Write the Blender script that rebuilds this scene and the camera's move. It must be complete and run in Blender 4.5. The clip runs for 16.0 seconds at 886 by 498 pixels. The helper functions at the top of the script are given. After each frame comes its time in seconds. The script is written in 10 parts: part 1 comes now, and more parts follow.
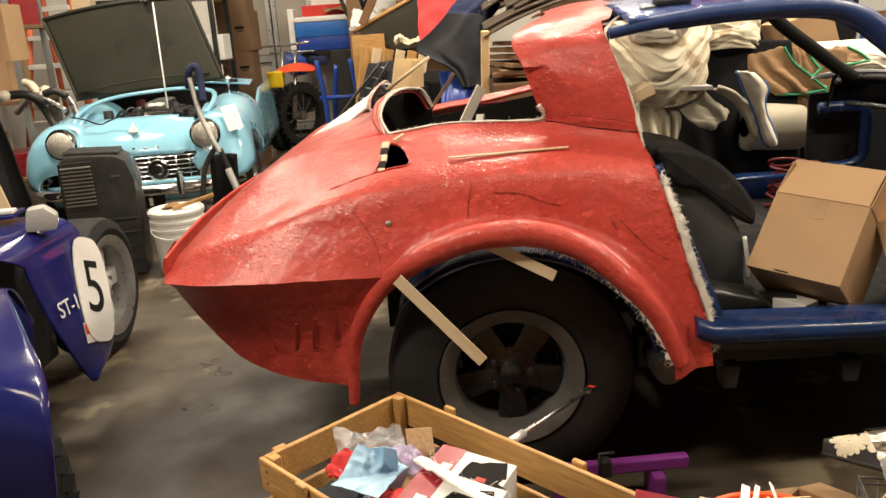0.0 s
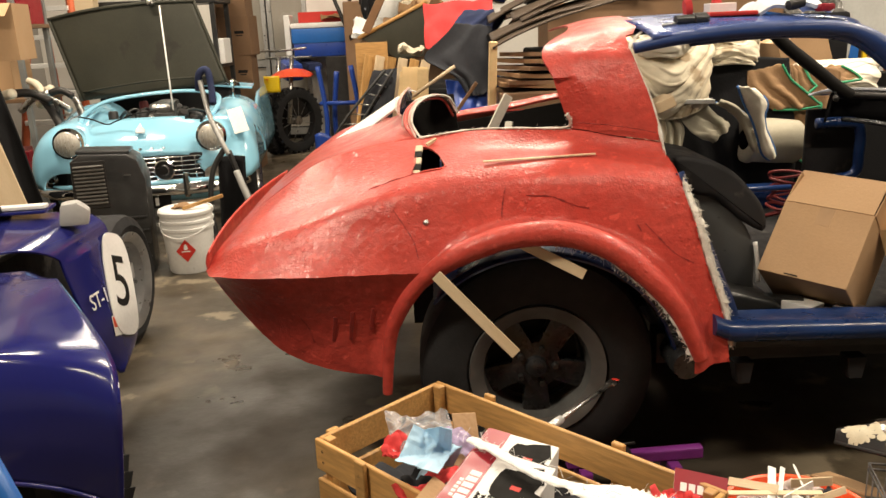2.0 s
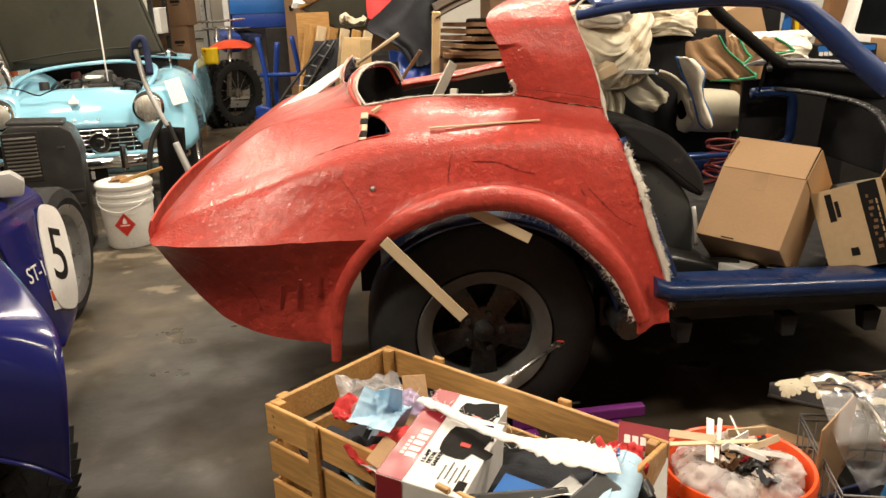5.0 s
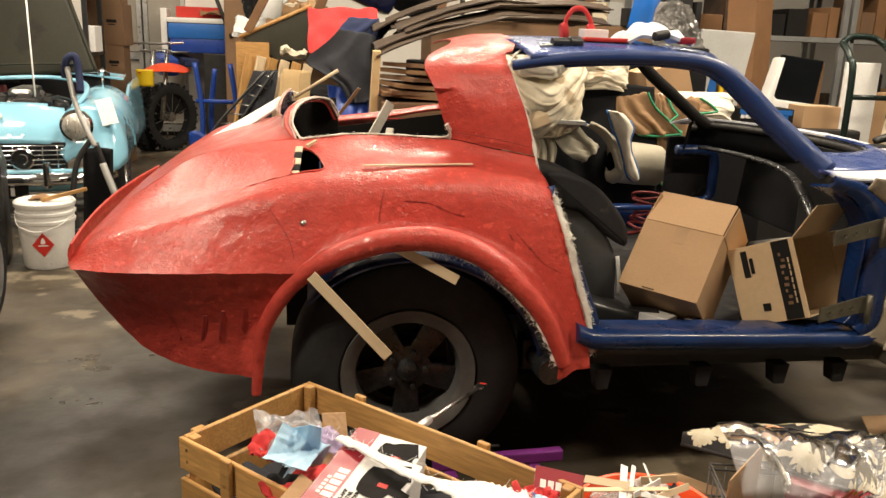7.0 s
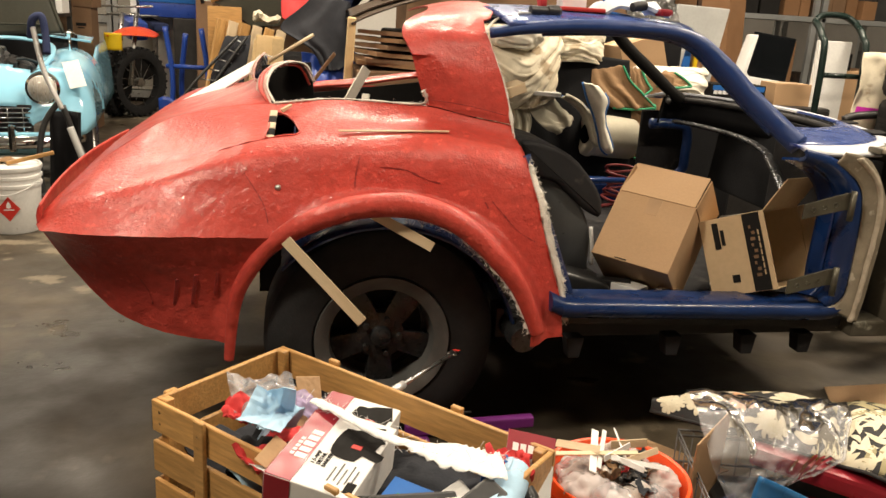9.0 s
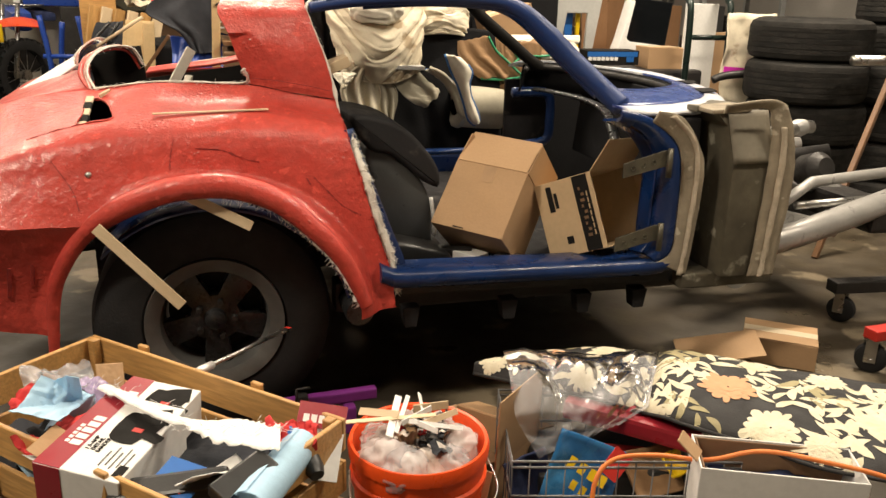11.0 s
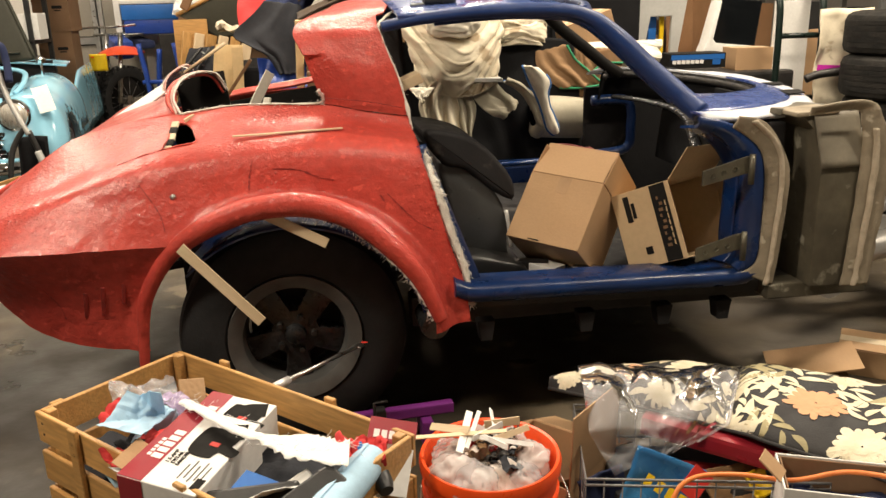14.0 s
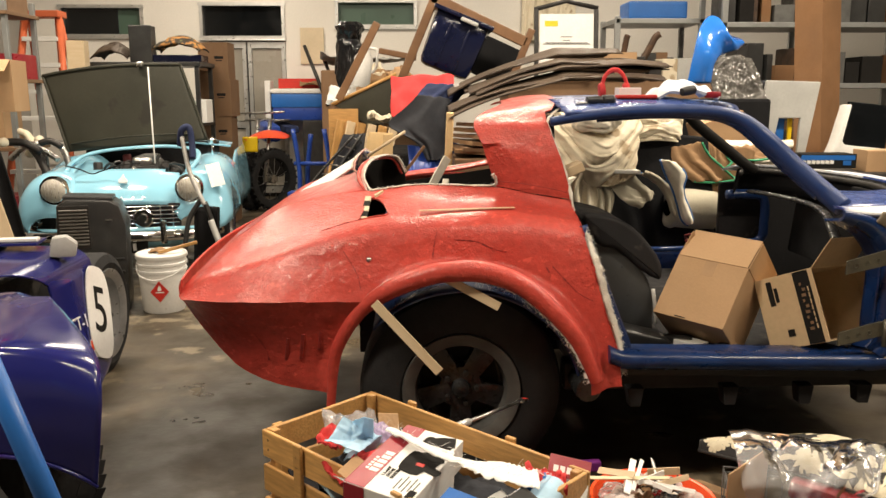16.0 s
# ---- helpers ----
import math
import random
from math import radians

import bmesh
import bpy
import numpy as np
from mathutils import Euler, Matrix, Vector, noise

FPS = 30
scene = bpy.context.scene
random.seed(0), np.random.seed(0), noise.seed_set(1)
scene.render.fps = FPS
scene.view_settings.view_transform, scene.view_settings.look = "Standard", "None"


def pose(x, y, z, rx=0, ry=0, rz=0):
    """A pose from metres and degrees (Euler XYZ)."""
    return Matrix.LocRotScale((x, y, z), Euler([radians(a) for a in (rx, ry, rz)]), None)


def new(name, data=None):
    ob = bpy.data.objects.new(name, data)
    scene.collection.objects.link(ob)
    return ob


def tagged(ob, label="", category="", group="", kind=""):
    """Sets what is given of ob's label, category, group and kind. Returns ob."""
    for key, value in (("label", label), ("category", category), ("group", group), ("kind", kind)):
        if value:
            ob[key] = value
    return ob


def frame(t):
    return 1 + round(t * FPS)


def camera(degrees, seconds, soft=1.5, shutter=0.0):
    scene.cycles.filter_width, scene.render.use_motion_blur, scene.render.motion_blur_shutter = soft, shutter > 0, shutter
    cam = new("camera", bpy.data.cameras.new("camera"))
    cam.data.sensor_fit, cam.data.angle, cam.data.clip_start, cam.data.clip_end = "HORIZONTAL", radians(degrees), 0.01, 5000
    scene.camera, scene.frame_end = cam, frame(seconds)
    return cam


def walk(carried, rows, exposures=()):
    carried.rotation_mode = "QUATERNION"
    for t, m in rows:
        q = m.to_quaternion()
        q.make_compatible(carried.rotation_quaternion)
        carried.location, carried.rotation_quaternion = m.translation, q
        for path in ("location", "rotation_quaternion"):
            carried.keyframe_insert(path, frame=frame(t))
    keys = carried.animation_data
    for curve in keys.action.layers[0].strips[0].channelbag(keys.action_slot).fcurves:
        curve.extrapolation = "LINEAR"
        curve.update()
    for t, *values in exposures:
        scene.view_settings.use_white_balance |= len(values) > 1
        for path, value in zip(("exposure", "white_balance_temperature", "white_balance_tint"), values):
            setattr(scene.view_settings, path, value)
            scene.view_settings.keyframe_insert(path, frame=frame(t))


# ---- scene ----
cam = camera(57.29, 16.0)
ROWS = [
    (0, 0.0083, 0.0939, 1.3181, 73.928, 3.864, 0.254),
    (0.5, -0.0033, 0.0831, 1.3213, 74.163, 4.065, 1.413),
    (1, -0.0842, 0.0596, 1.3237, 74.107, 4.096, 1.479),
    (1.5, -0.1332, -0.0121, 1.3249, 73.782, 3.293, 0.944),
    (2, -0.1487, -0.0272, 1.3321, 74.469, 2.457, -1.027),
    (2.5, -0.1714, -0.0443, 1.3304, 74.843, 2.045, -2.196),
    (3, -0.1862, -0.0499, 1.3165, 74.187, 1.417, -2.445),
    (3.5, -0.175, -0.0401, 1.312, 73.044, 1.348, -3.532),
    (3.7, -0.1729, -0.0314, 1.3093, 72.654, 1.411, -4.194),
    (5.8, -0.1538, -0.0558, 1.3126, 72.602, 2.56, -5.938),
    (6, -0.1531, -0.0543, 1.3172, 73.072, 2.114, -6.932),
    (6.5, -0.1588, -0.0725, 1.3267, 74.766, -0.62, -7.9),
    (7, -0.1556, -0.0592, 1.3191, 75.24, -2.087, -8.946),
    (7.5, -0.1613, -0.0531, 1.315, 74.167, -3.075, -9.795),
    (8, -0.1695, -0.0503, 1.3086, 73.035, -3.552, -10.372),
    (8.2, -0.1732, -0.0551, 1.3053, 72.814, -3.634, -10.389),
    (10.3, -0.061, -0.0708, 1.2954, 74.773, -1.855, -12.661),
    (10.5, -0.0094, -0.0849, 1.2918, 74.209, -1.917, -13.545),
    (11, 0.1522, -0.1567, 1.3041, 72.177, -1.356, -15.644),
    (11.5, 0.1911, -0.1912, 1.3267, 73.589, 1.15, -13.475),
    (12, 0.2119, -0.1645, 1.3193, 73.503, 2.119, -12.791),
    (12.5, 0.2261, -0.1422, 1.3133, 72.412, 2.621, -12.867),
    (13, 0.2391, -0.1377, 1.3155, 72.126, 2.922, -13.313),
    (13.5, 0.2273, -0.1479, 1.321, 72.694, 2.626, -12.455),
    (14, 0.2033, -0.1641, 1.3162, 72.854, 1.504, -9.804),
    (14.5, 0.1081, -0.2341, 1.3153, 73.243, 0.24, -6.757),
    (15, 0.0046, -0.3653, 1.3221, 74.894, 0.528, -2.986),
    (15.5, -0.035, -0.4515, 1.335, 78.433, 0.417, -0.585),
    (16, -0.0398, -0.4516, 1.3349, 79.193, 0.138, -2.303),
]
walk(cam, [(t, pose(x, y, z, rx, ry, rz)) for t, x, y, z, rx, ry, rz in ROWS])

# ---- light and exposure ----
world = bpy.data.worlds.new("world")
world.use_nodes = True
world.node_tree.nodes["Background"].inputs[0].default_value = (0.034, 0.035, 0.038, 1)
world.node_tree.nodes["Background"].inputs[1].default_value = 1.0
scene.world = world
CEILING = 4.3
# fluorescent fixtures under the ceiling: x, y, length, watts
FIXTURES = [(-2.7, 5.0, 1.2, 105), (0.4, 4.6, 1.2, 120), (3.3, 3.6, 1.2, 170), (-2.2, 8.2, 1.2, 75), (1.8, 8.0, 1.2, 60), (-2.1, 0.7, 1.2, 125), (0.7, 0.8, 1.2, 26), (3.0, 0.8, 1.2, 78)]
for fx, fy, fl, watts in FIXTURES:
    lamp = bpy.data.lights.new("tube_light", "AREA")
    lamp.shape, lamp.size, lamp.size_y, lamp.energy, lamp.color = "RECTANGLE", fl, 0.28, watts, (1.0, 0.86, 0.68)
    lob = new("tube_light", lamp)
    lob.matrix_world = pose(fx, fy, CEILING - 0.42)
scene.view_settings.exposure = 0.33


# ---- mesh helpers ----
def curve_of(pairs):
    """A smooth function through pairs of (x, value), level beyond its ends."""
    xs = np.array([p[0] for p in pairs], float)
    vs = np.array([p[1] for p in pairs], float)
    d = np.diff(vs) / np.diff(xs)
    m = np.zeros(len(xs))
    m[0], m[-1] = d[0], d[-1]
    for i in range(1, len(xs) - 1):
        if d[i - 1] * d[i] > 0:
            m[i] = 2 * d[i - 1] * d[i] / (d[i - 1] + d[i])

    def value(x):
        x = min(max(x, xs[0]), xs[-1])
        i = min(int(np.searchsorted(xs, x, "right")) - 1, len(xs) - 2)
        h = xs[i + 1] - xs[i]
        t = (x - xs[i]) / h
        return float((2 * t**3 - 3 * t**2 + 1) * vs[i] + (t**3 - 2 * t**2 + t) * h * m[i] + (3 * t**2 - 2 * t**3) * vs[i + 1] + (t**3 - t**2) * h * m[i + 1])
    return value


def along(points, steps=8, closed=False):
    """Catmull-Rom through points: a smooth list of vectors."""
    p = [Vector(q) for q in points]
    n = len(p)
    out = []
    for i in range(n if closed else n - 1):
        if closed:
            a, b, c, d = p[(i - 1) % n], p[i], p[(i + 1) % n], p[(i + 2) % n]
        else:
            a, b, c, d = p[max(i - 1, 0)], p[i], p[i + 1], p[min(i + 2, n - 1)]
        for k in range(steps):
            t = k / steps
            out.append(0.5 * ((2 * b) + (c - a) * t + (2 * a - 5 * b + 4 * c - d) * t * t + (3 * b - a - 3 * c + d) * t**3))
    if not closed:
        out.append(p[-1])
    return out


def on_path(points, t):
    """The place a share t of the way along a list of places."""
    k = min(max(t, 0.0), 1.0) * (len(points) - 1)
    i = min(int(k), len(points) - 2)
    return points[i].lerp(points[i + 1], k - i)


def shade(bm, angle=40):
    for f in bm.faces:
        f.smooth = True
    for e in bm.edges:
        if len(e.link_faces) == 2 and e.calc_face_angle(0) > radians(angle):
            e.smooth = False
    return bm


def add_box(bm, size, m=None, bevel=0.0, segments=2):
    r = bmesh.ops.create_cube(bm, size=1.0)
    vs = r["verts"]
    bmesh.ops.scale(bm, vec=size, verts=vs)
    if bevel > 0:
        es = list({e for v in vs for e in v.link_edges})
        b = bmesh.ops.bevel(bm, geom=es, offset=bevel, segments=segments, profile=0.6, affect="EDGES")
        vs = list({v for f in b["faces"] for v in f.verts} | {v for v in vs if v.is_valid})
    if m is not None:
        bmesh.ops.transform(bm, matrix=m, verts=vs)
    return vs


def box_bm(size, m=None, bevel=0.0, segments=2):
    bm = bmesh.new()
    add_box(bm, size, m, bevel, segments)
    return bm


def add_tube(bm, points, radius, sides=10, closed=False, caps=True, flat=1.0):
    """A tube along points; radius is a number or one number a point; flat squashes it."""
    pts = [Vector(p) for p in points]
    n = len(pts)
    rad = radius if isinstance(radius, (list, tuple)) else [radius] * n
    rings, up = [], None
    for i, p in enumerate(pts):
        a = pts[(i - 1) % n] if closed or i else pts[i]
        b = pts[(i + 1) % n] if closed or i < n - 1 else pts[i]
        d = (b - a).normalized()
        if up is None:
            up = Vector((0, 0, 1)) if abs(d.z) < 0.9 else Vector((0, 1, 0))
        side = d.cross(up)
        if side.length < 1e-6:
            side = d.orthogonal()
        side.normalize()
        up = side.cross(d).normalized()
        rings.append([bm.verts.new(p + rad[i] * (math.cos(k * math.tau / sides) * side + flat * math.sin(k * math.tau / sides) * up)) for k in range(sides)])
    last = n if closed else n - 1
    for i in range(last):
        r0, r1 = rings[i], rings[(i + 1) % n]
        for k in range(sides):
            bm.faces.new((r0[k], r0[(k + 1) % sides], r1[(k + 1) % sides], r1[k]))
    if caps and not closed:
        bm.faces.new(rings[0][::-1])
        bm.faces.new(rings[-1])
    return bm


def tube_bm(points, radius, sides=10, closed=False, flat=1.0):
    return shade(add_tube(bmesh.new(), points, radius, sides, closed, True, flat), 60)


def add_lathe(bm, profile, sides=32, m=None, closed=False):
    """Turns a profile of (radius, height) about z."""
    rings = []
    for r, h in profile:
        if r < 1e-6:
            rings.append([bm.verts.new((0, 0, h))])
        else:
            rings.append([bm.verts.new((r * math.cos(k * math.tau / sides), r * math.sin(k * math.tau / sides), h)) for k in range(sides)])
    pairs = list(zip(rings, rings[1:])) + ([(rings[-1], rings[0])] if closed else [])
    for a, b in pairs:
        for k in range(sides):
            j = (k + 1) % sides
            if len(a) == 1 and len(b) == 1:
                continue
            if len(a) == 1:
                bm.faces.new((a[0], b[j], b[k]))
            elif len(b) == 1:
                bm.faces.new((a[k], a[j], b[0]))
            else:
                bm.faces.new((a[k], a[j], b[j], b[k]))
    if m is not None:
        bmesh.ops.transform(bm, matrix=m, verts=[v for ring in rings for v in ring])
    return bm


def lathe_bm(profile, sides=32, m=None, closed=False, angle=35):
    bm = add_lathe(bmesh.new(), profile, sides, m, closed)
    bmesh.ops.recalc_face_normals(bm, faces=bm.faces[:])
    return shade(bm, angle)


def grid_bm(f, nu, nv, keep=None):
    """A sheet: f(u, v) with u and v from 0 to 1 gives the places; keep(place) drops faces."""
    bm = bmesh.new()
    vs = [[bm.verts.new(f(i / nu, j / nv)) for j in range(nv + 1)] for i in range(nu + 1)]
    for i in range(nu):
        for j in range(nv):
            q = (vs[i][j], vs[i + 1][j], vs[i + 1][j + 1], vs[i][j + 1])
            if keep is None or keep((q[0].co + q[1].co + q[2].co + q[3].co) / 4):
                bm.faces.new(q)
    loose = [v for v in bm.verts if not v.link_faces]
    bmesh.ops.delete(bm, geom=loose, context="VERTS")
    return shade(bm, 75)


def thick(bm, depth):
    """Gives a sheet thickness, to both sides evenly."""
    bmesh.ops.recalc_face_normals(bm, faces=bm.faces[:])
    bm.normal_update()
    normals = {v: v.normal.copy() for v in bm.verts}
    old = list(bm.faces)
    edges = [e for e in bm.edges if len(e.link_faces) == 1]
    twin = {v: bm.verts.new(v.co - normals[v] * depth) for v in list(bm.verts)}
    for f in old:
        g = bm.faces.new([twin[v] for v in reversed(f.verts)])
        g.smooth = f.smooth
    for e in edges:
        a, b = e.verts
        loop = e.link_loops[0]
        if loop.vert == a:
            a, b = b, a
        try:
            bm.faces.new((a, b, twin[b], twin[a]))
        except ValueError:
            pass
    return bm


def prism_bm(outline, depth, m=None, bevel=0.0):
    """A flat outline of (x, z) pairs, thick along y."""
    bm = bmesh.new()
    front = [bm.verts.new((x, 0, z)) for x, z in outline]
    back = [bm.verts.new((x, depth, z)) for x, z in outline]
    bm.faces.new(front)
    bm.faces.new(back[::-1])
    n = len(front)
    for i in range(n):
        bm.faces.new((front[i], back[i], back[(i + 1) % n], front[(i + 1) % n]))
    bmesh.ops.recalc_face_normals(bm, faces=bm.faces[:])
    if bevel:
        bmesh.ops.bevel(bm, geom=bm.edges[:], offset=bevel, segments=2, profile=0.6, affect="EDGES")
    if m is not None:
        bmesh.ops.transform(bm, matrix=m, verts=bm.verts[:])
    return bm


def mesh_of(name, bm, material):
    me = bpy.data.meshes.new(name)
    bm.to_mesh(me)
    bm.free()
    if material is not None:
        me.materials.append(material)
    return me


def part(name, bm, material, parent=None, label=""):
    """One mesh object, under a thing or a part."""
    ob = new(name, mesh_of(name, bm, material))
    if parent is not None:
        ob.parent = parent
    return tagged(ob, label)


def thing(name, label, category, m=None, group="", kind=""):
    """An empty at the base of a thing with parts."""
    ob = new(name)
    ob.empty_display_size = 0.1
    if m is not None:
        ob.matrix_basis = m
    return tagged(ob, label, category, group, kind)


def solid(name, bm, material, label, category, m=None, group="", kind=""):
    """A thing of one mesh."""
    ob = new(name, mesh_of(name, bm, material))
    if m is not None:
        ob.matrix_basis = m
    return tagged(ob, label, category, group, kind)


def wob(x, y, z, scale=1.0):
    return noise.noise(Vector((x, y, z)) * scale)


# ---- materials ----
def material(name, color, rough=0.6, metal=0.0, second=None, scale=4.0, amount=0.5, fine=60.0, fine_amount=0.15, bump=0.2, bump_scale=80.0, coat=0.0,
             rough_spread=0.1, stain=None, stain_scale=3.0, stain_cut=0.62, alpha=1.0, transmission=0.0, ior=1.45, by_object=0.0, stretch=(1, 1, 1), spec=0.5, span=(0.35, 0.7)):
    """A surface with two scales of variation, fine relief and, where given, stains of their own colour."""
    mat = bpy.data.materials.new(name)
    mat.use_nodes = True
    nt = mat.node_tree
    bsdf = nt.nodes["Principled BSDF"]
    link = nt.links.new
    geo = nt.nodes.new("ShaderNodeTexCoord")
    mapping = nt.nodes.new("ShaderNodeMapping")
    mapping.inputs["Scale"].default_value = stretch
    link(geo.outputs["Object"], mapping.inputs["Vector"])
    info = nt.nodes.new("ShaderNodeObjectInfo")
    shift = nt.nodes.new("ShaderNodeVectorMath")
    shift.operation = "ADD"
    big = nt.nodes.new("ShaderNodeMath")
    big.operation = "MULTIPLY"
    big.inputs[1].default_value = 37.0
    link(info.outputs["Random"], big.inputs[0])
    link(mapping.outputs["Vector"], shift.inputs[0])
    link(big.outputs[0], shift.inputs[1])

    def tex(s, detail=4.0):
        n = nt.nodes.new("ShaderNodeTexNoise")
        n.inputs["Scale"].default_value, n.inputs["Detail"].default_value = s, detail
        link(shift.outputs[0], n.inputs["Vector"])
        return n.outputs["Fac"]

    def ramp(src, lo, hi):
        r = nt.nodes.new("ShaderNodeMapRange")
        r.inputs["From Min"].default_value, r.inputs["From Max"].default_value = lo, hi
        link(src, r.inputs["Value"])
        return r.outputs["Result"]

    def scaled(src, k):
        r = nt.nodes.new("ShaderNodeMath")
        r.operation = "MULTIPLY"
        r.inputs[1].default_value = k
        link(src, r.inputs[0])
        return r.outputs[0]

    def mixed(fac, a, b):
        x = nt.nodes.new("ShaderNodeMix")
        x.data_type = "RGBA"
        link(fac, x.inputs["Factor"])
        for socket, v in ((x.inputs[6], a), (x.inputs[7], b)):
            if isinstance(v, tuple):
                socket.default_value = (*v, 1)
            else:
                link(v, socket)
        return x.outputs[2]

    second = second or tuple(c * 0.6 for c in color)
    col = mixed(scaled(ramp(tex(scale), *span), amount), tuple(color), tuple(second))
    col = mixed(scaled(ramp(tex(fine, 2.0), 0.35, 0.7), fine_amount), col, tuple(c * 0.55 for c in color))
    if stain:
        col = mixed(ramp(tex(stain_scale, 6.0), stain_cut, stain_cut + 0.06), col, tuple(stain))
    if by_object:
        hsv = nt.nodes.new("ShaderNodeHueSaturation")
        r = nt.nodes.new("ShaderNodeMapRange")
        r.inputs["To Min"].default_value, r.inputs["To Max"].default_value = 1 - by_object, 1 + by_object
        link(info.outputs["Random"], r.inputs["Value"])
        link(r.outputs["Result"], hsv.inputs["Value"])
        link(col, hsv.inputs["Color"])
        col = hsv.outputs["Color"]
    link(col, bsdf.inputs["Base Color"])
    rr = nt.nodes.new("ShaderNodeMapRange")
    rr.inputs["From Min"].default_value, rr.inputs["From Max"].default_value = 0.3, 0.7
    rr.inputs["To Min"].default_value, rr.inputs["To Max"].default_value = max(rough - rough_spread, 0.02), min(rough + rough_spread, 1.0)
    link(tex(scale * 2.3), rr.inputs["Value"])
    link(rr.outputs["Result"], bsdf.inputs["Roughness"])
    bsdf.inputs["Metallic"].default_value = metal
    bsdf.inputs["Specular IOR Level"].default_value = spec
    bsdf.inputs["Coat Weight"].default_value = coat
    bsdf.inputs["Coat Roughness"].default_value = 0.06
    bsdf.inputs["Alpha"].default_value = alpha
    bsdf.inputs["Transmission Weight"].default_value = transmission
    bsdf.inputs["IOR"].default_value = ior
    if bump:
        b = nt.nodes.new("ShaderNodeBump")
        b.inputs["Strength"].default_value, b.inputs["Distance"].default_value = bump, 0.004
        link(tex(bump_scale, 3.0), b.inputs["Height"])
        link(b.outputs["Normal"], bsdf.inputs["Normal"])
    return mat


M = {}
M["concrete"] = material("concrete", (0.100, 0.079, 0.052), 0.50, second=(0.040, 0.031, 0.020), scale=1.5, amount=1.0, span=(0.42, 0.60), fine=9.0, fine_amount=0.95, bump=0.22, bump_scale=46, rough_spread=0.24, stain=(0.19, 0.155, 0.105), stain_scale=4.4, stain_cut=0.595)
M["wall"] = material("wall_paint", (0.78, 0.75, 0.69), 0.7, second=(0.66, 0.63, 0.57), scale=0.8, amount=0.6, bump=0.1, bump_scale=40)
M["block"] = material("block_wall", (0.34, 0.32, 0.29), 0.85, scale=1.5, amount=0.5, bump=0.3, bump_scale=60)
M["roof_deck"] = material("roof_deck", (0.45, 0.44, 0.42), 0.8, scale=1.0)
def red_laminate():
    """Hand-laid red fibreglass: wet-looking resin over a lumpy mat, with pale scuffs and darker patches."""
    mat = material("red_fibreglass", (0.57, 0.072, 0.052), 0.44, second=(0.41, 0.042, 0.031), scale=5.5, amount=0.85, fine=42.0, fine_amount=0.5, bump=0.0, coat=0.42, rough_spread=0.12, spec=0.3, stain=(0.62, 0.085, 0.06), stain_scale=34.0, stain_cut=0.62)
    nt = mat.node_tree
    bsdf = nt.nodes["Principled BSDF"]
    bsdf.inputs["Coat Roughness"].default_value = 0.11
    co = nt.nodes.new("ShaderNodeTexCoord")
    last = None
    for size, strength, dist in ((17, 0.40, 0.008), (64, 0.52, 0.0044), (190, 0.48, 0.0022)):
        n = nt.nodes.new("ShaderNodeTexNoise")
        n.inputs["Scale"].default_value, n.inputs["Detail"].default_value = size, 3.0
        nt.links.new(co.outputs["Object"], n.inputs["Vector"])
        b = nt.nodes.new("ShaderNodeBump")
        b.inputs["Strength"].default_value, b.inputs["Distance"].default_value = strength, dist
        nt.links.new(n.outputs["Fac"], b.inputs["Height"])
        if last:
            nt.links.new(last.outputs["Normal"], b.inputs["Normal"])
        last = b
    # beads of hardened resin in loose clusters
    cell = nt.nodes.new("ShaderNodeTexVoronoi")
    cell.inputs["Scale"].default_value = 74.0
    patch = nt.nodes.new("ShaderNodeTexNoise")
    patch.inputs["Scale"].default_value, patch.inputs["Detail"].default_value = 6.5, 2.0
    where = nt.nodes.new("ShaderNodeMapRange")
    where.inputs["From Min"].default_value, where.inputs["From Max"].default_value = 0.50, 0.68
    bead = nt.nodes.new("ShaderNodeMapRange")
    bead.inputs["From Min"].default_value, bead.inputs["From Max"].default_value = 0.42, 0.05
    both = nt.nodes.new("ShaderNodeMath")
    both.operation = "MULTIPLY"
    b = nt.nodes.new("ShaderNodeBump")
    b.inputs["Strength"].default_value, b.inputs["Distance"].default_value = 0.40, 0.004
    nt.links.new(co.outputs["Object"], cell.inputs["Vector"])
    nt.links.new(co.outputs["Object"], patch.inputs["Vector"])
    nt.links.new(patch.outputs["Fac"], where.inputs["Value"])
    nt.links.new(cell.outputs["Distance"], bead.inputs["Value"])
    nt.links.new(where.outputs["Result"], both.inputs[0])
    nt.links.new(bead.outputs["Result"], both.inputs[1])
    nt.links.new(both.outputs[0], b.inputs["Height"])
    nt.links.new(last.outputs["Normal"], b.inputs["Normal"])
    nt.links.new(b.outputs["Normal"], bsdf.inputs["Normal"])
    nt.links.new(b.outputs["Normal"], bsdf.inputs["Coat Normal"])
    return mat


M["red"] = red_laminate()
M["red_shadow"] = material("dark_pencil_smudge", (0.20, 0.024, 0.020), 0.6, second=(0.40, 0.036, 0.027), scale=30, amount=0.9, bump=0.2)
M["rail_blue"] = material("worn_blue_rail", (0.017, 0.046, 0.175), 0.46, second=(0.012, 0.036, 0.14), scale=7, amount=0.8, bump=0.2, bump_scale=45, rough_spread=0.15)
# pine strip colour raised, so strong light on the boards is in the albedo
M["pine_lit"] = material("lit_pine", (0.74, 0.55, 0.29), 0.65, second=(0.62, 0.43, 0.21), scale=6, amount=0.7, bump=0.15, bump_scale=70)
M["torn_red"] = material("torn_pink_laminate", (0.66, 0.50, 0.44), 0.75, second=(0.46, 0.14, 0.10), scale=26, amount=0.9, bump=0.6, bump_scale=150)
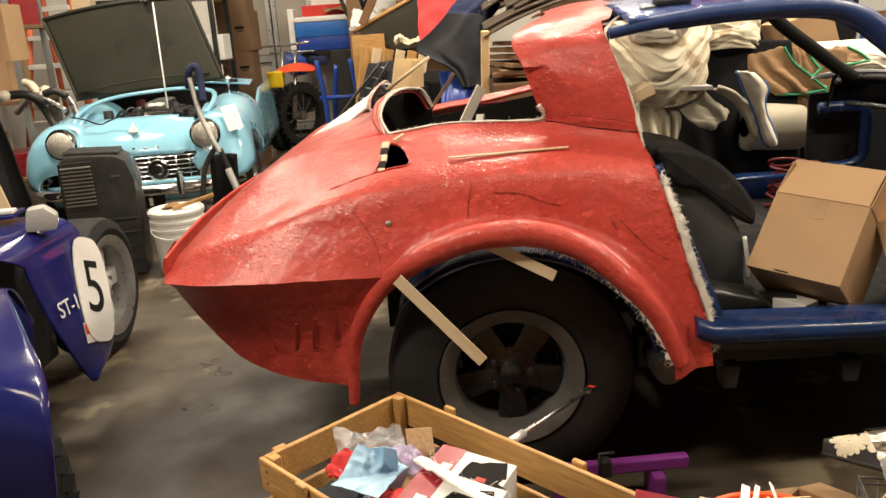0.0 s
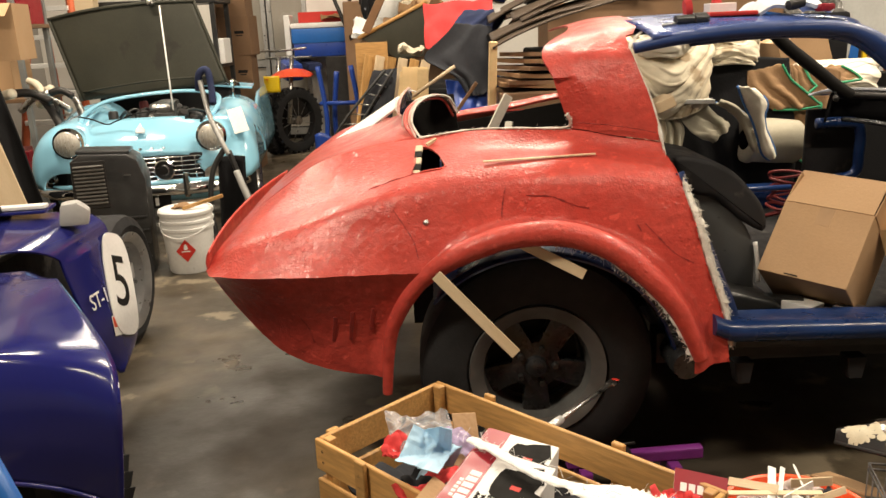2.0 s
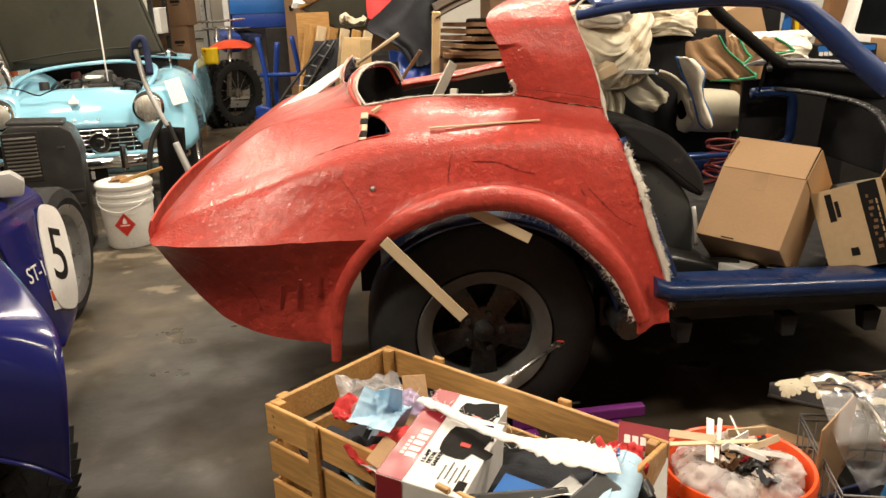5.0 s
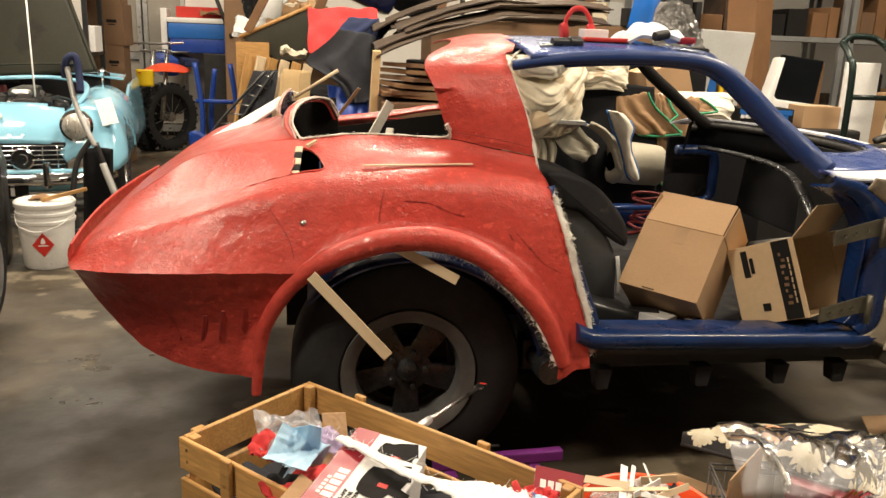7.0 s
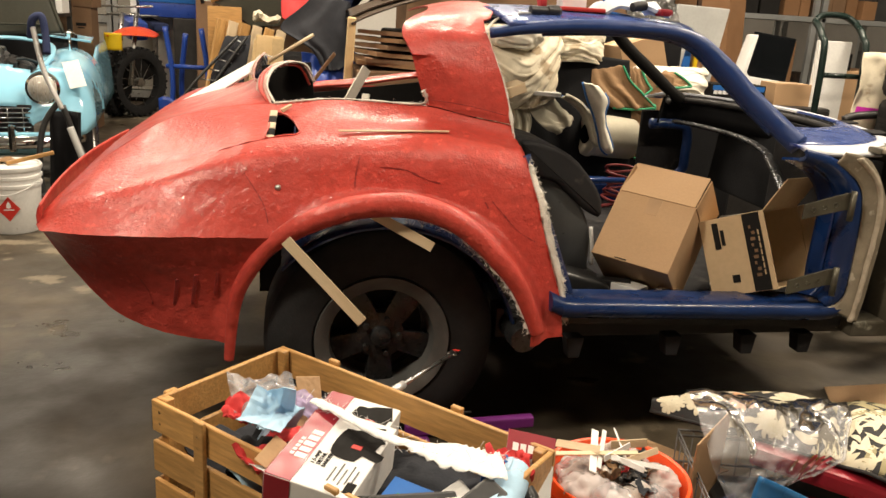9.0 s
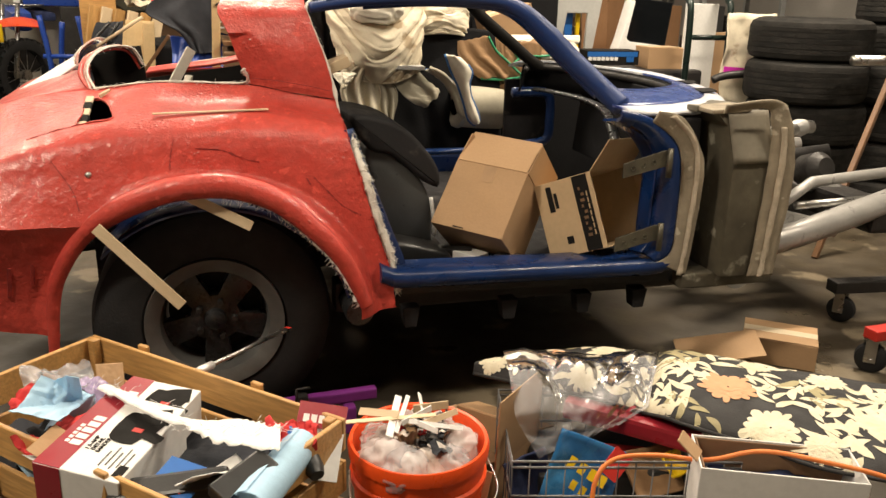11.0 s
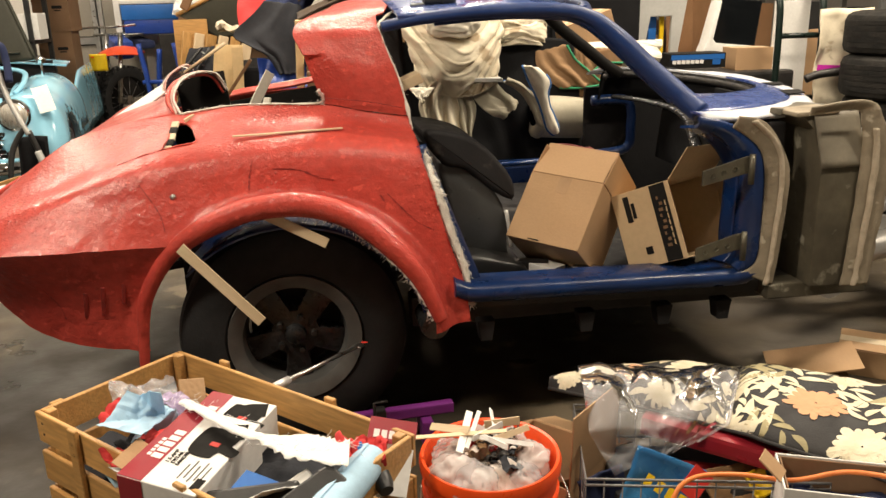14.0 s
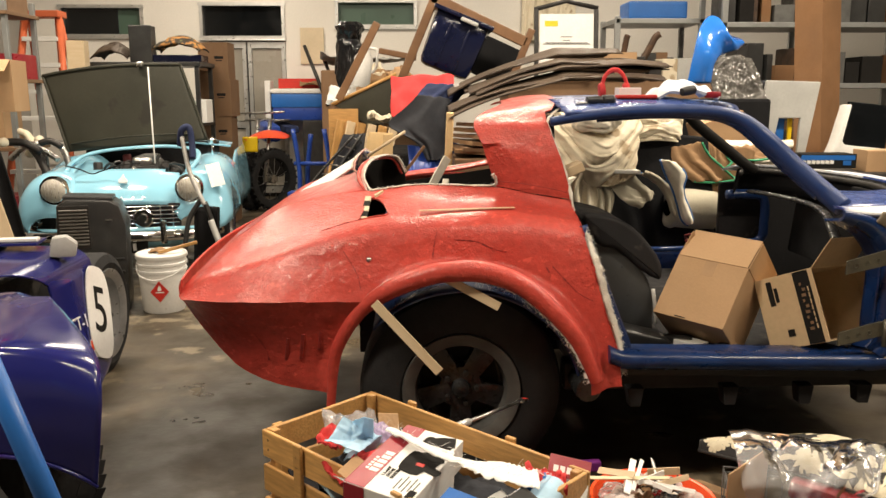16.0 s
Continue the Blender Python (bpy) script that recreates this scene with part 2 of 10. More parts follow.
M["cowl_white"] = material("sanded_cowl_skin", (0.66, 0.66, 0.67), 0.4, second=(0.40, 0.43, 0.52), scale=7, amount=0.8, bump=0.15, stain=(0.05, 0.09, 0.36), stain_scale=9, stain_cut=0.60)
# lighter copy of the firewall fibreglass for its upward, lit facet
M["brow_lit_grey"] = material("lit_aged_fibreglass", (0.23, 0.205, 0.155), 0.65, second=(0.12, 0.105, 0.08), scale=8, amount=1.0, bump=0.3, bump_scale=50)
M["bare_light"] = material("pale_torn_laminate", (0.56, 0.48, 0.37), 0.75, second=(0.40, 0.33, 0.24), scale=30, amount=0.8, bump=0.6, bump_scale=120)
M["hinge_metal"] = material("olive_grey_hinge_metal", (0.16, 0.15, 0.11), 0.42, metal=0.5, second=(0.08, 0.07, 0.055), scale=18, amount=0.8, bump=0.25)
M["glass_edge"] = material("raw_glass_fibre", (0.80, 0.76, 0.68), 0.85, scale=40, amount=0.5, bump=0.8, bump_scale=260)
M["blue"] = material("dark_blue_paint", (0.007, 0.031, 0.125), 0.33, second=(0.005, 0.017, 0.07), scale=6, amount=0.9, fine=80, bump=0.16, bump_scale=45, coat=0.15, rough_spread=0.15)
M["roof_blue"] = material("roof_blue_paint", (0.035, 0.070, 0.25), 0.28, second=(0.11, 0.145, 0.30), scale=7, amount=0.6, bump=0.12, bump_scale=50, coat=0.3, stain=(0.5, 0.5, 0.62), stain_scale=30, stain_cut=0.72)
M["primer"] = material("tan_primer", (0.34, 0.285, 0.205), 0.75, second=(0.21, 0.175, 0.125), scale=14, amount=0.9, bump=0.5, bump_scale=90, stain=(0.48, 0.42, 0.32), stain_scale=24, stain_cut=0.62)
M["bare_glass"] = material("aged_fibreglass_panel", (0.135, 0.118, 0.082), 0.6, second=(0.058, 0.050, 0.036), scale=7, amount=1.0, fine=26, fine_amount=0.5, bump=0.4, bump_scale=40, stain=(0.30, 0.28, 0.22), stain_scale=11, stain_cut=0.62)
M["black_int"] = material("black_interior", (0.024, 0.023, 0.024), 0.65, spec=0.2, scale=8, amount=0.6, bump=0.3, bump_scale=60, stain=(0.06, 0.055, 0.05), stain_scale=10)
M["rubber"] = material("tyre_rubber", (0.018, 0.0182, 0.019), 0.66, spec=0.2, second=(0.032, 0.032, 0.033), scale=9, amount=0.7, bump=0.25, bump_scale=120)
M["rim_grey"] = material("dusty_grey_wheel", (0.135, 0.135, 0.13), 0.5, metal=0.35, second=(0.085, 0.085, 0.082), scale=12, amount=0.8, bump=0.15, bump_scale=120)
M["rim_dark"] = material("dark_wheel_centre", (0.030, 0.031, 0.033), 0.30, metal=0.5, second=(0.065, 0.066, 0.068), scale=16, amount=0.7, bump=0.25, bump_scale=120)
M["steel"] = material("worn_steel", (0.55, 0.54, 0.52), 0.32, metal=1.0, scale=14, amount=0.5, bump=0.1)
M["chrome"] = material("chrome", (0.82, 0.82, 0.82), 0.08, metal=1.0, scale=10, amount=0.15, bump=0.0, rough_spread=0.04)
M["grey_tube"] = material("silver_grey_frame_paint", (0.42, 0.41, 0.39), 0.35, metal=0.25, scale=10, amount=0.5, bump=0.15)
M["bright_steel"] = material("bright_steel", (0.78, 0.77, 0.75), 0.42, metal=0.6, scale=20, amount=0.4, bump=0.1)
M["wire_grey"] = material("grey_coated_wire", (0.20, 0.20, 0.20), 0.45, metal=0.3, scale=20, amount=0.4, bump=0.05)
M["dark_metal"] = material("dark_oily_metal", (0.045, 0.042, 0.04), 0.5, metal=0.5, scale=14, amount=0.8, bump=0.3)
M["stick_wood"] = material("pine_strip", (0.66, 0.52, 0.34), 0.6, second=(0.56, 0.42, 0.25), scale=6, amount=0.6, bump=0.2, bump_scale=60, stretch=(1, 6, 6), by_object=0.12)
M["crate_wood"] = material("varnished_crate_wood", (0.58, 0.33, 0.115), 0.4, second=(0.42, 0.21, 0.065), scale=7, amount=0.7, fine=38, fine_amount=0.7, bump=0.25, bump_scale=60, stretch=(0.35, 3, 3), by_object=0.18)
M["dark_wood"] = material("brown_stained_wood", (0.20, 0.105, 0.05), 0.45, second=(0.12, 0.06, 0.03), scale=8, amount=0.7, bump=0.2, stretch=(1, 1, 0.2), by_object=0.1)
M["card"] = material("brown_cardboard", (0.46, 0.29, 0.155), 0.8, second=(0.40, 0.25, 0.13), scale=3, amount=0.5, fine=120, fine_amount=0.12, bump=0.15, bump_scale=150, by_object=0.10)
M["card_orange"] = material("orange_brown_cardboard", (0.23, 0.118, 0.052), 0.8, scale=3, amount=0.6, bump=0.1)
M["card_dark"] = material("dark_cardboard", (0.21, 0.122, 0.065), 0.8, scale=3, amount=0.5, bump=0.15, by_object=0.12)
M["card_white"] = material("cream_printed_card", (0.66, 0.55, 0.38), 0.7, scale=4, amount=0.3, bump=0.1)
M["card_pale"] = material("pale_kraft_card", (0.60, 0.44, 0.26), 0.75, second=(0.52, 0.38, 0.22), scale=4, amount=0.4, bump=0.1)
M["mat_strip"] = material("whitewashed_strip", (0.74, 0.70, 0.60), 0.6, scale=9, amount=0.3, bump=0.15)
M["tape"] = material("packing_tape", (0.42, 0.26, 0.135), 0.6, scale=9, amount=0.4, bump=0.05)
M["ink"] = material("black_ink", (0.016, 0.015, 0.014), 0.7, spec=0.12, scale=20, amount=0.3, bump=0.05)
M["white"] = material("white_paint", (0.78, 0.77, 0.74), 0.4, second=(0.66, 0.65, 0.62), scale=5, amount=0.4, bump=0.05)
M["paper"] = material("white_paper", (0.80, 0.79, 0.76), 0.7, scale=6, amount=0.2, bump=0.1)
M["canvas_pale"] = material("pale_canvas", (0.78, 0.73, 0.61), 0.85, second=(0.58, 0.52, 0.41), scale=5, amount=0.6, bump=0.18, bump_scale=220)
M["canvas_grey"] = material("grey_beige_canvas", (0.47, 0.43, 0.33), 0.85, second=(0.26, 0.24, 0.18), scale=5, amount=0.6, bump=0.18, bump_scale=220)
M["dusty_wrap"] = material("dusty_plastic_wrap", (0.045, 0.042, 0.038), 0.22, second=(0.15, 0.145, 0.135), scale=6, amount=0.9, bump=0.3, bump_scale=40)
M["seat_grey"] = material("bare_seat_shell", (0.070, 0.072, 0.072), 0.34, scale=6, amount=0.5, bump=0.1)
M["canvas"] = material("cream_canvas", (0.73, 0.66, 0.51), 0.85, second=(0.54, 0.46, 0.33), scale=4, amount=0.8, fine=90, bump=0.18, bump_scale=220, stain=(0.36, 0.28, 0.18), stain_scale=7, stain_cut=0.60)
M["denim"] = material("dark_cloth", (0.034, 0.036, 0.042), 0.95, spec=0.1, second=(0.056, 0.058, 0.065), scale=7, amount=0.6, bump=0.25, bump_scale=160)
M["navy_cloth"] = material("navy_cloth", (0.02, 0.03, 0.085), 0.9, scale=7, amount=0.6, bump=0.4, bump_scale=200)
M["red_cloth"] = material("red_cloth", (0.62, 0.045, 0.045), 0.85, scale=5, amount=0.6, bump=0.3, bump_scale=150)
M["brown_sheet"] = material("brown_folded_sheet", (0.036, 0.023, 0.014), 0.6, second=(0.070, 0.045, 0.026), scale=4, amount=0.8, bump=0.3, bump_scale=60)
M["olive"] = material("dark_olive_underside", (0.034, 0.034, 0.025), 0.55, spec=0.3, second=(0.055, 0.053, 0.039), scale=2.5, amount=0.8, bump=0.2, bump_scale=25, stain=(0.03, 0.028, 0.022), stain_scale=5, stain_cut=0.63)
M["sky_blue"] = material("light_blue_car_paint", (0.27, 0.57, 0.74), 0.16, second=(0.24, 0.53, 0.70), scale=3, amount=0.4, fine_amount=0.03, bump=0.02, coat=0.6)
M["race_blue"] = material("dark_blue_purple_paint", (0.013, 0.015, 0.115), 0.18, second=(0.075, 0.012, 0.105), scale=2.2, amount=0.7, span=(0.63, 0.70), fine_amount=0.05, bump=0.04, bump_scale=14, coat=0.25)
M["black_plastic"] = material("black_plastic", (0.022, 0.022, 0.022), 0.38, second=(0.05, 0.05, 0.048), scale=7, amount=0.6, bump=0.1, bump_scale=80)
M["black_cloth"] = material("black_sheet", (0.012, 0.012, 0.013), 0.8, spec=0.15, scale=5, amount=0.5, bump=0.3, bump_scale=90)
M["white_plastic"] = material("white_plastic", (0.76, 0.75, 0.72), 0.38, second=(0.66, 0.65, 0.61), scale=8, amount=0.4, bump=0.05, stain=(0.5, 0.46, 0.40), stain_scale=15, stain_cut=0.7)
M["orange_plastic"] = material("orange_bucket_plastic", (0.85, 0.085, 0.012), 0.32, second=(0.75, 0.065, 0.01), scale=6, amount=0.4, bump=0.05)
M["hazard_red"] = material("red_label", (0.55, 0.03, 0.02), 0.5, scale=20, amount=0.2, bump=0.0)
M["box_red"] = material("dark_red_print", (0.30, 0.016, 0.028), 0.35, scale=9, amount=0.3, bump=0.03)
M["cyan_paper"] = material("light_blue_paper_towel", (0.42, 0.62, 0.78), 0.85, second=(0.36, 0.55, 0.72), scale=12, amount=0.5, bump=0.15, bump_scale=200)
M["purple_metal"] = material("purple_paint", (0.17, 0.025, 0.19), 0.38, second=(0.11, 0.02, 0.13), scale=12, amount=0.6, bump=0.15)
M["cooler_blue"] = material("cooler_blue_plastic", (0.02, 0.13, 0.44), 0.4, scale=5, amount=0.3, bump=0.05)
M["rust_brown"] = material("rusty_pipe", (0.055, 0.036, 0.026), 0.6, metal=0.3, second=(0.12, 0.065, 0.035), scale=12, amount=0.8, bump=0.3)
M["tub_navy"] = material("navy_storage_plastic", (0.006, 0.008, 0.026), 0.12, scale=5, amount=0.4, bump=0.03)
M["bike_orange"] = material("red_orange_plastic", (0.72, 0.07, 0.015), 0.35, scale=8, amount=0.4, bump=0.05)
M["yellow"] = material("yellow_plastic", (0.78, 0.52, 0.01), 0.4, scale=8, amount=0.3, bump=0.05)
M["bike_blue"] = material("blue_plastic", (0.02, 0.06, 0.32), 0.35, scale=8, amount=0.5, bump=0.08)
M["fender_blue"] = material("bright_blue_paint", (0.025, 0.17, 0.62), 0.14, scale=3, amount=0.3, fine_amount=0.03, bump=0.02, coat=0.6)
M["grey_panel"] = material("grey_plastic_panel", (0.42, 0.42, 0.40), 0.5, scale=4, amount=0.4, bump=0.08)
M["shelf_grey"] = material("galvanised_shelf", (0.30, 0.31, 0.305), 0.45, metal=0.4, scale=7, amount=0.5, bump=0.08)
M["ladder_orange"] = material("orange_fibreglass_rail", (0.58, 0.13, 0.05), 0.5, scale=8, amount=0.5, bump=0.1)
M["aluminium"] = material("aluminium", (0.62, 0.62, 0.60), 0.35, metal=0.8, scale=9, amount=0.4, bump=0.05)
M["rim_silver"] = material("silver_wheel_paint", (0.34, 0.34, 0.34), 0.35, metal=0.6, second=(0.20, 0.20, 0.20), scale=12, amount=0.7, bump=0.05)
M["window_dark"] = material("night_window_glass", (0.006, 0.007, 0.008), 0.06, scale=2, amount=0.3, bump=0.0)
M["window_green"] = material("green_window_blind", (0.07, 0.12, 0.09), 0.35, scale=2, amount=0.4, bump=0.02)
M["door_glass"] = material("dusty_door_glass", (0.30, 0.28, 0.24), 0.25, second=(0.38, 0.35, 0.30), scale=1.2, amount=0.8, bump=0.0)
M["green_metal"] = material("dark_green_paint", (0.005, 0.014, 0.011), 0.35, scale=9, amount=0.5, bump=0.08)
M["pink"] = material("magenta_tape", (0.62, 0.03, 0.42), 0.5, scale=9, amount=0.2, bump=0.02)
M["brown_cloth"] = material("brown_cloth", (0.23, 0.13, 0.06), 0.85, second=(0.33, 0.2, 0.1), scale=5, amount=0.7, bump=0.4, bump_scale=120)
M["green_cloth"] = material("green_binding", (0.03, 0.26, 0.12), 0.8, scale=8, amount=0.4, bump=0.3)
M["blue_cloth"] = material("blue_binding", (0.05, 0.16, 0.42), 0.8, scale=8, amount=0.4, bump=0.3)
M["hose_red"] = material("dark_red_hose", (0.16, 0.02, 0.02), 0.45, scale=9, amount=0.4, bump=0.05)
M["cord_orange"] = material("orange_cord", (0.78, 0.22, 0.05), 0.45, scale=20, amount=0.3, bump=0.1)
M["bulb"] = bpy.data.materials.new("tube_glow")
M["bulb"].use_nodes = True
M["bulb"].node_tree.nodes["Principled BSDF"].inputs["Emission Color"].default_value = (1.0, 0.88, 0.72, 1)
M["bulb"].node_tree.nodes["Principled BSDF"].inputs["Emission Strength"].default_value = 6.0

# ---- the room ----
WEST, EAST, SOUTH, NORTH = -4.9, 6.4, -4.0, 10.3


def slab(name, size, centre, mat, label, category):
    return solid(name, box_bm(size, pose(*centre)), mat, label, category, kind="structure")


def floor_sheet():
    bm = bmesh.new()
    add_box(bm, (EAST - WEST + 0.6, NORTH - SOUTH + 0.6, 0.2), pose((EAST + WEST) / 2, (NORTH + SOUTH) / 2, -0.1))
    return solid("floor", bm, M["concrete"], "worn grey concrete workshop floor with damp stains", "floor", kind="structure")


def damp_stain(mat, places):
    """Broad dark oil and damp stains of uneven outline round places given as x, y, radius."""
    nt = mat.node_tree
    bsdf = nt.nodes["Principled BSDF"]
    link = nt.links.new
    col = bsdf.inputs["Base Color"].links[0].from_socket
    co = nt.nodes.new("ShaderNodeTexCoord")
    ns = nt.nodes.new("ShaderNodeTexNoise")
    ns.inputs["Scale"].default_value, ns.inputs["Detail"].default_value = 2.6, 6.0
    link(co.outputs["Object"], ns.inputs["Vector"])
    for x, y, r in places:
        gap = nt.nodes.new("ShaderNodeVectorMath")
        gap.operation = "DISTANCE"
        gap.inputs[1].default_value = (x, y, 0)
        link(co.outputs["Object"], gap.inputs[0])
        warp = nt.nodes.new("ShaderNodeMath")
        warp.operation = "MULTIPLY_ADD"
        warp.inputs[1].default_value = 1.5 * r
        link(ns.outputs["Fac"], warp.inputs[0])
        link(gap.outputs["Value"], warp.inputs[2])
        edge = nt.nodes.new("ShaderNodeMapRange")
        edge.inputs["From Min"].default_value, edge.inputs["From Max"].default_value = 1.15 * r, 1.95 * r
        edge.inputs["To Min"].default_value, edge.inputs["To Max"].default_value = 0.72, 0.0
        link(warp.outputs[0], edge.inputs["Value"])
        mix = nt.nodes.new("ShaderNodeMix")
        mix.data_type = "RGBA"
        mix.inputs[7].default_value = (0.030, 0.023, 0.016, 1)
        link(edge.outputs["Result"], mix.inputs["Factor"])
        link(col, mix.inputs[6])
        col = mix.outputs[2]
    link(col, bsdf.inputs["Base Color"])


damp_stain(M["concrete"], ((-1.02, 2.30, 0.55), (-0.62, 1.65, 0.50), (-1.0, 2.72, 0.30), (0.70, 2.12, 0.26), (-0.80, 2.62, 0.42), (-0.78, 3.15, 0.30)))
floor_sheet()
slab("wall_west", (0.2, NORTH - SOUTH, CEILING), (WEST - 0.1, (NORTH + SOUTH) / 2, CEILING / 2), M["block"], "plain grey block wall of the workshop", "wall")
slab("wall_east", (0.2, NORTH - SOUTH, CEILING), (EAST + 0.1, (NORTH + SOUTH) / 2, CEILING / 2), M["block"], "plain grey block wall behind the shelving", "wall")
slab("wall_south", (EAST - WEST, 0.2, CEILING), ((EAST + WEST) / 2, SOUTH - 0.1, CEILING / 2), M["block"], "plain grey block wall of the workshop", "wall")
slab("ceiling", (EAST - WEST + 0.4, NORTH - SOUTH + 0.4, 0.15), ((EAST + WEST) / 2, (NORTH + SOUTH) / 2, CEILING + 0.075), M["roof_deck"], "pale metal workshop ceiling", "ceiling")

# openings of the north wall: x0, x1, z0, z1
OPENINGS = [(-4.42, -3.41, 2.07, 2.43), (-2.67, -1.64, 2.05, 2.46), (-0.96, 0.04, 2.19, 2.50)]
DOOR_X = (-2.62, -1.62)


def north_wall():
    bm = bmesh.new()
    xs = sorted({WEST, EAST, *[o[0] for o in OPENINGS], *[o[1] for o in OPENINGS], *DOOR_X})
    for a, b in zip(xs, xs[1:]):
        mid, zs = (a + b) / 2, [0.0]
        if DOOR_X[0] <= mid <= DOOR_X[1]:
            zs = [2.02]
        cuts = [o for o in OPENINGS if o[0] <= mid <= o[1]]
        spans, z = [], zs[0]
        for o in cuts:
            if o[2] > z:
                spans.append((z, o[2]))
            z = o[3]
        spans.append((z, CEILING))
        for z0, z1 in spans:
            add_box(bm, (b - a, 0.2, z1 - z0), pose(mid, NORTH + 0.1, (z0 + z1) / 2))
    bmesh.ops.remove_doubles(bm, verts=bm.verts[:], dist=0.0005)
    return solid("wall_north", bm, M["wall"], "cream painted workshop wall with high windows", "wall", kind="structure")


north_wall()


def window(name, x0, x1, z0, z1, split, mats, label):
    w = thing(name, label, "window", pose((x0 + x1) / 2, NORTH + 0.06, z0), kind="structure")
    wd, ht = x1 - x0, z1 - z0
    bm = bmesh.new()
    t = 0.04
    add_box(bm, (wd + 0.06, 0.1, t), pose(0, -0.04, ht - t / 2 + 0.02))
    add_box(bm, (wd + 0.06, 0.1, t), pose(0, -0.04, t / 2 - 0.02))
    add_box(bm, (t, 0.098, ht - t), pose(-wd / 2 + t / 2 - 0.02, -0.04, ht / 2))
    add_box(bm, (t, 0.098, ht - t), pose(wd / 2 - t / 2 + 0.02, -0.04, ht / 2))
    part("window_frame", bm, M["aluminium"], w)
    edges = [-wd / 2 + 0.02, -wd / 2 + wd * split, wd / 2 - 0.02]
    for i, mt in enumerate(mats):
        a, b = edges[i], edges[i + 1] if len(mats) > 1 else edges[2]
        part("pane", box_bm((b - a - 0.004, 0.012, ht - 0.03), pose((a + b) / 2, 0.02 + 0.006 * i, ht / 2)), mt, w)
    part("window_sill", box_bm((wd + 0.06, 0.05, 0.02), pose(0, -0.075, -0.032), 0.005), M["aluminium"], w)
    return w


window("window_1", *OPENINGS[0], 0.68, (M["window_dark"], M["window_green"]), "high window, dark outside with a green blind")
window("window_2", *OPENINGS[1], 0.5, (M["window_dark"],), "black transom window over the doors")
window("window_3", *OPENINGS[2], 0.5, (M["window_green"],), "high window with a grey-green blind")


def double_door():
    d = thing("door_1", "aluminium double door with dusty glass leaves", "door", pose(-2.12, NORTH + 0.08, 0), kind="structure")
    for sx in (-0.25, 0.25):
        bm = bmesh.new()
        add_box(bm, (0.05, 0.06, 2.0), pose(sx - 0.215, -0.03, 1.0))
        add_box(bm, (0.05, 0.06, 2.0), pose(sx + 0.215, -0.03, 1.0))
        for z in (0.1, 0.95, 1.96):
            add_box(bm, (0.38, 0.058, 0.08), pose(sx, -0.03, z))
        leaf = part("leaf", bm, M["aluminium"], d)
        for z, h in ((0.525, 0.74), (1.455, 0.91)):
            part("pane", box_bm((0.376, 0.01, h), pose(sx, -0.02, z)), M["door_glass"], leaf)
    part("closing_panel", box_bm((1.0, 0.05, 2.02), pose(0, 0.06, 1.01)), M["dark_metal"], d)
    return d


double_door()


def tube_fixture(x, y, length):
    f = thing("ceiling_light", "long fluorescent ceiling fixture with bare tubes", "ceiling light", pose(x, y, CEILING - 0.3), group="ceiling fixtures")
    part("housing", box_bm((length + 0.06, 0.26, 0.07), pose(0, 0, 0), 0.01), M["white"], f)
    for s in (-0.07, 0.07):
        part("tube", tube_bm([(-length / 2, s, -0.06), (length / 2, s, -0.06)], 0.014, 8), M["bulb"], f)
    for s in (-0.4, 0.4):
        part("hanger", tube_bm([(s, 0, 0.035), (s, 0, 0.3)], 0.006, 6), M["steel"], f)
    return f


for fx, fy, fl, watts in FIXTURES:
    tube_fixture(fx, fy, fl)

# ---- the red and blue car body ----
MID = 2.93      # its middle line, along x
HUB = Vector((0.125, 2.15, 0.345))

TAIL = -0.828   # the rear tip
Z_BOT = curve_of([(TAIL, 0.650), (-0.77, 0.573), (-0.69, 0.482), (-0.62, 0.420), (-0.53, 0.381), (-0.44, 0.362), (-0.30, 0.350), (0.40, 0.37), (0.65, 0.395)])
Y_BOT = curve_of([(TAIL, 2.28), (-0.70, 2.235), (-0.55, 2.195), (-0.40, 2.165), (-0.30, 2.17), (0.30, 2.06), (0.65, 2.045)])
Y_CREASE = curve_of([(TAIL, 2.25), (-0.79, 2.16), (-0.69, 2.105), (-0.50, 2.085), (-0.30, 2.09), (0.20, 2.095), (0.45, 2.098), (0.65, 2.088)])
Z_CREASE = curve_of([(TAIL, 0.668), (-0.75, 0.680), (-0.60, 0.682), (0.00, 0.675), (0.65, 0.66)])
Y_MID = curve_of([(TAIL, 2.27), (-0.72, 2.17), (-0.50, 2.15), (-0.20, 2.152), (0.15, 2.14), (0.45, 2.125), (0.65, 2.11)])
Z_MID = curve_of([(TAIL, 0.675), (-0.72, 0.718), (-0.60, 0.742), (-0.40, 0.775), (-0.20, 0.80), (0.15, 0.81), (0.65, 0.76)])
Y_RIDGE = curve_of([(TAIL, 2.32), (-0.70, 2.275), (-0.50, 2.265), (-0.20, 2.255), (0.20, 2.238), (0.65, 2.218)])
Z_RIDGE = curve_of([(TAIL, 0.682), (-0.73, 0.752), (-0.60, 0.798), (-0.50, 0.828), (-0.40, 0.864), (-0.30, 0.894), (-0.20, 0.914), (-0.08, 0.928), (0.07, 0.940), (0.25, 0.946), (0.52, 0.918), (0.65, 0.90)])
Y_LEDGE = curve_of([(TAIL, 2.44), (-0.60, 2.47), (-0.40, 2.52), (-0.20, 2.56), (-0.03, 2.505), (0.12, 2.45), (0.254, 2.40), (0.40, 2.345), (0.65, 2.33)])
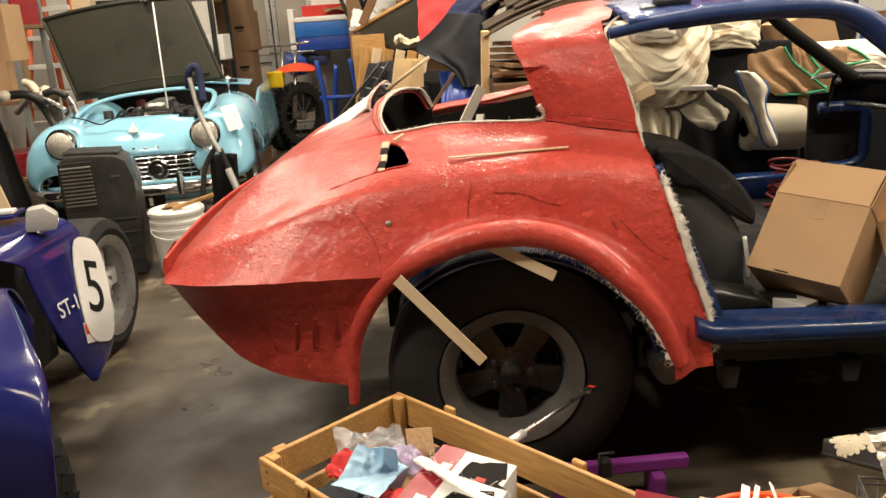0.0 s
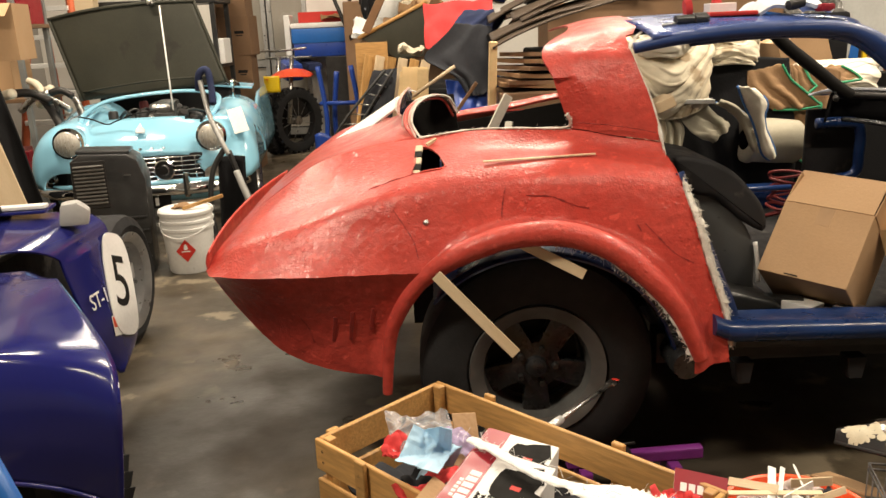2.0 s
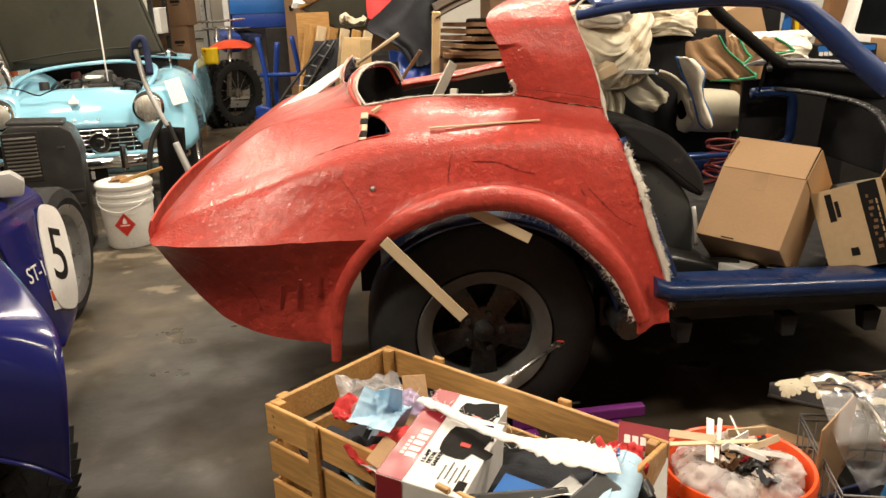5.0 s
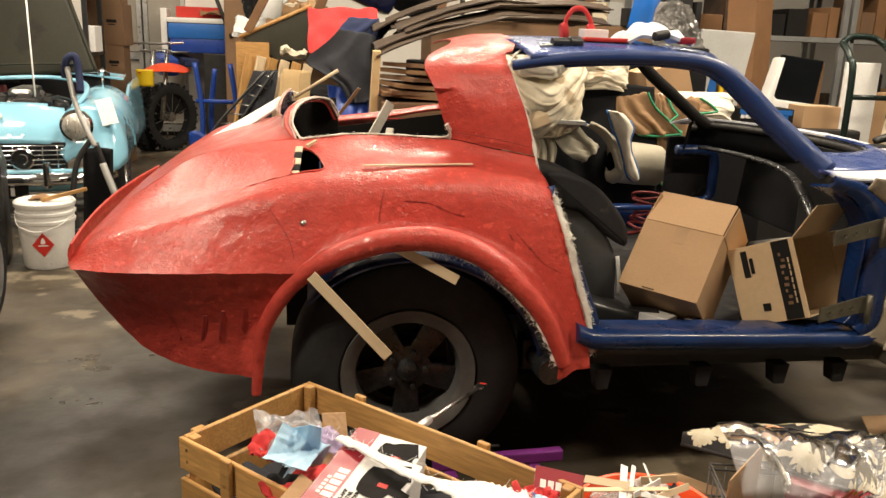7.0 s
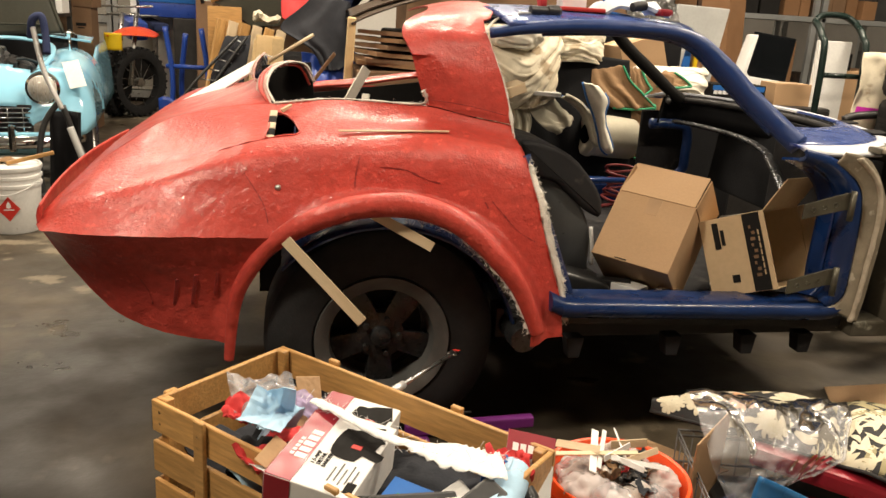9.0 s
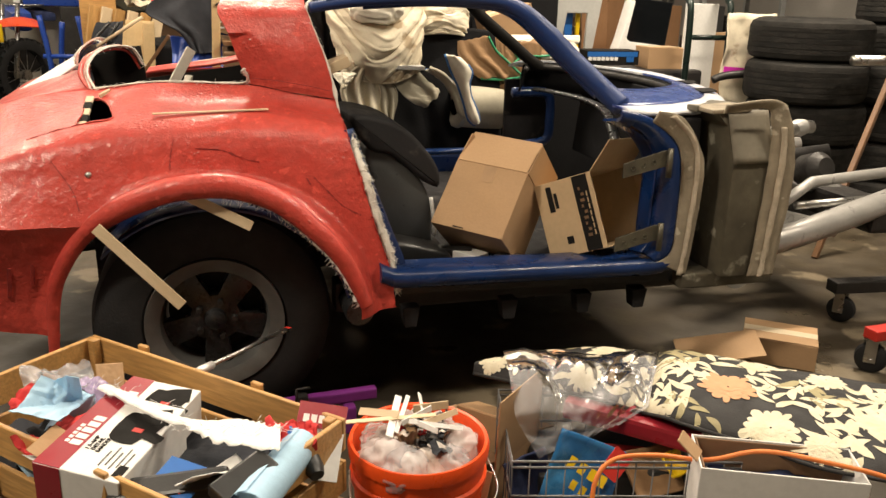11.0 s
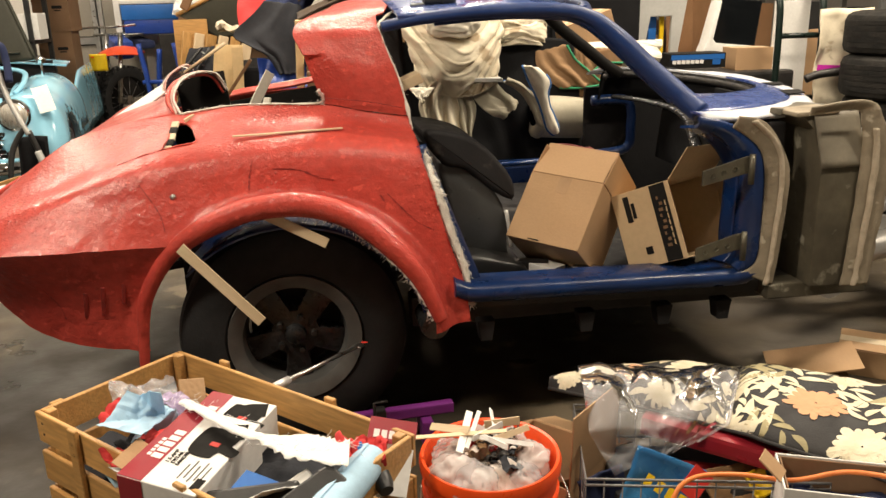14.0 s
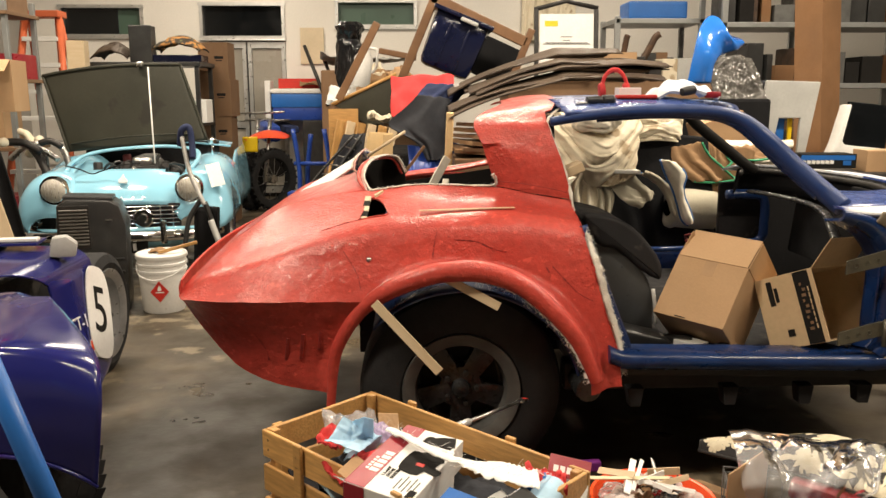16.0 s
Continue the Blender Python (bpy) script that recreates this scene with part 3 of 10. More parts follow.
Z_LEDGE = curve_of([(TAIL, 0.692), (-0.74, 0.772), (-0.62, 0.862), (-0.50, 0.934), (-0.40, 0.960), (-0.30, 0.973), (-0.18, 0.985), (0.00, 1.01), (0.254, 1.012), (0.40, 0.99), (0.65, 0.95)])
Z_SPINE = curve_of([(TAIL, 0.70), (-0.74, 0.785), (-0.60, 0.872), (-0.45, 0.932), (-0.30, 0.998), (-0.20, 1.066), (-0.10, 1.10)])
# the wheel opening: x, z, distance from the middle line and radius of its rolled lip
ARCH_LIP = [(-0.304, 0.306, 2.130, 0.014), (-0.288, 0.445, 2.128, 0.018), (-0.262, 0.530, 2.120, 0.021), (-0.197, 0.627, 2.105, 0.025), (-0.123, 0.684, 2.085, 0.029), (-0.026, 0.731, 2.062, 0.032), (0.065, 0.756, 2.048, 0.034), (0.184, 0.756, 2.040, 0.034), (0.293, 0.721, 2.026, 0.032), (0.389, 0.645, 2.010, 0.029), (0.473, 0.549, 1.998, 0.025), (0.534, 0.425, 1.988, 0.020)]
ARCH = [(x, z) for x, z, y, r in ARCH_LIP]
LIP_Y = curve_of([(x, y) for x, z, y, r in ARCH_LIP])
arch_z = curve_of(ARCH)


def side_at(x, v):
    """The near side of the body: v runs from the lower edge (0) to the inner edge of the deck (1)."""
    ym, zm, yr, zr = Y_MID(x), Z_MID(x), Y_RIDGE(x), Z_RIDGE(x)
    yl, zl, hollow = Y_LEDGE(x), Z_LEDGE(x), min(1.0, max(0.0, (x + 0.12) / 0.22))
    ks = [(Y_BOT(x), Z_BOT(x)), (Y_CREASE(x), Z_CREASE(x)), (ym, zm), (ym + 0.42 * (yr - ym), zm + 0.72 * (zr - zm)), (yr, zr), (yr + 0.024, zr + 0.006), (yr + 0.024 + 0.62 * (yl - yr - 0.024), zr + 0.006 + (0.62 - 0.30 * hollow) * (zl - zr - 0.006)), (yl, zl)]
    marks = [0.0, CREASE_V, 0.58, 0.72, 0.80, 0.835, 0.925, 1.0]
    if v <= CREASE_V:
        u = v / CREASE_V
        y = ks[0][0] + (ks[1][0] - ks[0][0]) * u + 0.018 * math.sin(math.pi * u) * min(1.0, max(0.0, -x / 0.3))
        z = ks[0][1] + (ks[1][1] - ks[0][1]) * u
    else:
        y = CURVE_CACHE(x, 0, ks[1:], marks[1:])(v)
        z = CURVE_CACHE(x, 1, ks[1:], marks[1:])(v)
    # the skin flares out to the rolled lip round the wheel
    if z < 0.90 and y < 2.3:
        d = math.hypot((x - 0.120) / 1.0, z - 0.335)
        r = 0.424 + 0.010 * math.sin(3 * math.atan2(z - 0.335, x - 0.120))
        swell = min(1.0, max(0.0, 1 - (d - r) / 0.062)) if d > r else 1.0
        y += (min(LIP_Y(x) + 0.012, y) - y) * swell * swell * (3 - 2 * swell)
    lump = 0.0030 * wob(x, y, z, 9) + 0.0018 * wob(x, y, z, 23) + 0.0009 * wob(x, y, z, 60)
    return Vector((x, y + lump, z + 0.5 * lump))


SIDE_CURVES = {}
CREASE_V = 27 / 78


def CURVE_CACHE(x, axis, ks, marks):
    key = (round(x, 5), axis)
    if key not in SIDE_CURVES:
        SIDE_CURVES[key] = curve_of([(m, k[axis]) for m, k in zip(marks, ks)])
    return SIDE_CURVES[key]


def in_arch(p):
    return ARCH[0][0] < p.x < ARCH[-1][0] and p.y < 2.3 and p.z < arch_z(p.x)


def front_edge_x(z):
    """The cut front edge of the red body, along the door opening."""
    return FRONT_EDGE(z)


FRONT_EDGE = curve_of([(0.36, 0.650), (0.48, 0.640), (0.62, 0.600), (0.76, 0.560), (0.90, 0.525), (1.00, 0.515), (1.08, 0.495), (1.16, 0.468), (1.235, 0.445)])


FILLER = [(p.x, p.y) for p in along([(-0.213, 2.285, 0), (-0.205, 2.37, 0), (-0.196, 2.455, 0), (-0.172, 2.468, 0), (-0.145, 2.42, 0), (-0.127, 2.35, 0), (-0.120, 2.29, 0), (-0.165, 2.283, 0)], 8, True)]


def fuel_hole(p):
    inside = False
    if p.z > 0.8 and -0.24 < p.x < -0.10:
        for (ax, ay), (bx, by) in zip(FILLER, FILLER[1:] + FILLER[:1]):
            if (ay > p.y) != (by > p.y) and p.x < ax + (p.y - ay) / (by - ay) * (bx - ax):
                inside = not inside
    return inside


car = thing("sports_car", "stripped old sports car, red fibreglass rear and dark blue cabin", "car", pose(0, 0, 0))


def side_skin():
    def f(u, v):
        x = TAIL + u * (0.66 - TAIL)
        p = side_at(x, v)
        lim = front_edge_x(p.z) - 0.004
        if p.x > lim:
            p = side_at(lim, v)
            p.x = lim + 0.0001 * (u * 10)
        return p
    bm = grid_bm(f, 190, 78, lambda p: not in_arch(p) and not fuel_hole(p) and p.x < front_edge_x(p.z) + 0.001)
    # pull the ragged rim of the wheel opening onto its arch
    for v in bm.verts:
        if v.is_boundary and -0.315 < v.co.x < 0.55 and v.co.z > 0.36 and v.co.y < 2.2:
            best = min(RIM, key=lambda q: (q[0] - v.co.x) ** 2 + (q[1] - v.co.z) ** 2)
            if math.hypot(best[0] - v.co.x, best[1] - v.co.z) < 0.03:
                v.co.x, v.co.z = best
        elif v.is_boundary and v.co.z > 0.8 and -0.25 < v.co.x < -0.09 and 2.26 < v.co.y < 2.49:
            best = min(FILLER, key=lambda q: (q[0] - v.co.x) ** 2 + (q[1] - v.co.y) ** 2)
            if math.hypot(best[0] - v.co.x, best[1] - v.co.y) < 0.02:
                v.co.x, v.co.y = best
    return thick(shade(bm, 24), 0.005)


RIM = [(p.x, p.z) for p in along([(x, 0, z) for x, z in ARCH], 14)]
part("quarter_panel", side_skin(), M["red"], car, "rough glossy red fibreglass rear quarter panel")


def flare():
    """The rolled lip of the wheel opening."""
    bm = bmesh.new()
    pts, radii = [], []
    lips = along([(x, y, z) for x, z, y, r in ARCH_LIP], 14)
    wide = curve_of([(i, q[3]) for i, q in enumerate(ARCH_LIP)])
    for i, p in enumerate(lips):
        r = wide(i / 14) * (1 + 0.06 * wob(p.x * 9, p.z * 9, 4))
        d = Vector((p.x - 0.120, 0, p.z - 0.335)).normalized()
        pts.append(p + d * r * 0.75 + Vector((0, r * 0.2, 0)))
        radii.append(r)
    add_tube(bm, pts, radii, 18)
    for v in bm.verts:
        v.co += v.co.normalized() * 0.0012 * wob(v.co.x, v.co.y, v.co.z, 40)
    return shade(bm, 60)


part("wheel_arch_lip", flare(), M["red"], car, "rounded red lip round the wheel opening")


def deck():
    """The tail between both sides, humped to a spine in the middle."""
    def f(u, v):
        x = TAIL + u * (-0.20 - TAIL - 0.035 * math.sin(math.pi * v))
        w = 2 * v - 1
        half = MID - Y_LEDGE(x)
        y = MID + half * w
        hump = 1 - abs(w) ** 2.2
        z = Z_LEDGE(x) + (Z_SPINE(x) - Z_LEDGE(x)) * hump
        z += 0.002 * wob(x, y, z, 12)
        return Vector((x, y, z))
    return thick(grid_bm(f, 40, 40), 0.005)


part("tail_deck", deck(), M["red"], car)


def far_side():
    def f(u, v):
        x = TAIL + u * 1.33
        p = side_at(x, 0.30 + 0.54 * v)
        return Vector((p.x, 2 * MID - p.y, p.z))
    return thick(grid_bm(f, 40, 24, lambda p: not (abs(p.x - 0.12) < 0.42 and p.z < 0.75)), 0.005)


part("far_quarter_panel", far_side(), M["red"], car)


def tail_face():
    """The rear end, closing the tail from side to side."""
    def f(u, v):
        w = 2 * u - 1
        y = MID + (MID - 2.245) * w
        z = 0.60 + 0.125 * v
        x = TAIL + 0.012 - 0.045 * (1 - w * w) - 0.02 * math.sin(math.pi * v) + 0.07 * (1 - v) ** 2
        return Vector((x, y, z))
    return thick(grid_bm(f, 24, 8), 0.005)


part("tail_face", tail_face(), M["red"], car)


def ease(t):
    t = min(1.0, max(0.0, t))
    return t * t * (3 - 2 * t)


def sail():
    """The roof pillar behind the door and the rear of the roof, one piece."""
    back = curve_of([(1.005, 0.268), (1.05, 0.248), (1.16, 0.212), (1.255, 0.178), (1.30, 0.20)])

    def f(u, v):
        # v climbs from the shoulder over the pillar onto the roof
        ks_y = SAIL_Y(v)
        z = SAIL_Z(v)
        zz = min(z, 1.26)
        x0 = (back(z) if v > 0.14 else 0.262) + 0.13 * ease((v - 0.50) / 0.40)
        x1 = front_edge_x(zz) if v < 0.62 else 0.47 + 0.04 * min(1, (v - 0.62) / 0.1)
        x = x0 + (x1 - x0) * u
        y = ks_y + 0.010 * math.sin(math.pi * u) * (1 - v)
        z += 0.012 * math.sin(math.pi * u) * max(0, v - 0.5) + 0.02 * u * ease((v - 0.56) / 0.1) - 0.006 * (1 - u) ** 2 * ease((v - 0.42) / 0.2)
        if v < 0.40:
            k = (1 - v / 0.40) ** 2
            y = max(y, Y_LEDGE(x) * (1 - v) + y * v) * (1 - k) + (Y_LEDGE(x) - 0.003) * k
            z += (Z_LEDGE(x) + 0.002 - SAIL_Z(0.0)) * k
        lump = 0.003 * wob(x, y, z, 13)
        return Vector((x, y - lump, z + lump))
    return thick(grid_bm(f, 44, 100), 0.006)


SAIL_Y = curve_of([(0.0, 2.34), (0.12, 2.345), (0.30, 2.365), (0.45, 2.40), (0.55, 2.445), (0.64, 2.52), (0.78, 2.70), (0.90, MID), (1.0, 3.3)])
SAIL_Z = curve_of([(0.0, 1.000), (0.12, 1.036), (0.30, 1.115), (0.45, 1.19), (0.55, 1.238), (0.64, 1.272), (0.78, 1.30), (0.90, 1.312), (1.0, 1.295)])
part("roof_pillar", sail(), M["red"], car, "red fibreglass roof pillar with dark smudges")
part("pillar_seam", tube_bm(along([(0.27, 2.352, 1.037), (0.36, 2.336, 1.028), (0.44, 2.330, 1.014), (0.50, 2.322, 1.0)], 6), 0.0013, 5), M["red_shadow"], car)


def frayed(points, width, seed, name="frayed_edge"):
    """A ragged band of raw glass fibre along a cut edge."""
    rnd = random.Random(seed)
    pts = along(points, 10)
    bm = bmesh.new()
    add_tube(bm, pts, [width * (0.75 + 0.7 * wob(p.x * 30, p.y * 30, p.z * 30)) for p in pts], 8, flat=0.6)
    for p in pts:
        for k in range(2):
            a = p + Vector((rnd.uniform(-1, 1), rnd.uniform(-0.6, 0.2), rnd.uniform(-1, 1))) * width
            b = a + Vector((rnd.uniform(-1, 1), rnd.uniform(-1, 0.2), rnd.uniform(-1, 0.6))) * width * 2.2
            add_tube(bm, [a, a.lerp(b, 0.7)], [0.0008, 0.0003], 4)
    return part(name, bm, M["glass_edge"], car, "ragged white raw fibreglass edge")


def woolly_edge():
    """Torn white glass mat that stands out along the lower door edge, thick with loose fibres."""
    rnd = random.Random(3)
    spine = along([(FRONT_EDGE(z) + 0.003, side_at(FRONT_EDGE(z) - 0.01, v).y + 0.010, z) for z, v in ((0.44, 0.08), (0.52, 0.19), (0.62, 0.32), (0.72, 0.48), (0.80, 0.62), (0.885, 0.77))], 16)
    sheet, hair = bmesh.new(), bmesh.new()
    rows = []
    for p in spine:
        w = (0.006 + 0.015 * min(1.0, max(0.0, (p.z - 0.47) / 0.10))) * (0.75 + 0.9 * abs(wob(p.z * 24, 2, 5)) + 0.35 * wob(p.z * 70, 1, 1))
        rows.append([sheet.verts.new(p + Vector((w * k / 4, -0.006 * math.sin(math.pi * k / 4) + 0.004 * wob(p.z * 40, k, 7), 0.004 * wob(p.z * 50, k * 2, 3)))) for k in range(5)])
        for k in range(16):
            a = p + Vector((w * rnd.uniform(0.0, 1.05), rnd.uniform(-0.009, 0.004), rnd.uniform(-0.006, 0.006)))
            b = Vector((rnd.uniform(-0.2, 1), rnd.uniform(-0.6, 0.3), rnd.uniform(-1.0, 0.8))).normalized() * rnd.uniform(0.006, 0.020)
            add_tube(hair, [a, a + b * 0.6 + Vector((0, -0.002, 0)), a + b + Vector((0, 0, -0.003))], [0.0009, 0.0007, 0.0003], 3, caps=False)
    for r0, r1 in zip(rows, rows[1:]):
        for k in range(4):
            sheet.faces.new((r0[k], r1[k], r1[k + 1], r0[k + 1]))
    edge = part("frayed_edge", thick(shade(sheet, 80), 0.006), M["glass_edge"], car, "ragged white raw fibreglass edge")
    part("loose_fibre", hair, M["glass_edge"], edge)


woolly_edge()
frayed([(0.527, 2.30, 0.905), (0.515, 2.335, 1.0), (0.495, 2.36, 1.08), (0.468, 2.39, 1.16), (0.447, 2.437, 1.232), (0.47, 2.49, 1.262), (0.512, 2.55, 1.288), (0.518, 2.65, 1.305)], 0.006, 5)
frayed([(-0.19, 2.555, 0.985), (-0.10, 2.53, 1.0), (0.0, 2.503, 1.012), (0.12, 2.453, 1.015), (0.235, 2.408, 1.016), (0.262, 2.395, 1.03), (0.248, 2.375, 1.06)], 0.0075, 7)
frayed([(-0.19, 2.56, 0.985), (-0.215, 2.62, 1.03), (-0.20, 2.70, 1.075), (-0.15, 2.76, 1.098), (-0.09, 2.80, 1.09), (-0.055, 2.81, 1.03)], 0.0045, 9)
frayed([(-0.20, 2.93, 1.10), (-0.235, 3.05, 1.095), (-0.215, 3.15, 1.03), (-0.20, 3.28, 0.98)], 0.0045, 11)
frayed([(x, y + 0.012, z - 0.002) for x, z, y, r in ARCH_LIP[3:]], 0.0045, 13)


def hoop():
    """The rear hoop over the cut deck: a red band under the frayed edge."""
    pts = along([(-0.20, 2.56, 0.975), (-0.235, 2.62, 1.02), (-0.225, 2.70, 1.065), (-0.17, 2.76, 1.088), (-0.11, 2.81, 1.08), (-0.075, 2.83, 1.02)], 6)
    return tube_bm(pts, 0.008, 8, flat=0.6)


part("deck_hoop", hoop(), M["red"], car)


def window_rib():
    """The pale torn rib that splits the rear window in two."""
    near = along([(-0.205, 2.56, 0.985), (-0.222, 2.62, 1.030), (-0.205, 2.70, 1.075), (-0.155, 2.76, 1.098), (-0.095, 2.80, 1.090), (-0.060, 2.81, 1.035)], 8)

    def f(u, v):
        p = on_path(near, u)
        return p + Vector((-0.034 * v * (1 - 0.5 * u), 0.075 * v, 0.006 * math.sin(math.pi * v) - 0.012 * v + 0.003 * wob(u * 14, v * 5, 2)))
    return thick(grid_bm(f, 44, 8), 0.005)


part("window_rib", window_rib(), M["torn_red"], car, "pale torn fibreglass rib between the rear windows")
far_hole = along([(-0.266, 2.78, 1.050), (-0.262, 2.86, 1.076), (-0.250, 3.00, 1.090), (-0.240, 3.15, 1.090), (-0.236, 3.27, 1.064), (-0.238, 3.10, 1.045), (-0.243, 2.92, 1.034), (-0.250, 2.80, 1.033)], 5, True)


def far_surround(first, last, count):
    """Skin round the far rear opening, from one offset of its edge to another."""
    mid = Vector((-0.25, 3.02, 1.06))
    bm = bmesh.new()
    rows = [[bm.verts.new(p + Vector((0.010 * k / count - 0.004, (p - mid).y * 0.10 * (first + (last - first) * k / count), math.copysign(0.012, p.z - mid.z) * (first + (last - first) * k / count)))) for k in range(count + 1)] for p in far_hole]
    for r0, r1 in zip(rows, rows[1:] + rows[:1]):
        for k in range(count):
            bm.faces.new((r0[k], r1[k], r1[k + 1], r0[k + 1]))
    return thick(shade(bm, 60), 0.005)


part("far_window_surround", far_surround(0.0, 1.0, 3), M["torn_red"], car, "torn pale rim of the far rear opening")
# dark plate just behind the far opening, painted as the shaded void
inside = bmesh.new()
inside.faces.new([inside.verts.new(p + Vector((0.012, 0, 0))) for p in far_hole])
part("far_window_inside", thick(inside, 0.01), M["tub_navy"], car, "dark plate standing in for shade in the far rear opening")
frayed([tuple(p + Vector((-0.006, 0, 0))) for p in far_hole[::3]], 0.0035, 15)
# black plate behind the hoop stands in for the shade inside
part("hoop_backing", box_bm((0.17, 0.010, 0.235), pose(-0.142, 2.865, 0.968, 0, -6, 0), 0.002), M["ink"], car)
part("far_window_lip", thick(grid_bm(lambda u, v: Vector((-0.11 + 0.50 * u, 3.30 + 0.03 * v, 0.948 + 0.07 * u + 0.018 * v + 0.003 * math.sin(9 * u))), 14, 4), 0.008), M["red"], car)
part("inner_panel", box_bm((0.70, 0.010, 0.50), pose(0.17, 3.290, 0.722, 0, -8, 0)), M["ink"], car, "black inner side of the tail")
part("far_window_edge", tube_bm([(-0.11, 3.335, 0.967), (0.14, 3.335, 1.003), (0.39, 3.335, 1.037)], 0.005, 6), M["glass_edge"], car)


def bare_fender():
    """The far haunch in bare white gelcoat, showing past the red tail."""
    def f(u, v):
        x = -0.645 + 0.37 * u
        return Vector((x, 3.18 + 0.06 * v, 0.775 + 0.676 * (x + 0.645) + (0.062 - 0.028 * u) * v * min(1.0, u / 0.10 + 0.15)))
    return thick(grid_bm(f, 16, 8), 0.006)


part("far_haunch", bare_fender(), M["white"], car, "bare white fibreglass haunch")
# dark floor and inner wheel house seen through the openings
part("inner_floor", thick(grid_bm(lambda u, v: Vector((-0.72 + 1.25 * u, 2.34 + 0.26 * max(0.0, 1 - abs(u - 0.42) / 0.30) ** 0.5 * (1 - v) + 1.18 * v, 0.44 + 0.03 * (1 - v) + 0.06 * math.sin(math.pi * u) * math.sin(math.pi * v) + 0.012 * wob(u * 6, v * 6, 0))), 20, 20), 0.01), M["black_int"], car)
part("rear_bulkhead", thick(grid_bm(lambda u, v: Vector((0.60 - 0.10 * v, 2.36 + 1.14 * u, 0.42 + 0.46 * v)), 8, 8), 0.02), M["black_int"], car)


def wheel_house():
    def f(u, v):
        a = math.pi * (0.24 + 0.70 * u)
        r = 0.40
        return Vector((0.128 - 1.02 * r * math.cos(a), 2.13 + 0.42 * v, 0.30 + r * math.sin(a)))
    bm = grid_bm(f, 24, 6)
    return thick(bm, 0.006)


part("wheel_house", wheel_house(), M["blue"], car, "dark blue inner wheel housing")
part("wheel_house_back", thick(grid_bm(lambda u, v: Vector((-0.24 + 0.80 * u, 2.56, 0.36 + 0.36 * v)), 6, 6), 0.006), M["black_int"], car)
# the small slits cut in the lower tail


def slit_y(x, z):
    return side_at(x, min(range(35), key=lambda k: abs(side_at(x, k / 100).z - z)) / 100).y


def slit_tilt(x):
    a, b = side_at(x, 0.05), side_at(x, 0.30)
    return math.degrees(math.atan2(b.y - a.y, b.z - a.z)) * -1


for sx, sz, sh in ((-0.455, 0.505, 0.085), (-0.405, 0.515, 0.095), (-0.345, 0.535, 0.07)):
    slit = bmesh.new()
    add_box(slit, (0.011, 0.006, sh), None, 0.0025)
    part("slit", slit, M["red_shadow"], car, "dark worn slit").matrix_basis = pose(sx, slit_y(sx, sz) - 0.002, sz, slit_tilt(sx), 6, 10)


def rivet():
    r = part("fastener", lathe_bm([(0.0, 0.006), (0.004, 0.0055), (0.0075, 0.003), (0.009, 0.0)], 14), M["steel"], car, "small steel fastener")
    p = side_at(-0.179, 0.585)
    r.matrix_basis = pose(p.x, p.y - 0.001, p.z, 62, 0, 0)


rivet()

# striped guide in the filler opening
for i in range(5):
    t = (i + 0.5) / 5
    b = box_bm((0.022, 0.034, 0.010), None, 0.002, 1)
    part("guide_band", b, M["ink"] if i % 2 else M["card_white"], car, "cream and black banded guide").matrix_basis = pose(-0.204 + 0.012 * t, 2.298 + 0.155 * t, 0.905 + 0.068 * t, 23, 0, -5)
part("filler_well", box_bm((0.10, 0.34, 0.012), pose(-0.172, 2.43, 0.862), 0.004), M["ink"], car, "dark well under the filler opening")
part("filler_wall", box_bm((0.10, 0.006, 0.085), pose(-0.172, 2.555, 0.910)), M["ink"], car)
for sx in (-0.043, 0.043):
    part("filler_wall", box_bm((0.006, 0.28, 0.05), pose(-0.172 + sx, 2.42, 0.891), 0.002), M["blue"], car)


def skin_at(x, y):
    """The place on the shoulder over a point of the plan."""
    p = side_at(x, min(range(80, 101), key=lambda k: abs(side_at(x, k / 100).y - y)) / 100)
    return Vector((x, y, p.z + 0.001))


filler_ring = [skin_at(x, y) for x, y in FILLER[::2]]
part("filler_rim", tube_bm(filler_ring, 0.0026, 6, True), M["red"], car, "rough red rim of the filler opening")
part("filler_wedge", prism_bm([(0, 0), (0.05, 0.012), (0.05, 0.020), (0, 0.014)], 0.02, pose(-0.165, 2.47, 0.968, 0, -18, 24) @ Matrix.Diagonal((0.7, 0.7, 0.7, 1))), M["stick_wood"], car, "small pine wedge")


def body_line(points, width, name="pencil_line"):
    """A dark worn line drawn along the skin, through places given as x and girth."""
    bm = bmesh.new()
    pts = along([(x, v, 0) for x, v in points], 8)
    rows = []
    rnd = random.Random(int(abs(points[0][0]) * 1000))
    for i, q in enumerate(pts):
        w = width * rnd.uniform(0.2, 1.4)
        a, b = side_at(q.x, q.y), side_at(q.x + 0.004, q.y + 0.006)
        t = (pts[min(i + 1, len(pts) - 1)] - pts[max(i - 1, 0)]).normalized()
        n = Vector((0, -1, 0.4)).normalized()
        c = side_at(q.x, q.y) + n * 0.0018
        d = Vector((-t.y, 0, t.x)) * w
        rows.append((bm.verts.new(c - d), bm.verts.new(c + d)))
    for r0, r1 in zip(rows, rows[1:]):
        bm.faces.new((r0[0], r0[1], r1[1], r1[0]))
    part(name, bm, M["red_shadow"], car, "dark pencilled mark")


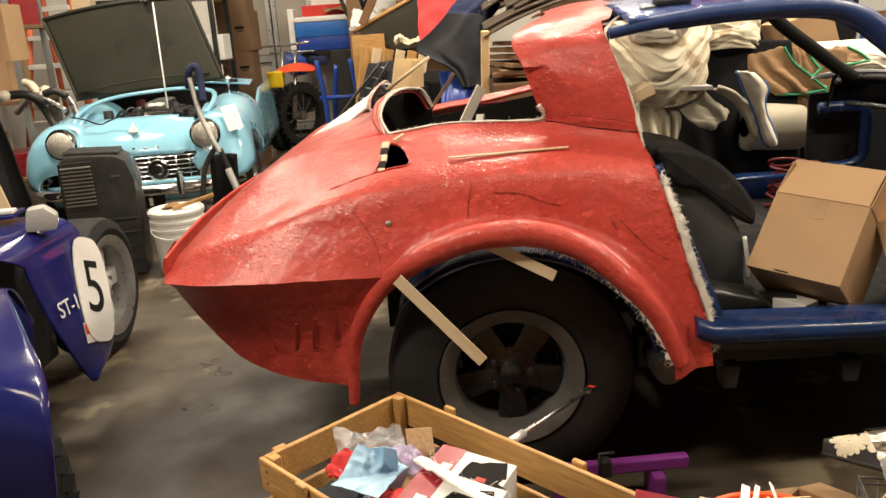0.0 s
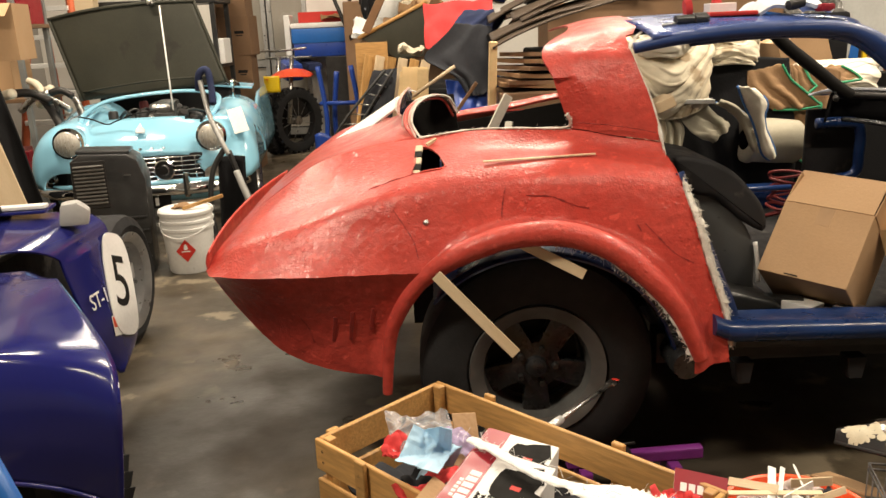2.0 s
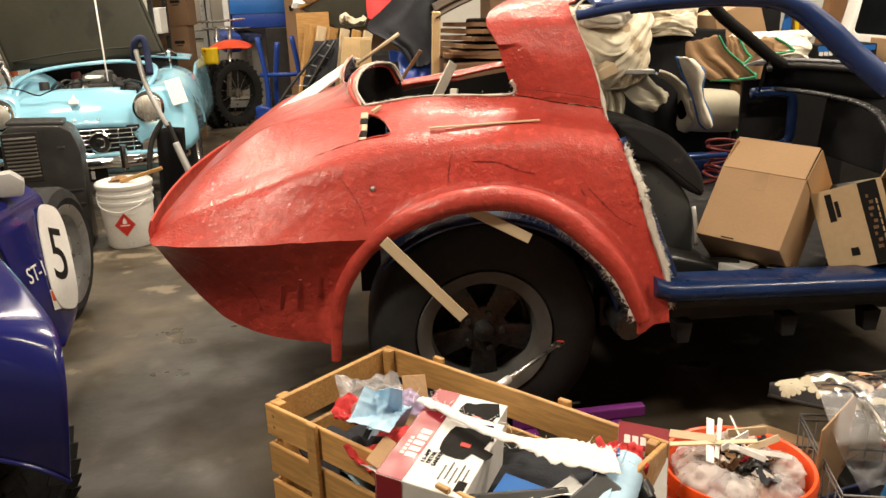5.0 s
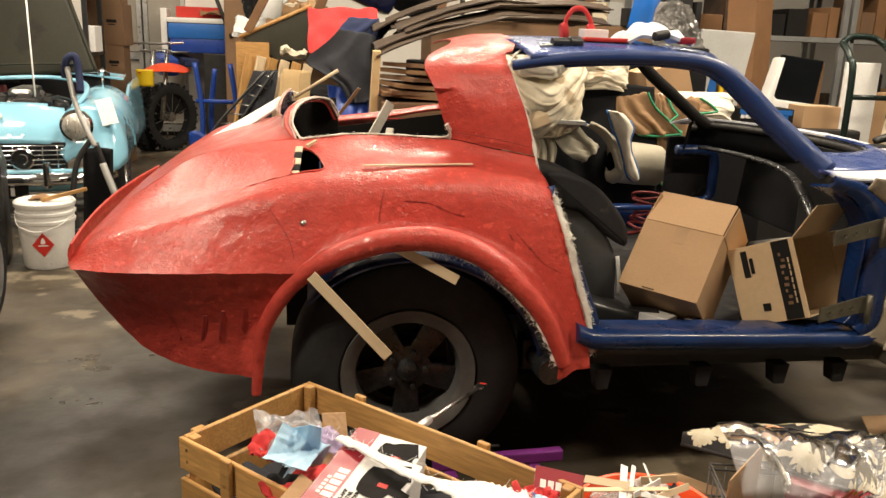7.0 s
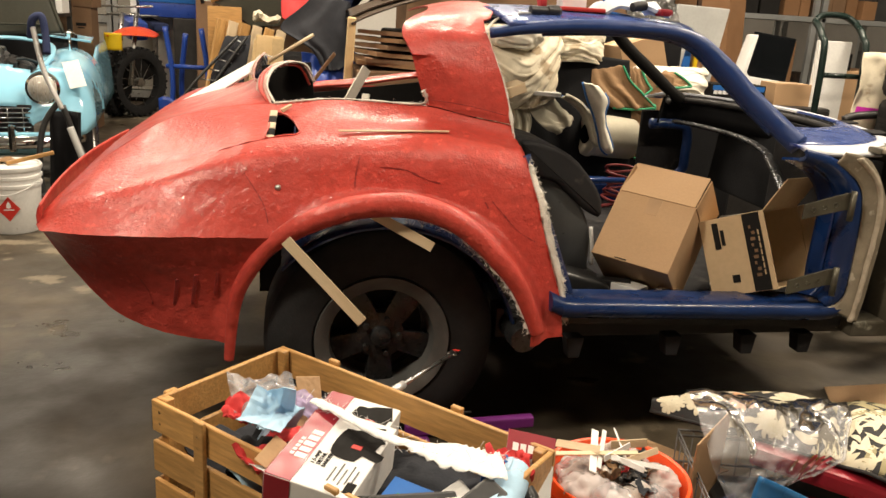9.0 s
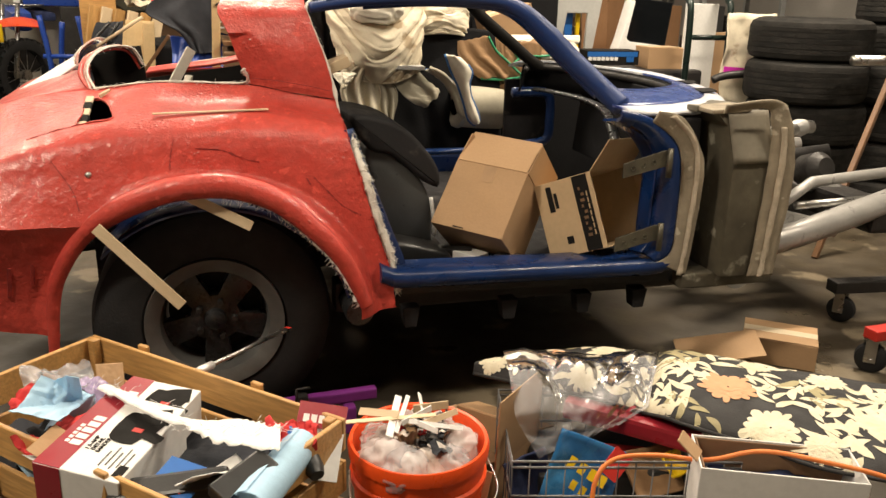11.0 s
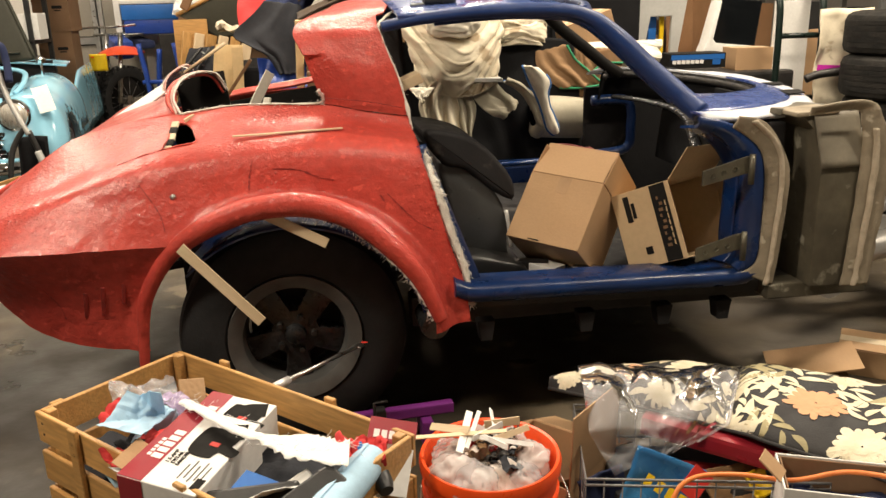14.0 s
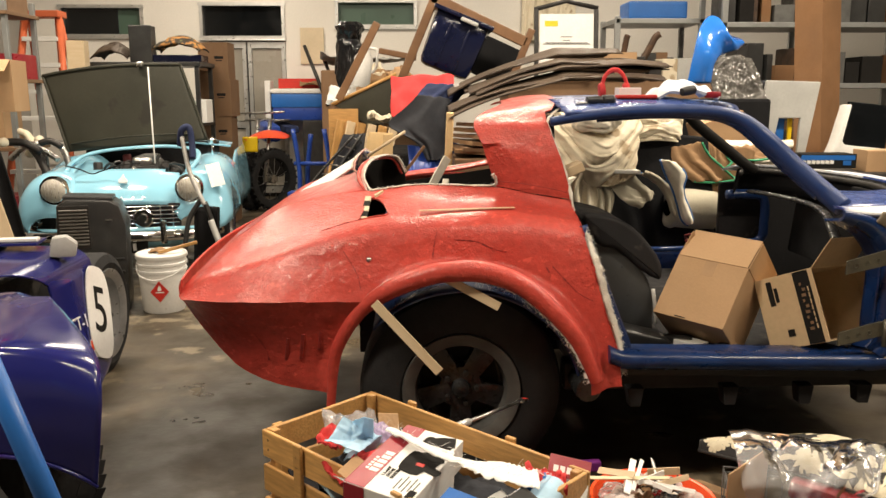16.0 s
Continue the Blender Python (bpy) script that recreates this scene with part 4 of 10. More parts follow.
for path, wd in (([(-0.27, 0.66), (-0.24, 0.58), (-0.215, 0.50), (-0.205, 0.42)], 0.0016), ([(0.045, 0.70), (0.035, 0.64), (0.03, 0.585)], 0.0022), ([(0.10, 0.66), (0.17, 0.65), (0.23, 0.62), (0.27, 0.61)], 0.0024),
                 ([(0.42, 0.57), (0.46, 0.50), (0.50, 0.42), (0.55, 0.36)], 0.0020), ([(-0.56, 0.86), (-0.558, 0.83)], 0.0022), ([(-0.34, 0.80), (-0.26, 0.82), (-0.14, 0.85)], 0.0012), ([(-0.56, 0.20), (-0.53, 0.14), (-0.52, 0.09)], 0.0016), ([(0.40, 0.56), (0.41, 0.53)], 0.0022)):
    body_line(path, wd)


# wheel
def tyre_profile(r_out, r_in, w):
    h = w / 2
    return [(r_in, -h * 0.80), (r_in + 0.02, -h * 0.97), (r_in + (r_out - r_in) * 0.45, -h * 1.04), (r_out - 0.035, -h * 0.97), (r_out - 0.010, -h * 0.85), (r_out, -h * 0.62), (r_out, h * 0.62), (r_out - 0.010, h * 0.85), (r_out - 0.035, h * 0.97), (r_in + (r_out - r_in) * 0.45, h * 1.04), (r_in + 0.02, h * 0.97), (r_in, h * 0.80)]


def car_wheel(name, parent, m, r_out, r_in, w, spokes, mats, label="", spoke_width=0.05):
    """A wheel that turns about its z; its face looks along -z."""
    wh = thing(name, "", "", m)
    wh.parent = parent
    if label:
        tagged(wh, label)
    part("tyre", lathe_bm(tyre_profile(r_out, r_in, w), 56, closed=True), M["rubber"], wh)
    f = -w / 2
    part("rim", lathe_bm([(r_in + 0.013, f + 0.010), (r_in + 0.012, f - 0.002), (r_in - 0.004, f + 0.002), (r_in - 0.030, f + 0.018), (r_in - 0.036, f + 0.055), (r_in - 0.045, f + 0.11), (r_in - 0.03, f + 0.15), (r_in, f + 0.15), (r_in + 0.008, f + 0.03)], 56, closed=True), mats[0], wh)
    for i in range(spokes):
        bm = bmesh.new()
        a = i * math.tau / spokes + 0.3
        outl = [(0.03, -spoke_width * 0.55), (0.03, spoke_width * 0.55), (r_in - 0.03, spoke_width * 0.8), (r_in - 0.03, -spoke_width * 0.8)]
        top = [bm.verts.new((x, y, f + (0.045 if x < 0.1 else 0.06))) for x, y in outl]
        bot = [bm.verts.new((x, y, f + 0.10)) for x, y in outl]
        bm.faces.new(top[::-1])
        bm.faces.new(bot)
        for k in range(4):
            bm.faces.new((top[k], top[(k + 1) % 4], bot[(k + 1) % 4], bot[k]))
        bmesh.ops.bevel(bm, geom=bm.edges[:], offset=0.008, segments=2, affect="EDGES", profile=0.6)
        bmesh.ops.rotate(bm, verts=bm.verts[:], cent=(0, 0, 0), matrix=Matrix.Rotation(a, 3, "Z"))
        bmesh.ops.recalc_face_normals(bm, faces=bm.faces[:])
        part("spoke", shade(bm, 50), mats[1], wh)
    part("hub_cap", lathe_bm([(0, f + 0.020), (0.018, f + 0.022), (0.030, f + 0.030), (0.034, f + 0.045), (0.072, f + 0.050), (0.080, f + 0.065), (0.080, f + 0.10)], 28), mats[1], wh)
    for i in range(5):
        a = i * math.tau / 5
        part("lug_nut", lathe_bm([(0, f + 0.030), (0.008, f + 0.030), (0.010, f + 0.034), (0.010, f + 0.055)], 8, pose(0.056 * math.cos(a), 0.056 * math.sin(a), 0)), mats[2], wh)
    part("brake_back", lathe_bm([(0, f + 0.14), (r_in - 0.05, f + 0.14)], 32), M["black_int"], wh)
    return wh


car_wheel("wheel", car, pose(0.125, 2.27, 0.345, -90, 0, 0), 0.345, 0.188, 0.25, 5, (M["rim_grey"], M["rim_dark"], M["dark_metal"]), "wide black tyre on a dusty grey five-spoke wheel", 0.055)
car_wheel("wheel", car, pose(0.125, 2 * MID - 2.27, 0.345, 90, 0, 0), 0.345, 0.196, 0.25, 5, (M["rim_grey"], M["rim_dark"], M["dark_metal"]), "wide black tyre on the hidden side", 0.055)
part("axle", tube_bm([(0.125, 2.4, 0.345), (0.125, 3.46, 0.345)], 0.045, 12), M["dark_metal"], car)

# ---- blue cabin frame ----


def blue_sill():
    bm = bmesh.new()
    prof = [(2.036, 0.470), (2.028, 0.495), (2.032, 0.520), (2.045, 0.534), (2.075, 0.537), (2.16, 0.530), (2.19, 0.505), (2.19, 0.455), (2.07, 0.452), (2.045, 0.458)]
    for i in range(25):
        u = i / 24
        x = 0.600 + 0.97 * u
        lift = -0.022 * u + 0.030 * max(0, (u - 0.93) / 0.07) ** 2 + 0.02 * max(0, (0.06 - u) / 0.06) ** 2
        ring = [bm.verts.new((x, y, 0.450 + 0.70 * (z - 0.452) + lift + 0.001 * wob(x, y, z, 9))) for y, z in prof]
        if i:
            for k in range(len(prof)):
                bm.faces.new((last[k], last[(k + 1) % len(prof)], ring[(k + 1) % len(prof)], ring[k]))
        else:
            bm.faces.new(ring)
        last = ring
    bm.faces.new(last[::-1])
    bmesh.ops.recalc_face_normals(bm, faces=bm.faces[:])
    return shade(bm, 50)


part("sill", blue_sill(), M["blue"], car, "glossy dark blue door sill")
part("lock_pillar", thick(grid_bm(lambda u, v: Vector((FRONT_EDGE(0.42 + 0.48 * v) - 0.01 + (0.065 - 0.035 * v) * u, 2.085 + 0.03 * u + 0.05 * v + 0.12 * max(0, v - 0.4) ** 1.3, 0.42 + 0.48 * v)), 6, 30), 0.012), M["blue"], car, "dark blue door pillar")
part("far_lock_pillar", thick(grid_bm(lambda u, v: Vector((0.56 + 0.10 * (1 - v) + 0.06 * u, 2 * MID - 2.20 - 0.16 * u - 0.2 * v ** 1.5, 0.44 + 0.80 * v)), 6, 16), 0.012), M["black_int"], car)


def roof_rail():
    pts = along([(0.455, 2.425, 1.238), (0.60, 2.415, 1.262), (0.82, 2.405, 1.276), (1.02, 2.395, 1.272), (1.12, 2.385, 1.245), (1.20, 2.365, 1.182), (1.29, 2.33, 1.092), (1.38, 2.26, 1.0), (1.42, 2.21, 0.955)], 8)
    bm = bmesh.new()
    add_tube(bm, pts, [0.020 + 0.008 * min(1, i / 16) + 0.014 * min(1, max(0, (i - 28) / 14)) for i in range(len(pts))], 12, flat=0.8)
    return shade(bm, 60)


part("roof_rail", roof_rail(), M["rail_blue"], car, "worn blue roof rail and windscreen pillar")
part("seal_channel", tube_bm(along([(0.62, 2.425, 1.250), (0.82, 2.415, 1.262), (1.01, 2.405, 1.256), (1.100, 2.395, 1.230), (1.180, 2.375, 1.166), (1.270, 2.34, 1.076), (1.360, 2.27, 0.984)], 8), 0.018, 8, flat=0.8), M["blue"], car, "darker blue seal channel inside the pillar")


def roof_panel():
    def f(u, v):
        x = 0.505 + 0.66 * u - 0.03 * math.sin(math.pi * v)
        w = 2 * v - 1
        y = MID + 0.53 * w
        z = 1.325 - 0.055 * abs(w) ** 2.6 - 0.035 * max(0, u - 0.72) ** 1.5 / 0.15 + 0.006 * math.sin(math.pi * u)
        return Vector((x, y, z))
    return thick(grid_bm(f, 24, 30), 0.008)


part("roof_panel", roof_panel(), M["roof_blue"], car, "scuffed blue roof panel")
part("windscreen_header", tube_bm(along([(1.10, 2.40, 1.262), (1.16, 2.6, 1.285), (1.17, MID, 1.295), (1.18, 3.26, 1.29), (1.24, 3.47, 1.28)], 6), 0.022, 8, flat=0.7), M["blue"], car)
part("far_windscreen_pillar", tube_bm(along([(0.95, 3.46, 1.285), (1.20, 3.48, 1.29), (1.275, 3.50, 1.268), (1.37, 3.50, 1.178), (1.50, 3.50, 1.078), (1.60, 3.505, 1.000), (1.67, 3.515, 0.958)], 8), 0.027, 12), M["ink"], car, "black far windscreen pillar")
part("far_roof_rail", tube_bm(along([(0.45, 3.44, 1.24), (0.7, 3.46, 1.27), (0.95, 3.46, 1.262)], 6), 0.02, 8), M["blue"], car)


# outlines of the cowl, going round its opening: inner edge, blue lip, white skin
COWL_IN = [(1.51, 2.47), (1.60, 2.43), (1.72, 2.48), (1.82, 2.58), (1.88, 2.73), (1.90, 2.95), (1.86, 3.25), (1.77, 3.48), (1.66, 3.56), (1.58, 3.50), (1.52, 3.30), (1.49, 2.95), (1.49, 2.65)]
COWL_LIP = [(1.38, 2.20), (1.56, 2.18), (1.75, 2.29), (1.89, 2.48), (1.96, 2.70), (1.98, 2.98), (1.95, 3.32), (1.80, 3.60), (1.66, 3.66), (1.53, 3.58), (1.47, 3.32), (1.44, 2.95), (1.44, 2.62)]
COWL_OUT = [(1.40, 2.13), (1.56, 2.11), (1.80, 2.20), (1.92, 2.38), (2.05, 2.66), (2.15, 3.00), (2.20, 3.40), (2.05, 3.62), (1.60, 3.76)]


def cowl_band(a, b, za, zb, first, last, ripple=0.0):
    """A sheet between two of the outlines, from one mark to another."""
    pa = along([(x, y, 0) for x, y in a], 6, len(a) == 13)
    pb = along([(x, y, 0) for x, y in b], 6, len(b) == 13)
    bm = bmesh.new()
    rows = []
    for i in range(first * 6, last * 6 + 1):
        p, q = pa[i % len(pa)], pb[i % len(pb)] if len(b) == 13 else pb[i]
        row = []
        for k in range(6):
            u = k / 5
            c = p.lerp(q, u)
            c.z = za + (zb - za) * u * u + ripple * wob(c.x * 20, c.y * 20, 3)
            row.append(bm.verts.new(c))
        rows.append(row)
    for r0, r1 in zip(rows, rows[1:]):
        for k in range(5):
            bm.faces.new((r0[k], r1[k], r1[k + 1], r0[k + 1]))
    return thick(shade(bm, 60), 0.008)


part("cowl_panel", cowl_band(COWL_IN, COWL_LIP, 0.985, 0.962, 0, 5), M["roof_blue"], car, "worn blue lip of the cowl opening")
part("cowl_far_lip", cowl_band(COWL_IN, COWL_LIP, 0.985, 0.962, 5, 9), M["cowl_white"], car, "sanded white far lip of the cowl opening")
part("cowl_skin", cowl_band(COWL_LIP, COWL_OUT, 0.966, 0.945, 0, 8, 0.004), M["cowl_white"], car, "sanded white skin beside the cowl")
ring_in = along([(x + (1.69 - x) * 0.06, y + (2.98 - y) * 0.04, 0.955) for x, y in COWL_IN], 6, True)
part("cowl_rim", tube_bm(ring_in[2:58], 0.010, 8, False, flat=1.4), M["dark_metal"], car, "grey riveted inner rim")
for k in range(3, 57, 3):
    part("bolt", lathe_bm([(0, 0.004), (0.005, 0.003), (0.006, 0)], 8, Matrix.Translation(ring_in[k] + Vector((0, 0, 0.019)))), M["dark_metal"], car)
part("cowl_inside", cowl_band(COWL_IN, [(x - (1.69 - x) * 0.10, y - (2.98 - y) * 0.05) for x, y in COWL_IN], 0.972, 0.845, 2, 9), M["black_cloth"], car, "dark inner wall of the cowl opening")
for vx, vy, sz in ((1.895, 2.50, 0.9), (1.99, 2.76, 0.7)):
    part("cowl_vent", prism_bm([(-0.05, -0.02), (0.045, -0.05), (0.06, 0.02), (0.0, 0.06)], 0.004, pose(vx, vy, 0.968, 90, 0, -28) @ Matrix.Diagonal((sz, 1, 1.5 * sz, 1))), M["ink"], car, "dark triangular vent")
part("cowl_support", box_bm((0.16, 0.05, 0.02), pose(1.70, 2.14, 0.955, 0, 4, 12), 0.004), M["bare_glass"], car)


def edge_band(inner, outer, yi, yo, cols=5, bow=0.012, depth=0.010, rough=0.0):
    """An upright band between two edges given as (x, z)."""
    a = along([(x, yi, z) for x, z in inner], 8)
    b = along([(x, yo, z) for x, z in outer], 8)
    bm = bmesh.new()
    rows = []
    for i, p in enumerate(a):
        q = b[min(len(b) - 1, round(i * (len(b) - 1) / (len(a) - 1)))]
        rows.append([bm.verts.new(p.lerp(q, k / cols) + Vector((rough * wob(p.z * 30, k, 1), -bow * math.sin(math.pi * k / cols) + rough * wob(p.z * 22, k * 3, 5), 0))) for k in range(cols + 1)])
    for r0, r1 in zip(rows, rows[1:]):
        for k in range(cols):
            bm.faces.new((r0[k], r1[k], r1[k + 1], r0[k + 1]))
    return thick(shade(bm, 50), depth)


POST_OUT = [(1.330, 0.962), (1.437, 0.936), (1.526, 0.868), (1.554, 0.776), (1.558, 0.577), (1.545, 0.505), (1.50, 0.478)]
POST_IN = [(1.335, 0.940), (1.415, 0.905), (1.472, 0.845), (1.495, 0.775), (1.492, 0.600), (1.495, 0.535), (1.470, 0.500)]
part("hinge_post", edge_band(POST_IN, POST_OUT, 2.075, 2.052, 6, 0.016, 0.012), M["blue"], car, "dark blue front door post")
part("hinge_post_web", edge_band([(x - 0.012, z - 0.01) for x, z in POST_IN], POST_IN, 2.14, 2.075, 5, 0.0, 0.008), M["blue"], car)
part("wing_flange", edge_band(POST_OUT[1:], [(1.450, 0.968), (1.535, 0.945), (1.605, 0.850), (1.628, 0.757), (1.616, 0.543), (1.602, 0.435)], 2.040, 2.028, 6, 0.002, 0.006, 0.001), M["primer"], car, "chipped tan primer flange")
part("flange_rib", edge_band([(1.49, 0.952), (1.575, 0.87), (1.598, 0.757), (1.588, 0.543), (1.576, 0.435)], [(1.505, 0.955), (1.587, 0.872), (1.608, 0.757), (1.598, 0.543), (1.586, 0.435)], 2.028, 2.022, 2, 0.002, 0.006, 0.003), M["bare_light"], car, "pale raised rib")


def hinge(z, y):
    h = part("hinge", prism_bm([(0, 0.0), (0.135, 0.030), (0.150, 0.030), (0.150, 0.082), (0.135, 0.082), (0.0, 0.045)], 0.008, None, 0.002), M["hinge_metal"], car, "olive-grey bare metal door hinge")
    h.matrix_basis = pose(1.345, y, z, 0, 0, 0)
    part("hinge_eye", tube_bm([(0.148, -0.01, 0.0), (0.148, -0.01, 0.09)], 0.009, 10), M["hinge_metal"], h)
    for k in range(3):
        part("bolt", lathe_bm([(0, -0.004), (0.006, -0.004), (0.007, 0.0)], 8, pose(0.03 + 0.035 * k, -0.002, 0.030 + 0.008 * k, 90)), M["steel"], h)


hinge(0.765, 2.02)
hinge(0.525, 2.03)


def foot_box():
    """The aged fibreglass firewall and inner wing in front of the door post."""
    prof = [(1.705, 0.43), (1.702, 0.80), (1.690, 0.917), (1.642, 0.968), (1.795, 0.982), (1.838, 0.935), (1.850, 0.80), (1.836, 0.493), (1.832, 0.43)]
    bm = bmesh.new()
    front = [bm.verts.new((x, 1.985 + 0.30 * max(0, z - 0.80), z)) for x, z in prof]
    back = [bm.verts.new((x + 0.02, 2.75, min(z, 0.93))) for x, z in prof]
    bm.faces.new([front[0], front[1], front[6], front[7], front[8]])
    bm.faces.new([front[1], front[2], front[3], front[4], front[5], front[6]])
    bm.faces.new(back[::-1])
    for i in range(len(prof)):
        bm.faces.new((front[i], back[i], back[(i + 1) % len(prof)], front[(i + 1) % len(prof)]))
    bmesh.ops.recalc_face_normals(bm, faces=bm.faces[:])
    bmesh.ops.bevel(bm, geom=bm.edges[:], offset=0.008, segments=2, profile=0.6, affect="EDGES")
    return shade(bm, 25)


part("firewall_panel", foot_box(), M["bare_glass"], car, "aged grey-brown fibreglass firewall panel")
# thin added sheet: puts the upper facet's light into a paler colour
part("firewall_brow", thick(grid_bm(lambda u, v: Vector((1.700 + 0.145 * u - 0.012 * v * (1 - u) - 0.012 * v * u, 1.985 + 0.30 * 0.165 * v - 0.0045, 0.805 + 0.160 * v)), 8, 8), 0.003), M["brow_lit_grey"], car, "sloping brow of the firewall, painted paler as the lit facet")
part("firewall_flange", edge_band([(1.640, 0.965), (1.785, 0.975), (1.815, 0.93), (1.825, 0.80), (1.812, 0.49), (1.806, 0.43)], [(1.640, 0.992), (1.815, 1.004), (1.875, 0.945), (1.916, 0.78), (1.902, 0.55), (1.892, 0.43)], 1.982, 1.972, 6, 0.001, 0.006, 0.004), M["primer"], car, "pale layered fibreglass flange")
part("flange_rib", edge_band([(1.848, 0.92), (1.858, 0.80), (1.843, 0.49), (1.838, 0.43)], [(1.862, 0.92), (1.876, 0.80), (1.858, 0.49), (1.850, 0.43)], 1.974, 1.968, 2, 0.001, 0.006, 0.004), M["bare_light"], car, "pale torn laminate edge")
part("firewall_top", box_bm((0.14, 0.12, 0.014), pose(1.70, 2.08, 0.965, 0, -3, 0), 0.005), M["primer"], car)
# black block fills the gap behind the flange as its shade
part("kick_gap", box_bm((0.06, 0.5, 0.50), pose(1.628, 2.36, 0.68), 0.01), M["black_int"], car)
# toe board coloured black to carry the footwell's deep shade
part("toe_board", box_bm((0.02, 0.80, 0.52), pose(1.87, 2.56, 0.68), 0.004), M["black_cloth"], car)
part("cabin_floor", box_bm((1.10, 1.46, 0.02), pose(1.12, MID, 0.425), 0.004), M["black_int"], car)
part("far_sill", box_bm((0.98, 0.14, 0.13), pose(1.08, 2 * MID - 2.11, 0.46), 0.02), M["blue"], car)


def under_frame():
    bm = bmesh.new()
    add_box(bm, (1.30, 0.09, 0.10), pose(1.14, 2.27, 0.365), 0.01)
    add_box(bm, (1.30, 0.09, 0.10), pose(1.14, 3.59, 0.365), 0.01)
    add_box(bm, (0.09, 1.3, 0.09), pose(0.70, MID, 0.36), 0.01)
    add_box(bm, (0.09, 1.3, 0.09), pose(1.70, MID, 0.36), 0.01)
    return bm


part("chassis_frame", under_frame(), M["dark_metal"], car)
part("rocker_flange", box_bm((1.22, 0.10, 0.040), pose(1.26, 2.125, 0.424, 0, 1.5, 0), 0.006), M["dark_metal"], car, "rusty dark rocker underside")
part("front_rail", box_bm((0.34, 0.08, 0.05), pose(1.76, 2.06, 0.41), 0.006), M["bare_glass"], car)
for bx in (0.70, 1.02, 1.275, 1.475):
    part("body_mount", prism_bm([(-0.028, 0), (0.028, 0), (0.018, -0.065), (-0.018, -0.065)], 0.05, None, 0.004), M["black_int"], car).matrix_basis = pose(bx, 2.075, 0.375)
part("exhaust_can", lathe_bm([(0, -0.01), (0.040, -0.008), (0.045, 0.0), (0.045, 0.25), (0, 0.25)], 24, pose(0.545, 2.10, 0.365, -90)), M["rim_dark"], car, "dull round exhaust tip")
# far door frame, blue, with its hinge
part("far_door_frame", tube_bm(along([(1.55, 3.55, 0.835), (1.70, 3.55, 0.835), (1.745, 3.55, 0.80), (1.75, 3.55, 0.70), (1.73, 3.55, 0.60), (1.56, 3.55, 0.575)], 6), 0.024, 8), M["blue"], car, "dark blue far door post")
part("far_kick_panel", box_bm((0.24, 0.02, 0.34), pose(1.66, 3.64, 0.72), 0.01), M["black_int"], car)
part("dash_brace", tube_bm(along([(1.62, 3.45, 0.862), (1.66, 3.28, 0.866), (1.69, 3.0, 0.863), (1.645, 2.75, 0.852), (1.575, 2.56, 0.825), (1.53, 2.40, 0.76)], 6), 0.019, 8, flat=0.55), M["rim_dark"], car, "dull dark dash brace")
part("wood_block", box_bm((0.075, 0.10, 0.032), pose(0.535, 2.43, 1.07, 0, -22, 0), 0.003), M["stick_wood"], car, "pale wooden packing block")
# bulkhead blackened: shade below the cowl is put into its colour
part("dash_panel", box_bm((0.03, 1.15, 0.34), pose(1.90, 2.95, 0.72, 0, 6, 0), 0.01), M["black_cloth"], car, "bulkhead under the cowl, coloured black for its shade")


# wedges and strips on the body
def strip(name, a, b, w, t, mat, label, roll=0.0, parent=None):
    """A flat wooden strip from a to b."""
    a, b = Vector(a), Vector(b)
    d = b - a
    bm = box_bm((d.length, w, t), pose(0, 0, 0), min(w, t) * 0.12, 1)
    q = d.to_track_quat("X", "Z").to_matrix().to_4x4()
    m = Matrix.Translation((a + b) / 2) @ q @ pose(0, 0, 0, roll, 0, 0)
    ob = solid(name, bm, mat, label, "wooden strip", m)
    return ob


strip("wood_strip", (-0.158, 2.03, 0.690), (0.045, 1.962, 0.482), 0.030, 0.007, M["stick_wood"], "pale pine strip propped under the red wheel arch", 80)
strip("wood_strip", (0.055, 2.075, 0.765), (0.238, 2.03, 0.672), 0.028, 0.007, M["stick_wood"], "pale pine strip wedged over the tyre", 80)
strip("wood_strip", (-0.01, 2.262, 0.949), (0.31, 2.256, 0.958), 0.012, 0.004, M["stick_wood"], "thin pine batten lying on the body ridge", 0)
strip("wood_strip", (0.0, 2.55, 0.93), (0.10, 2.62, 1.10), 0.032, 0.008, M["mat_strip"], "whitewashed strip standing in the rear window opening", 78)
strip("wood_strip", (0.075, 2.475, 0.97), (0.09, 2.50, 1.03), 0.024, 0.010, M["mat_strip"], "short white offcut in the rear window opening", 0)
strip("wood_strip", (-0.10, 3.0, 0.96), (0.02, 3.0, 1.12), 0.02, 0.012, M["dark_wood"], "short dark batten in the rear window opening", 0)

# ---- shapes shared by many things ----
def cloth(name, label, category, mat, centre, size, seed, fold=0.04, rows=34, drape=None, m=None, thickness=0.006, scale=3.0):
    """A rumpled piece of cloth: size is its width and depth, drape(u, v) adds height."""
    w, d = size

    def f(u, v):
        x, y = (u - 0.5) * w, (v - 0.5) * d
        n = wob(x * scale + seed, y * scale, seed * 1.7) + 0.5 * abs(wob(x * scale * 2.3, y * scale * 2.3 + seed, seed)) + 0.25 * wob(x * scale * 6, y * scale * 6, seed)
        z = fold * n + (drape(u, v) if drape else 0)
        return Vector((x + 0.35 * fold * wob(y * 5, seed, x * 4), y + 0.35 * fold * wob(x * 5, y * 3, seed), z))
    bm = thick(grid_bm(f, rows, rows), thickness)
    return solid(name, bm, mat, label, category, (m if m is not None else Matrix.Identity(4)).copy() if m is not None else pose(*centre))


